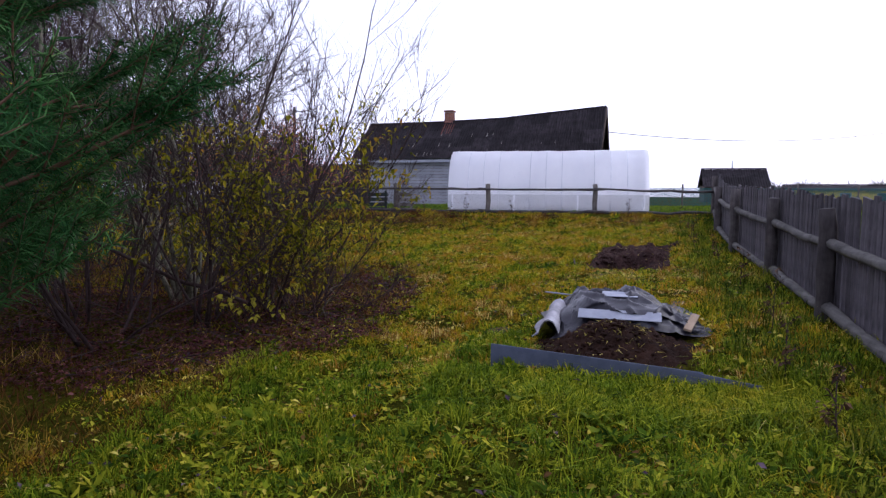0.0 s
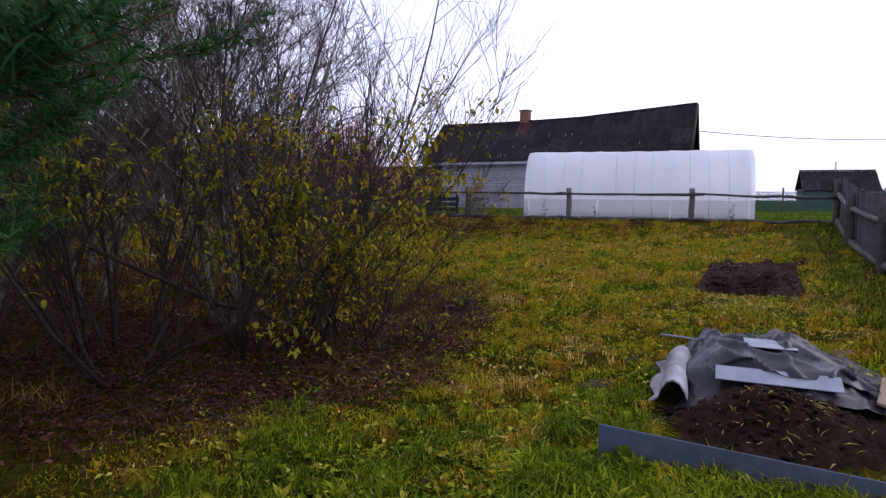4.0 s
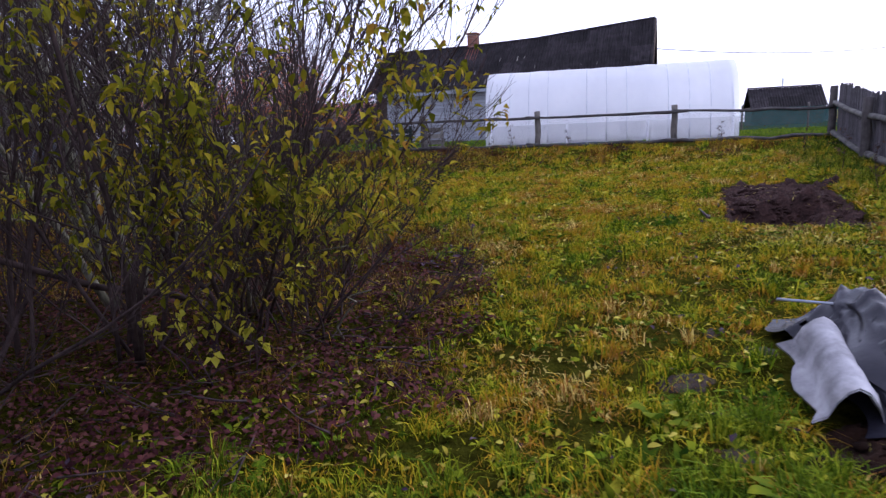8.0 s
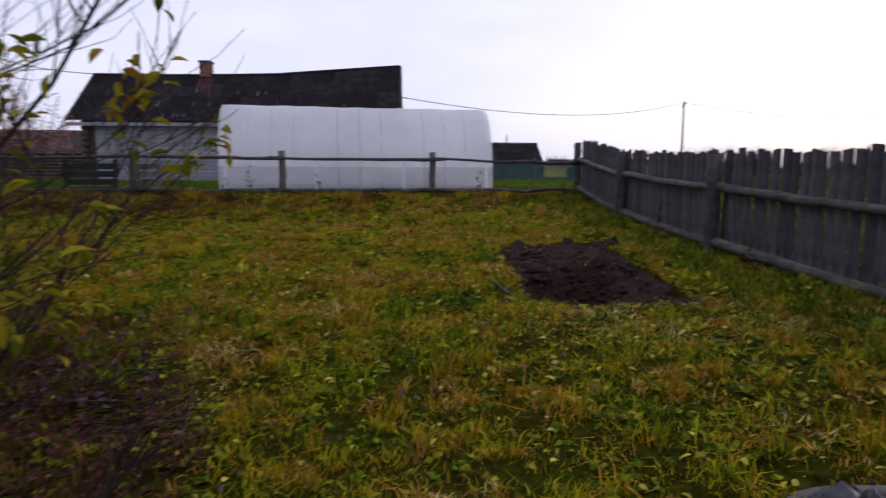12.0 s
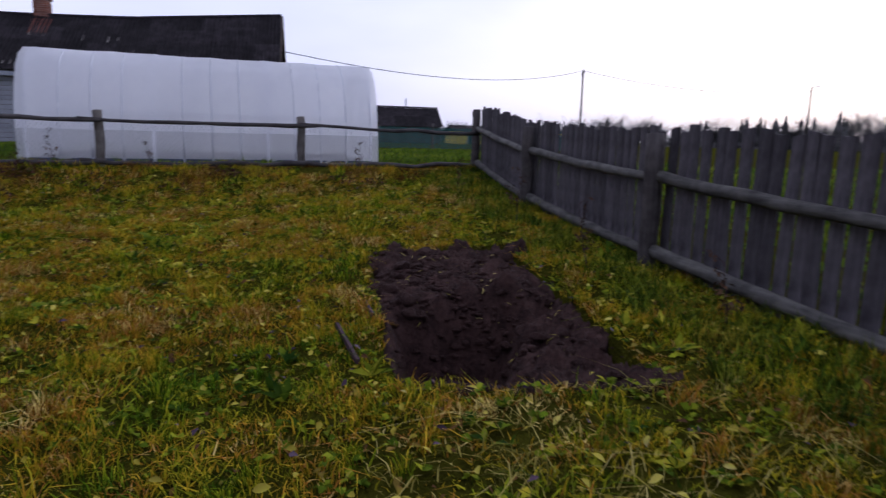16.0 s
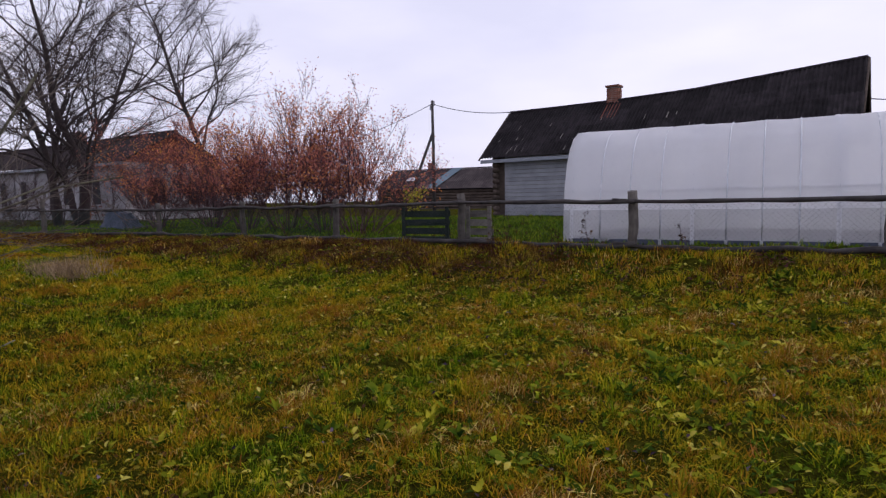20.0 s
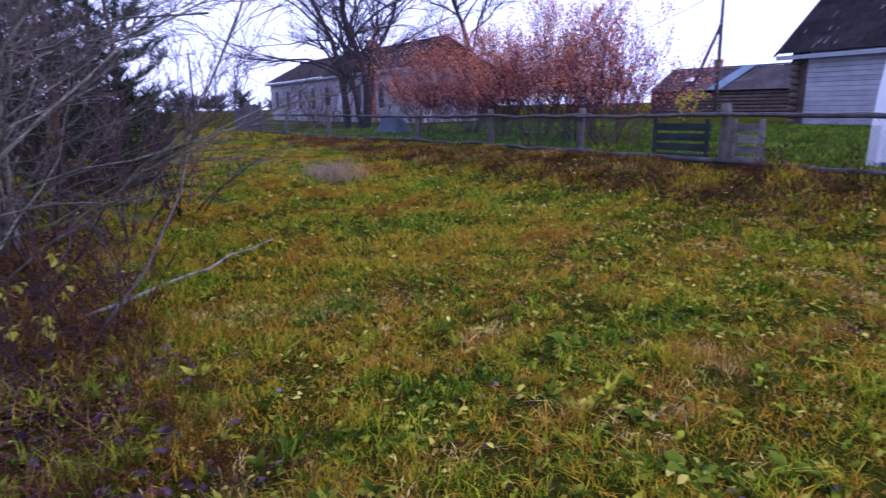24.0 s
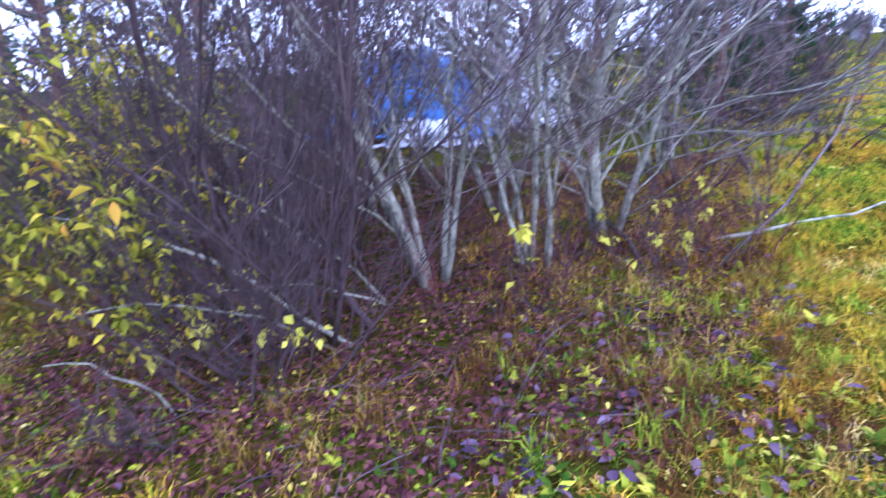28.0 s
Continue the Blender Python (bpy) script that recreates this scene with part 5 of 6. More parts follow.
def clod_mesh(seed):
    """A broken lump of soil about one unit across."""
    r = np.random.default_rng(700 + seed)
    bm = bmesh.new()
    bmesh.ops.create_icosphere(bm, subdivisions=2, radius=1)
    cuts = [(Vector(r.normal(0, 1, 3)).normalized(), r.uniform(0.45, 0.85)) for _ in range(7)]
    for v in bm.verts:
        for d, c in cuts:
            over = v.co.dot(d) - c
            if over > 0:
                v.co -= d * over
        v.co *= 1 + r.uniform(-0.12, 0.12)
    me = bpy.data.meshes.new("clod")
    bm.to_mesh(me)
    bm.free()
    return me


def soil_bed():
    xs, ys = np.arange(4.35, 6.45, 0.017), np.arange(9.4, 13.1, 0.017)
    X, Y = np.meshgrid(xs, ys)
    inside = in_quad(X, Y, PIT)
    r = np.random.default_rng(4)
    Z = land(X, Y) + bed_shape(X, Y)
    for k in range(2400):
        cx, cy, s = r.uniform(4.4, 6.4), r.uniform(9.5, 13), r.uniform(0.014, 0.045) if k > 260 else r.uniform(0.05, 0.11)
        dd = ((X - cx) ** 2 + (Y - cy) ** 2) / s ** 2
        Z = Z + s * r.uniform(-0.5, 0.7) * np.exp(-dd ** 1.5)
    rag = 0.11 * np.sin(7 * X + 2 * np.sin(4 * Y)) * np.sin(6 * Y + 1.3 * np.sin(3 * X)) + 0.05 * np.sin(19 * X + 3 * np.sin(11 * Y)) * np.sin(17 * Y)
    Z = Z - 1.1 * smooth(-0.02, -0.16, inside + rag)
    Z = Z + r.normal(0, 0.012, Z.shape)
    v = np.stack([X, Y, Z], -1).reshape(-1, 3)
    i = np.arange(X.size).reshape(X.shape)
    q = np.stack([i[:-1, :-1], i[:-1, 1:], i[1:, 1:], i[1:, :-1]], -1).reshape(-1, 4)
    me = mesh_fast("dug_bed", v, np.concatenate([q[:, :3], q[:, [0, 2, 3]]]))
    bed = thing("dug_bed", label="freshly dug dark soil bed with a hollow at one end", category="soil bed")
    part("soil", me, M_SOIL, bed)
    kinds = [clod_mesh(k) for k in range(7)]
    n = 0
    while n < 170:
        x, y = r.uniform(4.5, 6.3), r.uniform(9.6, 12.85)
        if float(in_quad(x, y, PIT)) < 0.07:
            continue
        sc = r.uniform(0.025, 0.06) if n > 25 else r.uniform(0.06, 0.10)
        part("clod", kinds[n % 7], M_SOIL, bed, m=pose(x, y, float(land(x, y)) + float(bed_shape(x, y)) + sc * 0.25, 0, 0, float(r.uniform(0, 360))) @ Matrix.Diagonal((sc, sc * 0.85, sc * 0.62, 1)))
        n += 1


soil_bed()


def clods(name, n, cx, cy, sx, sy, zf, mat, label, seed, s0=0.012, s1=0.05):
    r = np.random.default_rng(seed)
    base = np.array([[0, 0, 1], [0.89, 0, 0.45], [0.28, 0.85, 0.45], [-0.72, 0.53, 0.45], [-0.72, -0.53, 0.45], [0.28, -0.85, 0.45], [0.72, 0.53, -0.45], [-0.28, 0.85, -0.45], [-0.89, 0, -0.45], [-0.28, -0.85, -0.45], [0.72, -0.53, -0.45], [0, 0, -1]])
    tri = np.array([[0, 1, 2], [0, 2, 3], [0, 3, 4], [0, 4, 5], [0, 5, 1], [1, 6, 2], [2, 7, 3], [3, 8, 4], [4, 9, 5], [5, 10, 1], [6, 7, 2], [7, 8, 3], [8, 9, 4], [9, 10, 5], [10, 6, 1], [11, 7, 6], [11, 8, 7], [11, 9, 8], [11, 10, 9], [11, 6, 10]])
    v, f = [], []
    for k in range(n):
        x, y = cx + r.normal(0, sx), cy + r.normal(0, sy)
        if name == "soil_clods" and float(in_quad(x, y, PIT)) < 0.04:
            x, y = 5.4 + 0.3 * r.uniform(-1, 1), 11.6 + 0.9 * r.uniform(-1, 1)
        s = s0 + (s1 - s0) * r.random() ** 2
        v.append(base * s * r.uniform(0.4, 1.35, (12, 1)) * np.array([1, 1, 0.7]) + np.array([x, y, zf(x, y) + s * 0.3]))
        f.append(tri + 12 * k)
    ob = part(name, mesh_fast(name, np.concatenate(v), np.concatenate(f)), mat)
    return tagged(ob, label, "soil", kind="stuff")


def bed_top(x, y):
    return float(land(x, y)) + float(bed_shape(x, y))


clods("soil_clods", 1700, 5.38, 11.5, 0.34, 0.8, bed_top, M_SOIL, "crumbled dark soil clods on the dug bed", 6, 0.006, 0.034)


def heap_z(x, y):
    """The covered compost heap and the loose soil in front of it."""
    x, y = np.asarray(x, float), np.asarray(y, float)
    a = 0.25 * np.exp(-((x - 4.72) / 0.55) ** 4 - ((y - 5.95) / 0.62) ** 4)
    return a


def cover(name, x0, x1, y0, y1, mat, label, lift, seed, wr=0.03, step=0.022, drop=0.0):
    r = np.random.default_rng(seed)
    X, Y = np.meshgrid(np.arange(x0, x1, step), np.arange(y0, y1, step))
    Z = land(X, Y) + heap_z(X, Y) + lift
    for _ in range(46):
        a, cx, cy, half, wide = r.uniform(0, 3.14), r.uniform(x0, x1), r.uniform(y0, y1), r.uniform(0.12, 0.55), r.uniform(0.018, 0.07)
        u, v = (X - cx) * math.cos(a) + (Y - cy) * math.sin(a), (Y - cy) * math.cos(a) - (X - cx) * math.sin(a)
        Z = Z + wr * r.uniform(-0.35, 1.0) * np.exp(-np.abs((v + 0.5 * u * u) / wide)) * np.exp(-(u / half) ** 4)
    ed = np.minimum(np.minimum(X - x0, x1 - X), np.minimum(Y - y0, y1 - Y))
    X = X + 0.05 * np.sin(Y * 9 + seed) * (ed < 0.1)
    Y = Y + 0.05 * np.sin(X * 8 + seed) * (ed < 0.1)
    i = np.arange(X.size).reshape(X.shape)
    q = np.stack([i[:-1, :-1], i[:-1, 1:], i[1:, 1:], i[1:, :-1]], -1).reshape(-1, 4)
    me = mesh_fast(name, np.stack([X, Y, Z], -1).reshape(-1, 3), np.concatenate([q[:, :3], q[:, [0, 2, 3]]]))
    me.polygons.foreach_set("use_smooth", np.ones(len(me.polygons), bool))
    return tagged(part(name, me, mat), label, "plastic sheet")


cover("plastic_sheet", 4.13, 5.55, 5.35, 6.9, M_TARP, "crumpled black plastic sheet over a compost heap", 0.03, 2, 0.05)
cover("plastic_sheet", 4.24, 5.36, 5.5, 6.74, M_GREYFILM, "dusty grey plastic film lying on the black sheet", 0.05, 3, 0.075)


def soil_mound():
    X, Y = np.meshgrid(np.arange(3.75, 5.45, 0.02), np.arange(4.45, 5.75, 0.02))
    r = np.random.default_rng(9)
    Z = land(X, Y) - 0.05 + 0.29 * np.exp(-((X - 4.68) / 0.5) ** 2 - ((Y - 5.2) / 0.36) ** 2) + r.normal(0, 0.009, X.shape)
    for _ in range(1000):
        cx, cy, s = r.uniform(3.8, 5.4), r.uniform(4.4, 5.7), r.uniform(0.015, 0.05)
        Z = Z + s * r.uniform(-0.3, 0.55) * np.exp(-((X - cx) ** 2 + (Y - cy) ** 2) / s ** 2)
    i = np.arange(X.size).reshape(X.shape)
    q = np.stack([i[:-1, :-1], i[:-1, 1:], i[1:, 1:], i[1:, :-1]], -1).reshape(-1, 4)
    me = mesh_fast("soil_mound", np.stack([X, Y, Z], -1).reshape(-1, 3), np.concatenate([q[:, :3], q[:, [0, 2, 3]]]))
    tagged(part("soil_mound", me, M_PEAT), "heap of loose brown compost behind the slate edging", "soil heap")


soil_mound()


def earth_patch(cx, cy, rx, ry, seed):
    """A trodden spot of bare earth that dips under the turf at its ragged edge."""
    X, Y = np.meshgrid(np.arange(cx - rx, cx + rx, 0.02), np.arange(cy - ry, cy + ry, 0.02))
    r = np.random.default_rng(seed)
    d = np.hypot((X - cx) / rx, (Y - cy) / ry) + 0.3 * np.sin(11 * X + seed) * np.sin(10 * Y + 2 * seed) + 0.1 * np.sin(23 * X) * np.sin(21 * Y)
    Z = rough_land(X, Y) + 0.012 - 0.07 * smooth(0.3, 0.9, d) + r.normal(0, 0.006, X.shape)
    i = np.arange(X.size).reshape(X.shape)
    q = np.stack([i[:-1, :-1], i[:-1, 1:], i[1:, 1:], i[1:, :-1]], -1).reshape(-1, 4)
    me = mesh_fast("earth_patch", np.stack([X, Y, Z], -1).reshape(-1, 3), np.concatenate([q[:, :3], q[:, [0, 2, 3]]]))
    tagged(part("earth_patch", me, M_EARTH), "trodden patch of bare brown earth in the grass", "earth", kind="stuff")


for i, (x, y, a, b) in enumerate(((3.79, 6.74, 0.16, 0.2), (3.96, 6.3, 0.2, 0.2), (3.6, 6.05, 0.3, 0.17), (4.1, 5.45, 0.25, 0.2), (3.72, 5.2, 0.22, 0.14))):
    earth_patch(x, y, a, b, 30 + i)
clods("compost_crumbs", 420, 4.68, 5.1, 0.3, 0.22, lambda x, y: float(land(x, y)) - 0.05 + 0.29 * math.exp(-((x - 4.68) / 0.5) ** 2 - ((y - 5.2) / 0.36) ** 2), M_PEAT, "loose crumbs of brown compost", 8, 0.006, 0.034)


def slab(name, a, b, top_a, top_b, h, mat, label, t=0.012):
    """An upright flat sheet from a to b with a sloping top edge."""
    bm = bmesh.new()
    d = Vector((b[0] - a[0], b[1] - a[1])).normalized()
    n = Vector((-d.y, d.x)) * t / 2
    rows = []
    for s in (1, -1):
        rows.append([bm.verts.new((p[0] + s * n.x, p[1] + s * n.y, z)) for p, z in ((a, top_a - h), (b, top_b - h), (b, top_b), (a, top_a))])
    bm.faces.new(rows[0])
    bm.faces.new(rows[1][::-1])
    for k in range(4):
        j = (k + 1) % 4
        bm.faces.new((rows[0][k], rows[1][k], rows[1][j], rows[0][j]))
    bmesh.ops.recalc_face_normals(bm, faces=bm.faces[:])
    bmesh.ops.bevel(bm, geom=bm.edges[:], offset=0.002, segments=1, affect="EDGES")
    return tagged(part(name, bm, mat), label, "edging sheet")


slab("slate_edging", (3.70, 4.46), (5.29, 4.40), -0.25, -0.37, 0.30, M_SLATE, "blue-grey flat slate sheet set on edge before the compost")
slab("slate_edging", (5.26, 4.385), (5.66, 4.24), -0.375, -0.40, 0.28, M_SLATE, "short blue-grey slate sheet set on edge")


def flat_sheet(at, sx, sy, rot, mat, name, label, tx=0, ty=0, t=0.008):
    return tagged(part(name, box(sx, sy, t, 0.002), mat, m=pose(*at, tx, ty, rot)), label, "sheet")


def top_at(x, y, lift):
    return float(land(x, y)) + float(heap_z(x, y)) + lift


flat_sheet((4.76, 5.46, top_at(4.76, 5.46, 0.07)), 0.74, 0.155, -5, M_PALESLATE, "slate_strip", "pale grey slate strip weighing down the sheet", 22)
flat_sheet((4.80, 5.98, top_at(4.80, 5.98, 0.08)), 0.34, 0.22, -4, M_PALESLATE, "slate_strip", "pale grey slate piece on top of the covered heap", 4)
flat_sheet((5.42, 5.62, top_at(5.42, 5.62, 0.08)), 0.07, 0.42, -18, M_PALEWOOD, "wooden_board", "pale sawn board holding the sheet edge", 10, 12, 0.022)


def ridge_tile():
    """An arched ridge tile with a flat flange, lying on the edge of the heap."""
    prof = [(-0.15, -0.085), (-0.10, -0.06), (-0.08, 0.02), (-0.045, 0.075), (0.0, 0.095), (0.045, 0.08), (0.08, 0.03), (0.10, -0.05)]
    verts, faces, n, rows = [], [], len(prof), 9
    for t in (0.0, -0.012):
        for i in range(rows):
            for k, (x, z) in enumerate(prof):
                y = -0.36 + 0.72 * i / (rows - 1)
                wob = 0.008 * math.sin(i * 2.1 + k) + (0.03 * math.sin(i * 1.3) if k == 0 else 0)
                verts.append((x + wob, y + 0.012 * math.sin(k * 1.7) * (i in (0, rows - 1)), z + t + 0.006 * math.sin(i * 1.6 + k * 0.8)))
    for s in (0, 1):
        for i in range(rows - 1):
            for k in range(n - 1):
                a = s * rows * n + i * n + k
                faces.append((a, a + 1, a + n + 1, a + n) if s == 0 else (a + n, a + n + 1, a + 1, a))
    for i in range(rows - 1):
        for k in (0, n - 1):
            a = i * n + k
            faces.append((a, a + n, a + n + rows * n, a + rows * n))
    for i in (0, rows - 1):
        for k in range(n - 1):
            a = i * n + k
            faces.append((a, a + 1, a + 1 + rows * n, a + rows * n))
    me = mesh_from("ridge_tile", verts, faces, True)
    tagged(part("ridge_tile", me, M_TILE, m=pose(4.16, 5.76, -0.27, 7, 4, -6)), "dirty white arched roof tile at the heap's edge", "roof tile")


ridge_tile()


def lying_stick(name, pts, r, mat, label, r1=None, cat="stick", kn=0.08):
    tb = Tubes()
    tb.add(pts, r, r1 or r * 0.7, 7, kn)
    return tagged(part(name, tb.mesh(name), mat), label, cat)


lying_stick("stick", [(3.62, 5.62, z_at(3.62, 5.62) + 0.04), (3.78, 5.5, z_at(3.78, 5.5) + 0.05), (3.95, 5.42, z_at(3.95, 5.42) + 0.03)], 0.008, M_TWIG, "short dark stick lying beside the heap")
lying_stick("metal_rod", [(4.05, 6.3, -0.10), (4.35, 6.33, -0.13), (4.75, 6.42, -0.18)], 0.008, M_GREYBOARD, "thin pale rod sticking out of the heap", 0.008, "rod", 0.0)
flat_sheet((4.38, 10.5, z_at(4.3, 10.5) + 0.05), 0.022, 0.62, 1, M_TWIG, "wooden_lath", "old grey lath lying beside the dug bed", 2, 6, 0.03)
flat_sheet((4.63, 11.05, z_at(4.4, 11.05) + 0.05), 0.02, 0.36, -4, M_TWIG, "wooden_lath", "short grey lath at the edge of the bed", 0, 10, 0.03)
zz = lambda x, y, h=0.0: (x, y, z_at(x, y) + h)
lying_stick("fallen_branch", [zz(-3.53, 12.36, 0.06), zz(-3.36, 12.02, 0.05), zz(-3.24, 11.72, 0.075), zz(-3.0, 11.42, 0.05), zz(-2.82, 11.2, 0.07), zz(-2.66, 10.86, 0.045), zz(-2.42, 10.5, 0.05), zz(-2.3, 10.1, 0.03)], 0.009, M_PALEBARK, "pale crooked fallen branch lying on the grass", 0.023, "branch", 0.18)
lying_stick("dead_log", [zz(-0.1, 7.45, 0.03), zz(-0.3, 7.1, 0.24), zz(-0.55, 6.6, 0.5), zz(-0.75, 6.0, 0.85), zz(-1.0, 5.4, 1.25)], 0.032, M_SILVERBARK, "pale dead trunk leaning through the undergrowth", 0.02, "dead trunk")
for i, (p, q, r0, bow) in enumerate((((0.2, 7.38, -0.62), (1.15, 5.95, 0.6), 0.02, 0.2), ((0.25, 7.3, -0.62), (1.5, 6.5, 0.15), 0.012, 0.15), ((1.3, 6.8, -0.6), (1.7, 6.3, -0.1), 0.009, 0.1), ((-0.6, 7.4, -0.6), (0.4, 6.0, 0.8), 0.015, 0.2), ((-0.5, 7.45, -0.6), (0.9, 6.9, 0.05), 0.012, 0.12))):
    a, b = Vector(p), Vector(q)
    lying_stick("dead_sapling", [a.lerp(b, k / 6) + Vector((0.04 * math.sin(k * 2.1 + i), 0.04 * math.cos(k * 1.7 + i), bow * math.sin(math.pi * k / 6))) for k in range(7)], r0, M_PALEBARK, "pale grey leaning stem in the shrub", r0 * 0.3, "stem", 0.2)
lying_stick("fallen_branch", [zz(-0.4, 9.6, 0.02), zz(-1.1, 9.5, 0.06), zz(-2.2, 9.3, 0.08), zz(-3.0, 9.0, 0.1)], 0.008, M_SILVERBARK, "thin dead branch on the ground", 0.02, "branch")
lying_stick("dead_sapling", [zz(-1.6, 10.1, 0.02), zz(-1.9, 10.6, 0.45), zz(-2.5, 11.1, 1.0), zz(-3.4, 11.5, 1.6)], 0.017, M_PALETWIG, "slanting grey dead stem by the saplings", 0.008, "dead stem", 0.15)


# ---- grass, weeds and fallen leaves ----
THICKET = [(-9, 11.2), (-2, 10.35), (1.0, 9.9), (2.05, 8.6), (2.35, 7.0), (2.2, 5.6), (0.9, 4.4), (-1, 3.7), (-9, 2)]


def under_shrubs(x, y):
    """Up to one under the shrubs and saplings, where litter lies instead of grass."""
    return smooth(-0.35, 0.45, in_quad(x, y, THICKET) + 0.22 * np.sin(x * 4.1 + 1.7 * np.sin(y * 2.3)) * np.sin(y * 3.7 + x))


def blades(name, x, y, h, w, mat, seed, lean=0.5, segs=2):
    r = np.random.default_rng(seed)
    n = len(x)
    z = rough_land(x, y) - 0.01
    az, face = r.uniform(0, 6.283, n), r.uniform(0, 6.283, n)
    ln = np.abs(r.normal(0, lean, n)) + 0.1
    d = np.stack([np.cos(az), np.sin(az), np.zeros(n)], -1)
    s = np.stack([np.cos(face), np.sin(face), np.zeros(n)], -1) * (w / 2)[:, None]
    p = np.stack([x, y, z], -1)
    up = np.array([0, 0, 1.0])
    hh = h[:, None]
    if segs == 2:
        m = p + d * hh * ln[:, None] * 0.3 + up * hh * 0.6
        t = p + d * hh * ln[:, None] * 1.0 + up * hh * np.maximum(0.25, 1 - 0.35 * ln[:, None])
        v = np.stack([p - s, p + s, m + s * 0.8, m - s * 0.8, t], 1).reshape(-1, 3)
        f = (np.array([[0, 1, 2], [0, 2, 3], [3, 2, 4]])[None] + np.arange(n)[:, None, None] * 5).reshape(-1, 3)
    else:
        t = p + d * hh * ln[:, None] * 0.8 + up * hh
        v = np.stack([p - s, p + s, t], 1).reshape(-1, 3)
        f = np.arange(3 * n).reshape(-1, 3)
    return part(name, mesh_fast(name, v, f), mat)


def scatter(n, x0, x1, y0, y1, r):
    return r.uniform(x0, x1, n), r.uniform(y0, y1, n)


def lumpy(x, y, k=1.0):
    return 0.5 + 0.5 * np.sin(x * 3.1 * k + 2 * np.sin(y * 1.7 * k)) * np.sin(y * 2.7 * k + 1.5 * np.sin(x * 1.3 * k))


def heap_zone(x, y):
    return ((x > 3.98) & (x < 5.45) & (y > 5.3) & (y < 6.8)) | ((x > 4.0) & (x < 5.35) & (y > 4.6) & (y < 5.5))


def right_of_fence(x, y):
    return x > np.interp(y, [p[1] for p in PLANK_POSTS[::-1]], [p[0] for p in PLANK_POSTS[::-1]]) + 0.1


GR = np.random.default_rng(77)


def meadow(name, n, x0, x1, y0, y1, h0, h1, w, mat, label, seed, keep=None, lean=0.5, segs=2, bare=True, clump=0.6, tight=0.05, per=22):
    x, y = scatter(n, x0, x1, y0, y1, GR)
    cl = GR.random(n) < clump
    cx, cy = scatter(n // per + 1, x0, x1, y0, y1, GR)
    pick = GR.integers(0, len(cx), n)
    x = np.where(cl, cx[pick] + GR.normal(0, tight, n), x)
    y = np.where(cl, cy[pick] + GR.normal(0, tight, n), y)
    ok = (in_quad(x, y, PIT) < -0.0) & ~heap_zone(x, y)
    if bare:
        ok &= GR.random(n) > under_shrubs(x, y) * 0.9
    if keep is not None:
        ok &= keep(x, y)
    x, y = x[ok], y[ok]
    h = GR.uniform(h0, h1, len(x)) * (0.6 + 0.7 * lumpy(x, y))
    ob = blades(name, x, y, h, np.full(len(x), w) * GR.uniform(0.6, 1.3, len(x)), mat, seed, lean, segs)
    return tagged(ob, label, "grass", kind="stuff")


walked = lambda x, y: (~right_of_fence(x, y)) & (x > -1.0 - 0.25 * (y - 9))
meadow("turf_grass", 190000, -2.5, 8.2, 0.0, 17.2, 0.02, 0.055, 0.012, M_GRASS, "dense low turf of matted grass", 15, walked, 1.7, 1, clump=0.85, tight=0.055, per=45)
meadow("meadow_grass", 100000, -1.5, 8.2, 0.2, 17.1, 0.03, 0.085, 0.0075, M_GRASS, "short yellowing autumn meadow grass", 1, walked, 1.5, clump=0.85, tight=0.045, per=40)
meadow("meadow_grass", 12000, -1.5, 8.2, 0.2, 17.1, 0.07, 0.15, 0.007, M_LAWNGRASS, "longer grass tufts standing in the meadow", 14, lambda x, y: walked(x, y) & (lumpy(x + 1, y, 1.3) > 0.72), 0.8)
meadow("meadow_grass", 75000, 1.0, 8.0, -1.5, 5.0, 0.03, 0.085, 0.009, M_GREENGRASS, "fresh green grass tufts", 2, lambda x, y: walked(x, y) & (lumpy(x, y, 0.7) > 0.3), 1.2)
meadow("meadow_grass", 34000, 5.0, 8.2, 2.0, 18.0, 0.06, 0.18, 0.010, M_DARKGRASS, "longer dark green grass along the plank fence", 3, lambda x, y: (~right_of_fence(x, y)) & (x > np.interp(y, [4, 18], [5.6, 7.0])), 0.6)
meadow("meadow_grass", 110000, -16, -1.0, 9.5, 17.2, 0.04, 0.10, 0.013, M_FARGREEN, "short grass rising to the far gate", 4, None, 1.1, 1, clump=0.75, tight=0.07, per=40)
meadow("far_slope_grass", 26000, -36, -15.5, 3, 19, 0.06, 0.14, 0.04, M_FARGREEN, "short green grass on the far slope", 19, None, 0.8, 1, False)
meadow("thicket_grass", 14000, -7.0, -0.6, 7.6, 11.4, 0.05, 0.14, 0.009, M_LAWNGRASS, "thin yellow-green grass among the saplings", 20, None, 1.2, 1, False)
meadow("fence_grass", 60000, -16, 8.2, 17.0, 18.5, 0.04, 0.14, 0.012, M_DRYGRASS, "rusty dry grass along the bank under the pole fence", 5, lambda x, y: (x < 1.0) | (lumpy(x, y, 1.2) > 0.6), 0.8, 1)
meadow("bank_grass", 30000, -16, 8.2, 16.8, 18.4, 0.06, 0.17, 0.010, M_LAWNGRASS, "longer grass clumps on the bank under the pole fence", 18, lambda x, y: lumpy(x, y, 1.4) > np.where(x < 0.5, 0.6, 0.35), 0.9, 2)
meadow("lawn_grass", 75000, -22, 14, 18.4, 34, 0.06, 0.13, 0.045, M_TURFGREEN, "green lawn behind the pole fence", 6, None, 0.5, 1, False)
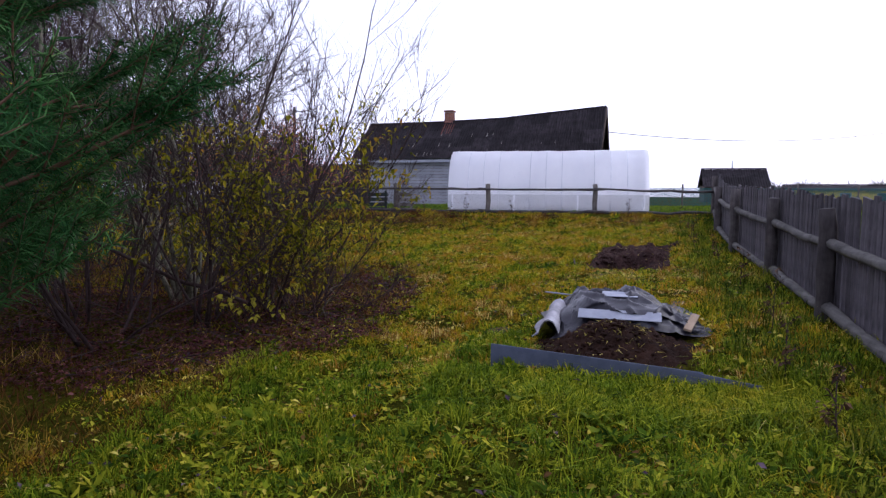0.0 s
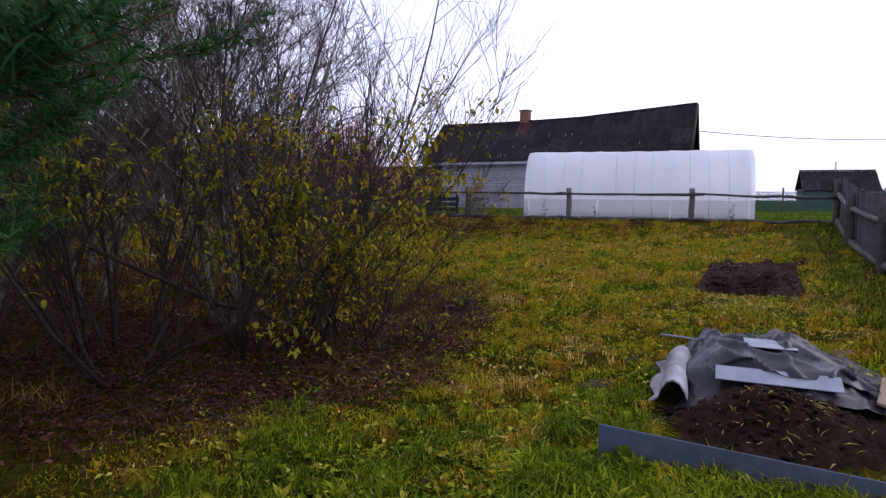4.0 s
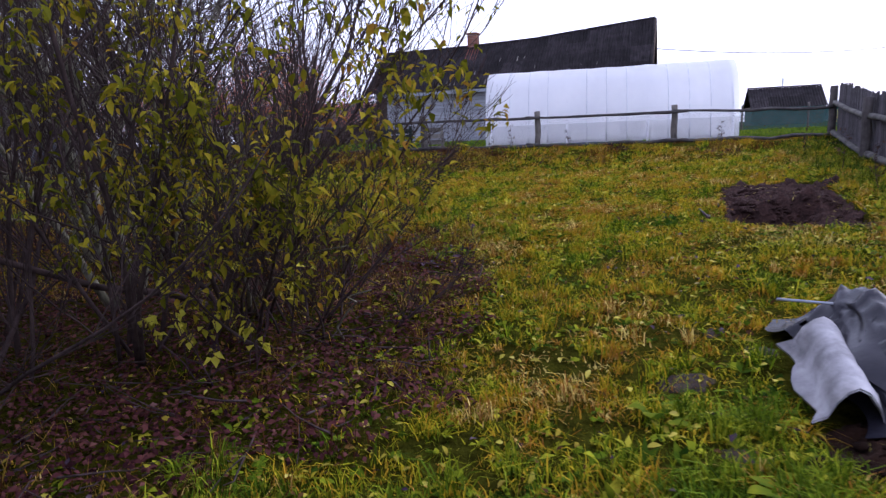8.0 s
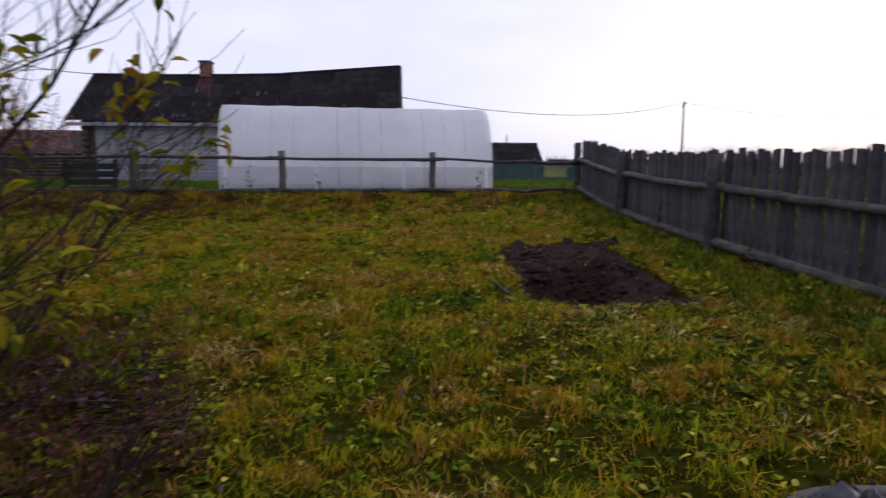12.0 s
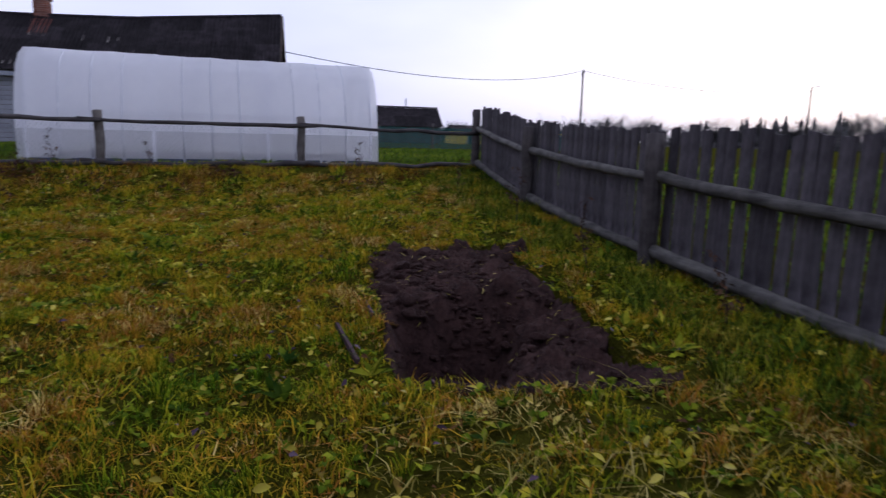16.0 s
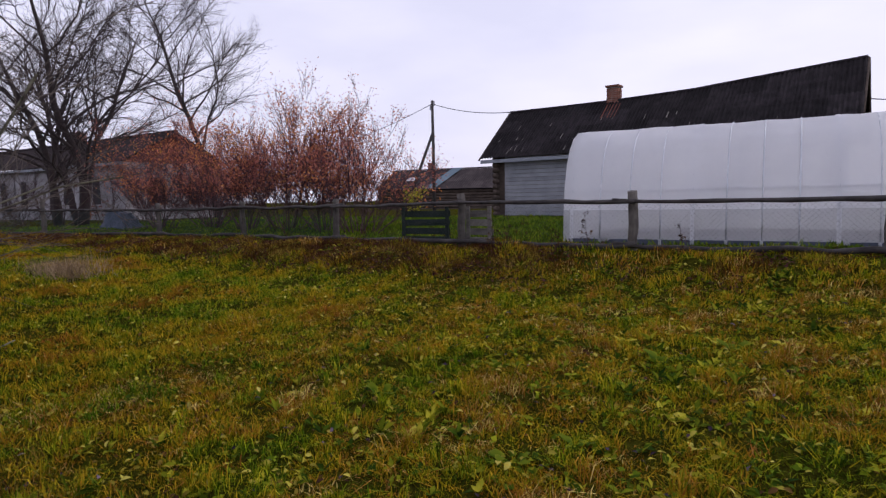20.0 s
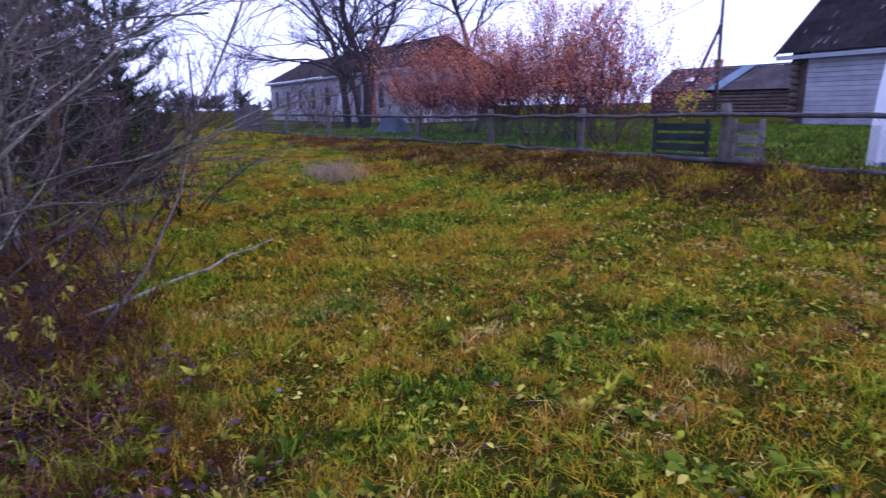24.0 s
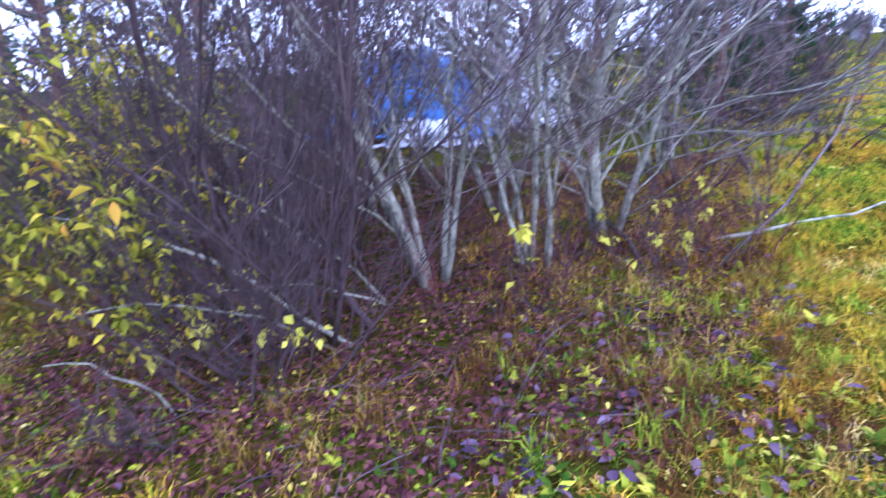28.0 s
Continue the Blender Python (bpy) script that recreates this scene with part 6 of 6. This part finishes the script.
meadow("far_grass", 40000, 7.5, 20, -2, 18.6, 0.05, 0.14, 0.04, M_TURFGREEN, "grass beyond the plank fence", 7, right_of_fence, 0.5, 1, False)
meadow("dry_grass", 5000, -2.6, 1.8, 8.4, 10.6, 0.08, 0.26, 0.006, M_DRYGRASS, "long brown dry grass at the edge of the saplings", 17, None, 0.8, 2, False)
meadow("dry_grass", 5000, -5.0, 2.6, 4.0, 11, 0.05, 0.2, 0.005, M_DRYGRASS, "matted brown dry grass under the shrubs", 8, lambda x, y: under_shrubs(x, y) > 0.15, 1.3, 2, False)
meadow("grass_tuft", 11000, -9.2, -5.8, 14.2, 16.0, 0.18, 0.48, 0.006, M_PALEGRASS, "pale bleached tuft of tall dry grass", 9, lambda x, y: GR.random(len(x)) < np.exp(-1.6 * ((x + 7.45) / 0.8) ** 2 - 1.6 * ((y - 15.1) / 0.4) ** 2), 1.0)
meadow("matted_grass", 110000, -5.5, 4.6, 9.6, 15.5, 0.02, 0.07, 0.0075, M_GOLDGRASS, "short matted golden grass", 13, walked, 1.5, 1, clump=0.85, tight=0.05, per=40)
meadow("edging_grass", 15000, 3.3, 6.0, 3.5, 4.38, 0.06, 0.18, 0.011, M_GREENGRASS, "lush green grass before the slate edging", 12, None, 1.2)
meadow("straw_grass", 450, 4.2, 6.2, 8.5, 9.6, 0.05, 0.15, 0.006, M_STRAW, "flattened straw-coloured grass before the dug bed", 10, None, 2.2)
meadow("straw_grass", 1200, 4.6, 5.7, 3.0, 4.2, 0.06, 0.16, 0.006, M_STRAW, "flattened straw-coloured grass before the edging", 11, lambda x, y: lumpy(x, y, 1.5) > 0.62, 1.8)


def tussocks(name, n, per, x0, x1, y0, y1, h0, h1, w, mat, label, seed, keep, lean=0.9, bare=True):
    """Tufts of longer arching blades, each tuft with its own height."""
    r = np.random.default_rng(seed)
    cx, cy = scatter(n, x0, x1, y0, y1, r)
    ok = (in_quad(cx, cy, PIT) < -0.05) & ~heap_zone(cx, cy) & keep(cx, cy) & ((r.random(n) > under_shrubs(cx, cy)) | (not bare))
    cx, cy = cx[ok], cy[ok]
    hh = r.uniform(h0, h1, len(cx))
    wide = r.uniform(0.02, 0.06, len(cx))
    x, y = (np.repeat(c, per) + r.normal(0, 1, len(c) * per) * np.repeat(wide, per) for c in (cx, cy))
    ob = blades(name, x, y, np.repeat(hh, per) * r.uniform(0.5, 1.15, len(x)), w * r.uniform(0.6, 1.3, len(x)), mat, seed, lean, 2)
    return tagged(ob, label, "grass", kind="stuff")


tussocks("grass_tussocks", 1500, 42, 0.5, 7.6, 4.5, 16.8, 0.07, 0.17, 0.0065, M_LAWNGRASS, "tufts of longer yellowing grass in the meadow", 51, walked)
tussocks("grass_tussocks", 500, 42, 1.2, 6.6, 0.5, 5.2, 0.10, 0.20, 0.008, M_GREENGRASS, "tufts of longer fresh green grass", 52, walked)
tussocks("heap_grass", 46, 44, 3.45, 4.12, 4.6, 5.75, 0.10, 0.2, 0.009, M_GREENGRASS, "lush green tufts beside the compost heap", 58, lambda x, y: x < 4.2)
tussocks("grass_tussocks", 700, 34, -8.0, 1.0, 10.2, 16.8, 0.07, 0.15, 0.008, M_FARGREEN, "tufts of longer grass on the far slope", 53, lambda x, y: x > -30)
tussocks("grass_tussocks", 330, 46, 5.2, 8.1, 2.0, 17.6, 0.12, 0.26, 0.008, M_DARKGRASS, "long dark green grass tufts along the plank fence", 54, lambda x, y: (~right_of_fence(x, y)) & (x > np.interp(y, [4, 18], [5.5, 6.9])))


tussocks("thicket_grass", 60, 22, -2.6, 2.2, 8.5, 10.9, 0.14, 0.34, 0.006, M_DRYGRASS, "long brown dry grass at the edge of the saplings", 55, lambda x, y: y > 8.4 + 0.25 * np.abs(x), 1.1, False)
tussocks("thicket_grass", 55, 22, -2.0, 2.3, 8.7, 10.8, 0.12, 0.26, 0.009, M_GREENGRASS, "green grass tufts at the edge of the saplings", 56, lambda x, y: y > 8.4 + 0.25 * np.abs(x), 0.9, False)
tussocks("thicket_grass", 50, 26, 0.6, 2.6, 5.2, 8.6, 0.10, 0.24, 0.006, M_DRYGRASS, "brown dry grass tufts at the foot of the shrubs", 57, lambda x, y: under_shrubs(x, y) > 0.2, 1.1, False)


def fallen(name, n, x0, x1, y0, y1, size, mat, label, seed, keep=None, simple=False, fine=False):
    r = np.random.default_rng(seed)
    x, y = scatter(n, x0, x1, y0, y1, r)
    ok = ~heap_zone(x, y)
    if keep is not None:
        ok &= keep(x, y)
    x, y = x[ok], y[ok]
    z = rough_land(x, y) + r.uniform(0.01, 0.07, len(x))
    me = leaf_mesh(name, np.stack([x, y, z], -1), size, 0.55, 0.0, r, 0.12, up=0.0, simple=simple, fine=fine)
    tagged(part(name, me, mat), label, "leaves", kind="stuff")


fallen("fallen_leaves", 8500, -3.5, 7.0, 0.5, 17.6, 0.046, M_FALLEN, "scattered fallen yellow and grey leaves", 1, walked, fine=True)
fallen("fallen_leaves", 2500, -14, -2, 11, 18.3, 0.06, M_FALLEN, "scattered fallen yellow and grey leaves", 2)
fallen("fallen_leaves", 2000, -3.0, 6.8, 1.0, 17.4, 0.056, M_PALELEAF, "pale yellow fallen leaves lying on the grass", 7, lambda x, y: walked(x, y) & (in_quad(x, y, PIT) < 0) & (under_shrubs(x, y) < 0.5), fine=True)
fallen("fallen_leaves", 700, -9.0, -1.5, 10.5, 17.8, 0.06, M_PALELEAF, "pale yellow fallen leaves lying on the grass", 8)
fallen("fallen_leaves", 420, -1.6, 1.8, 8.6, 10.6, 0.085, M_VIOLETLEAF, "large dark violet wet fallen leaves", 9, fine=True)
fallen("bank_litter", 16000, -16, 6.5, 16.7, 18.5, 0.055, M_LITTER, "brown leaf litter on the bank under the pole fence", 10, lambda x, y: lumpy(x, y, 1.1) > np.where(x < 1.0, 0.25, 0.62), True)
fallen("fallen_leaves", 800, 0.0, 6.5, 0.5, 17.0, 0.05, M_VIOLETLEAF, "dark violet wet fallen leaves", 6, walked)
meadow("undergrowth_grass", 30000, -9, 2.2, -2.0, 5.0, 0.05, 0.2, 0.012, M_DRYGRASS, "brown dry grass under the dark brush", 16, lambda x, y: x < 0.6 + 0.25 * y, 1.0, 1, False)
fallen("leaf_litter", 75000, -6.5, 2.9, 3.4, 12.5, 0.05, M_LITTER, "brown and purple leaf litter under the shrubs", 3, lambda x, y: under_shrubs(x, y) > 0.12 + 0.5 * np.random.default_rng(5).random(len(x)), True)


def straw_bits():
    """Short pale straws lying in the loose compost and the dug soil."""
    r = np.random.default_rng(31)
    pts = []
    for _ in range(150):
        x, y = 4.68 + r.normal(0, 0.28), 5.08 + r.normal(0, 0.18)
        pts.append((x, y, float(land(x, y)) - 0.03 + 0.29 * math.exp(-((x - 4.68) / 0.5) ** 2 - ((y - 5.2) / 0.36) ** 2)))
    for _ in range(120):
        x, y = r.uniform(4.9, 6.0), r.uniform(10.2, 12.6)
        if float(in_quad(x, y, PIT)) > 0.03:
            pts.append((x, y, bed_top(x, y) + 0.03))
    me = leaf_mesh("straw_bits", np.array(pts), 0.075, 0.10, 0, r, 0.05, up=0.05, simple=True)
    tagged(part("straw_bits", me, M_STRAW), "short straws and roots scattered in the loose soil", "straw", kind="stuff")


straw_bits()


def weed_stalk(x, y, h, seed, label="dry brown weed stalk standing by the fence"):
    """A dead stalk with side shoots and crumpled seed heads."""
    rng, r = random.Random(seed), np.random.default_rng(seed)
    g = thing("weed_stalk", (x, y, z_at(x, y)), label=label, category="weed")
    tb, tips = Tubes(), []
    line = bent((0, 0, -0.02), (rng.uniform(-0.2, 0.2), rng.uniform(-0.2, 0.2), 1), h, 7, 0.08, 0.05, rng)
    tb.add(line, 0.005, 0.002, 5, 0.05)
    for k in range(7):
        p = line[2 + k % 5]
        s = bent(p, (rng.uniform(-1, 1), rng.uniform(-1, 1), rng.uniform(0.3, 1)), h * rng.uniform(0.12, 0.3), 4, 0.15, 0.05, rng)
        tb.add(s, 0.003, 0.0015, 4, cap=False)
        tips += [tuple(s[-1]), tuple(s[-2])]
    part("stalk", tb.mesh("stalk"), M_TWIG, g)
    pts = np.repeat(np.array(tips), 4, 0) + r.normal(0, 0.012, (len(tips) * 4, 3))
    part("dry_leaves", leaf_mesh("dry_leaves", pts, 0.045, 0.5, 0.4, r), M_DRYLEAF, g, "crumpled brown dry leaves")


def weeds(name, n, x0, x1, y0, y1, size, per, mat, label, seed, keep=None, up=0.35, narrow=0.45):
    r = np.random.default_rng(seed)
    x, y = scatter(n, x0, x1, y0, y1, r)
    ok = (in_quad(x, y, PIT) < 0) & ~heap_zone(x, y)
    if keep is not None:
        ok &= keep(x, y)
    x, y = x[ok], y[ok]
    p = np.stack([x, y, rough_land(x, y) + 0.015], -1)
    p = np.repeat(p, per, 0)
    me = leaf_mesh(name, p, size, narrow, 0, r, 0.1, up=up, simple=size < 0.05)
    tagged(part(name, me, mat), label, "weeds", kind="stuff")


weeds("weed_rosettes", 2600, 0.5, 8.0, 0.2, 17.6, 0.07, 5, M_WEED, "low broad-leaved weeds among the grass", 1, lambda x, y: walked(x, y) & (lumpy(x + 3, y, 0.8) > 0.45))
weeds("weed_rosettes", 700, -5, 4, 11, 18, 0.08, 5, M_WEED, "low broad-leaved weeds among the grass", 2)
weeds("weed_clumps", 420, 0.0, 7.4, 9.0, 17.4, 0.115, 8, M_WEED, "clumps of upright broad-leaved weeds", 4, lambda x, y: walked(x, y) & (lumpy(x + 1.5, y + 0.7, 0.9) > 0.66), 0.75, 0.36)
weeds("weed_clumps", 260, 1.4, 6.4, 0.4, 5.2, 0.11, 8, M_WEED, "clumps of upright broad-leaved weeds", 5, lambda x, y: walked(x, y) & (lumpy(x + 1.5, y + 0.7, 0.9) > 0.5), 0.7, 0.36)
weeds("weed_clumps", 90, -1.6, 2.2, 8.7, 10.6, 0.10, 7, M_WEED, "green weeds at the edge of the saplings", 6, None, 0.6, 0.4)
weeds("clover_patches", 3000, 1.2, 6.6, -0.6, 5.0, 0.05, 5, M_WEED, "small round-leaved clover patches", 7, walked, 0.2, 0.8)
weeds("clover_patches", 3500, 1.0, 7.5, 0.5, 17.0, 0.045, 5, M_GREENGRASS, "small round-leaved clover patches", 3, walked, 0.15, 0.8)


def broad_plant(x, y, n, size, label, seed, mat=None):
    """A rosette of large leaves, each a part of its own."""
    r = random.Random(seed)
    g = thing("burdock_plant", (x, y, z_at(x, y)), r.uniform(0, 360), label=label, category="plant")
    for k in range(n):
        s = size * r.uniform(0.35, 0.75)
        verts, faces, rows = [], [], 6
        for i in range(rows + 1):
            u = i / rows
            w = s * 0.34 * math.sin(math.pi * min(1, 0.08 + u * 0.92)) ** 0.7
            bend = s * (0.55 * u - 0.55 * u * u) * 1.4
            for j in (-1, 0, 1):
                verts.append((0.06 + s * u, j * w + 0.01 * math.sin(9 * u + k), bend + abs(j) * 0.05 * s * math.sin(u * 7 + k) + 0.02))
        for i in range(rows):
            for j in (0, 1):
                a = i * 3 + j
                faces.append((a, a + 1, a + 4, a + 3))
        part("leaf", mesh_from("leaf", verts, faces, True), mat or M_WEED, g, m=pose(0, 0, 0, r.uniform(-12, 12), r.uniform(-30, 5), 360 * k / n + r.uniform(-25, 25)))
    return g


BL = "low plant with broad green leaves in the grass"
for i, (x, y, n, s) in enumerate(((2.55, 11.95, 7, 0.17), (2.85, 12.25, 5, 0.14), (2.8, 15.8, 8, 0.24), (3.5, 14.5, 6, 0.2), (1.8, 13.45, 7, 0.2), (2.5, 15.3, 6, 0.18), (4.0, 3.75, 6, 0.2), (4.5, 3.4, 7, 0.2), (3.75, 4.85, 6, 0.2), (5.1, 3.5, 6, 0.18), (3.4, 3.2, 6, 0.16), (2.2, 3.4, 5, 0.15), (3.0, 13.9, 6, 0.2), (5.4, 14.6, 6, 0.2), (6.3, 8.4, 7, 0.2), (6.2, 7.2, 6, 0.2), (3.4, 5.6, 6, 0.18), (1.2, 12.6, 6, 0.16), (0.2, 13.6, 6, 0.16))):
    broad_plant(x, y, n, s, BL, 200 + i)
for i, (x, y) in enumerate(((3.1, 14.9), (3.35, 14.75), (3.9, 14.6), (-0.4, 14.9), (2.6, 14.4))):
    broad_plant(x, y, 5, 0.13, "small plant with pale yellowing leaves in the grass", 240 + i, M_BRIGHTLEAF)
flat_sheet((4.88, 10.35, bed_top(4.88, 10.35) + 0.05), 0.22, 0.12, 35, M_SLATE, "plastic_scrap", "dark blue-grey scrap lying in the dug hollow", 14, 8, 0.006)


def twig_litter():
    """Short dead twigs lying in the thicket."""
    r, tb = random.Random(14), Tubes()
    for _ in range(900):
        x, y = r.uniform(-4.5, 2.2), r.uniform(4.2, 10.2)
        if float(under_shrubs(x, y)) < 0.4:
            continue
        a, l = r.uniform(0, 6.28), r.uniform(0.12, 0.6)
        z = z_at(x, y) + r.uniform(0.01, 0.06)
        tb.add(bent((x, y, z), (math.cos(a), math.sin(a), r.uniform(-0.05, 0.25)), l, 4, 0.2, 0, r), r.uniform(0.003, 0.009), 0.002, 4, cap=False)
    tagged(part("twig_litter", tb.mesh("twig_litter"), M_SILVERBARK), "dead grey twigs lying among the leaf litter", "twigs", kind="stuff")


twig_litter()


# ---- dead stalks along the fences ----
for i, (x, y, h) in enumerate(((1.25, 17.95, 0.55), (0.75, 17.9, 0.3), (-0.1, 18.0, 0.45), (-0.25, 17.85, 0.5), (2.6, 17.9, 0.4), (5.9, 17.6, 0.5), (6.9, 15.4, 0.5), (6.75, 13.2, 0.6), (6.5, 11.3, 0.55), (6.6, 9.9, 0.45), (6.35, 7.7, 0.5), (6.1, 5.6, 0.5), (5.85, 4.4, 0.45), (5.7, 3.1, 0.4), (-3.0, 18.2, 0.4), (-5.2, 18.4, 0.45))):
    weed_stalk(x, y, h, 300 + i)
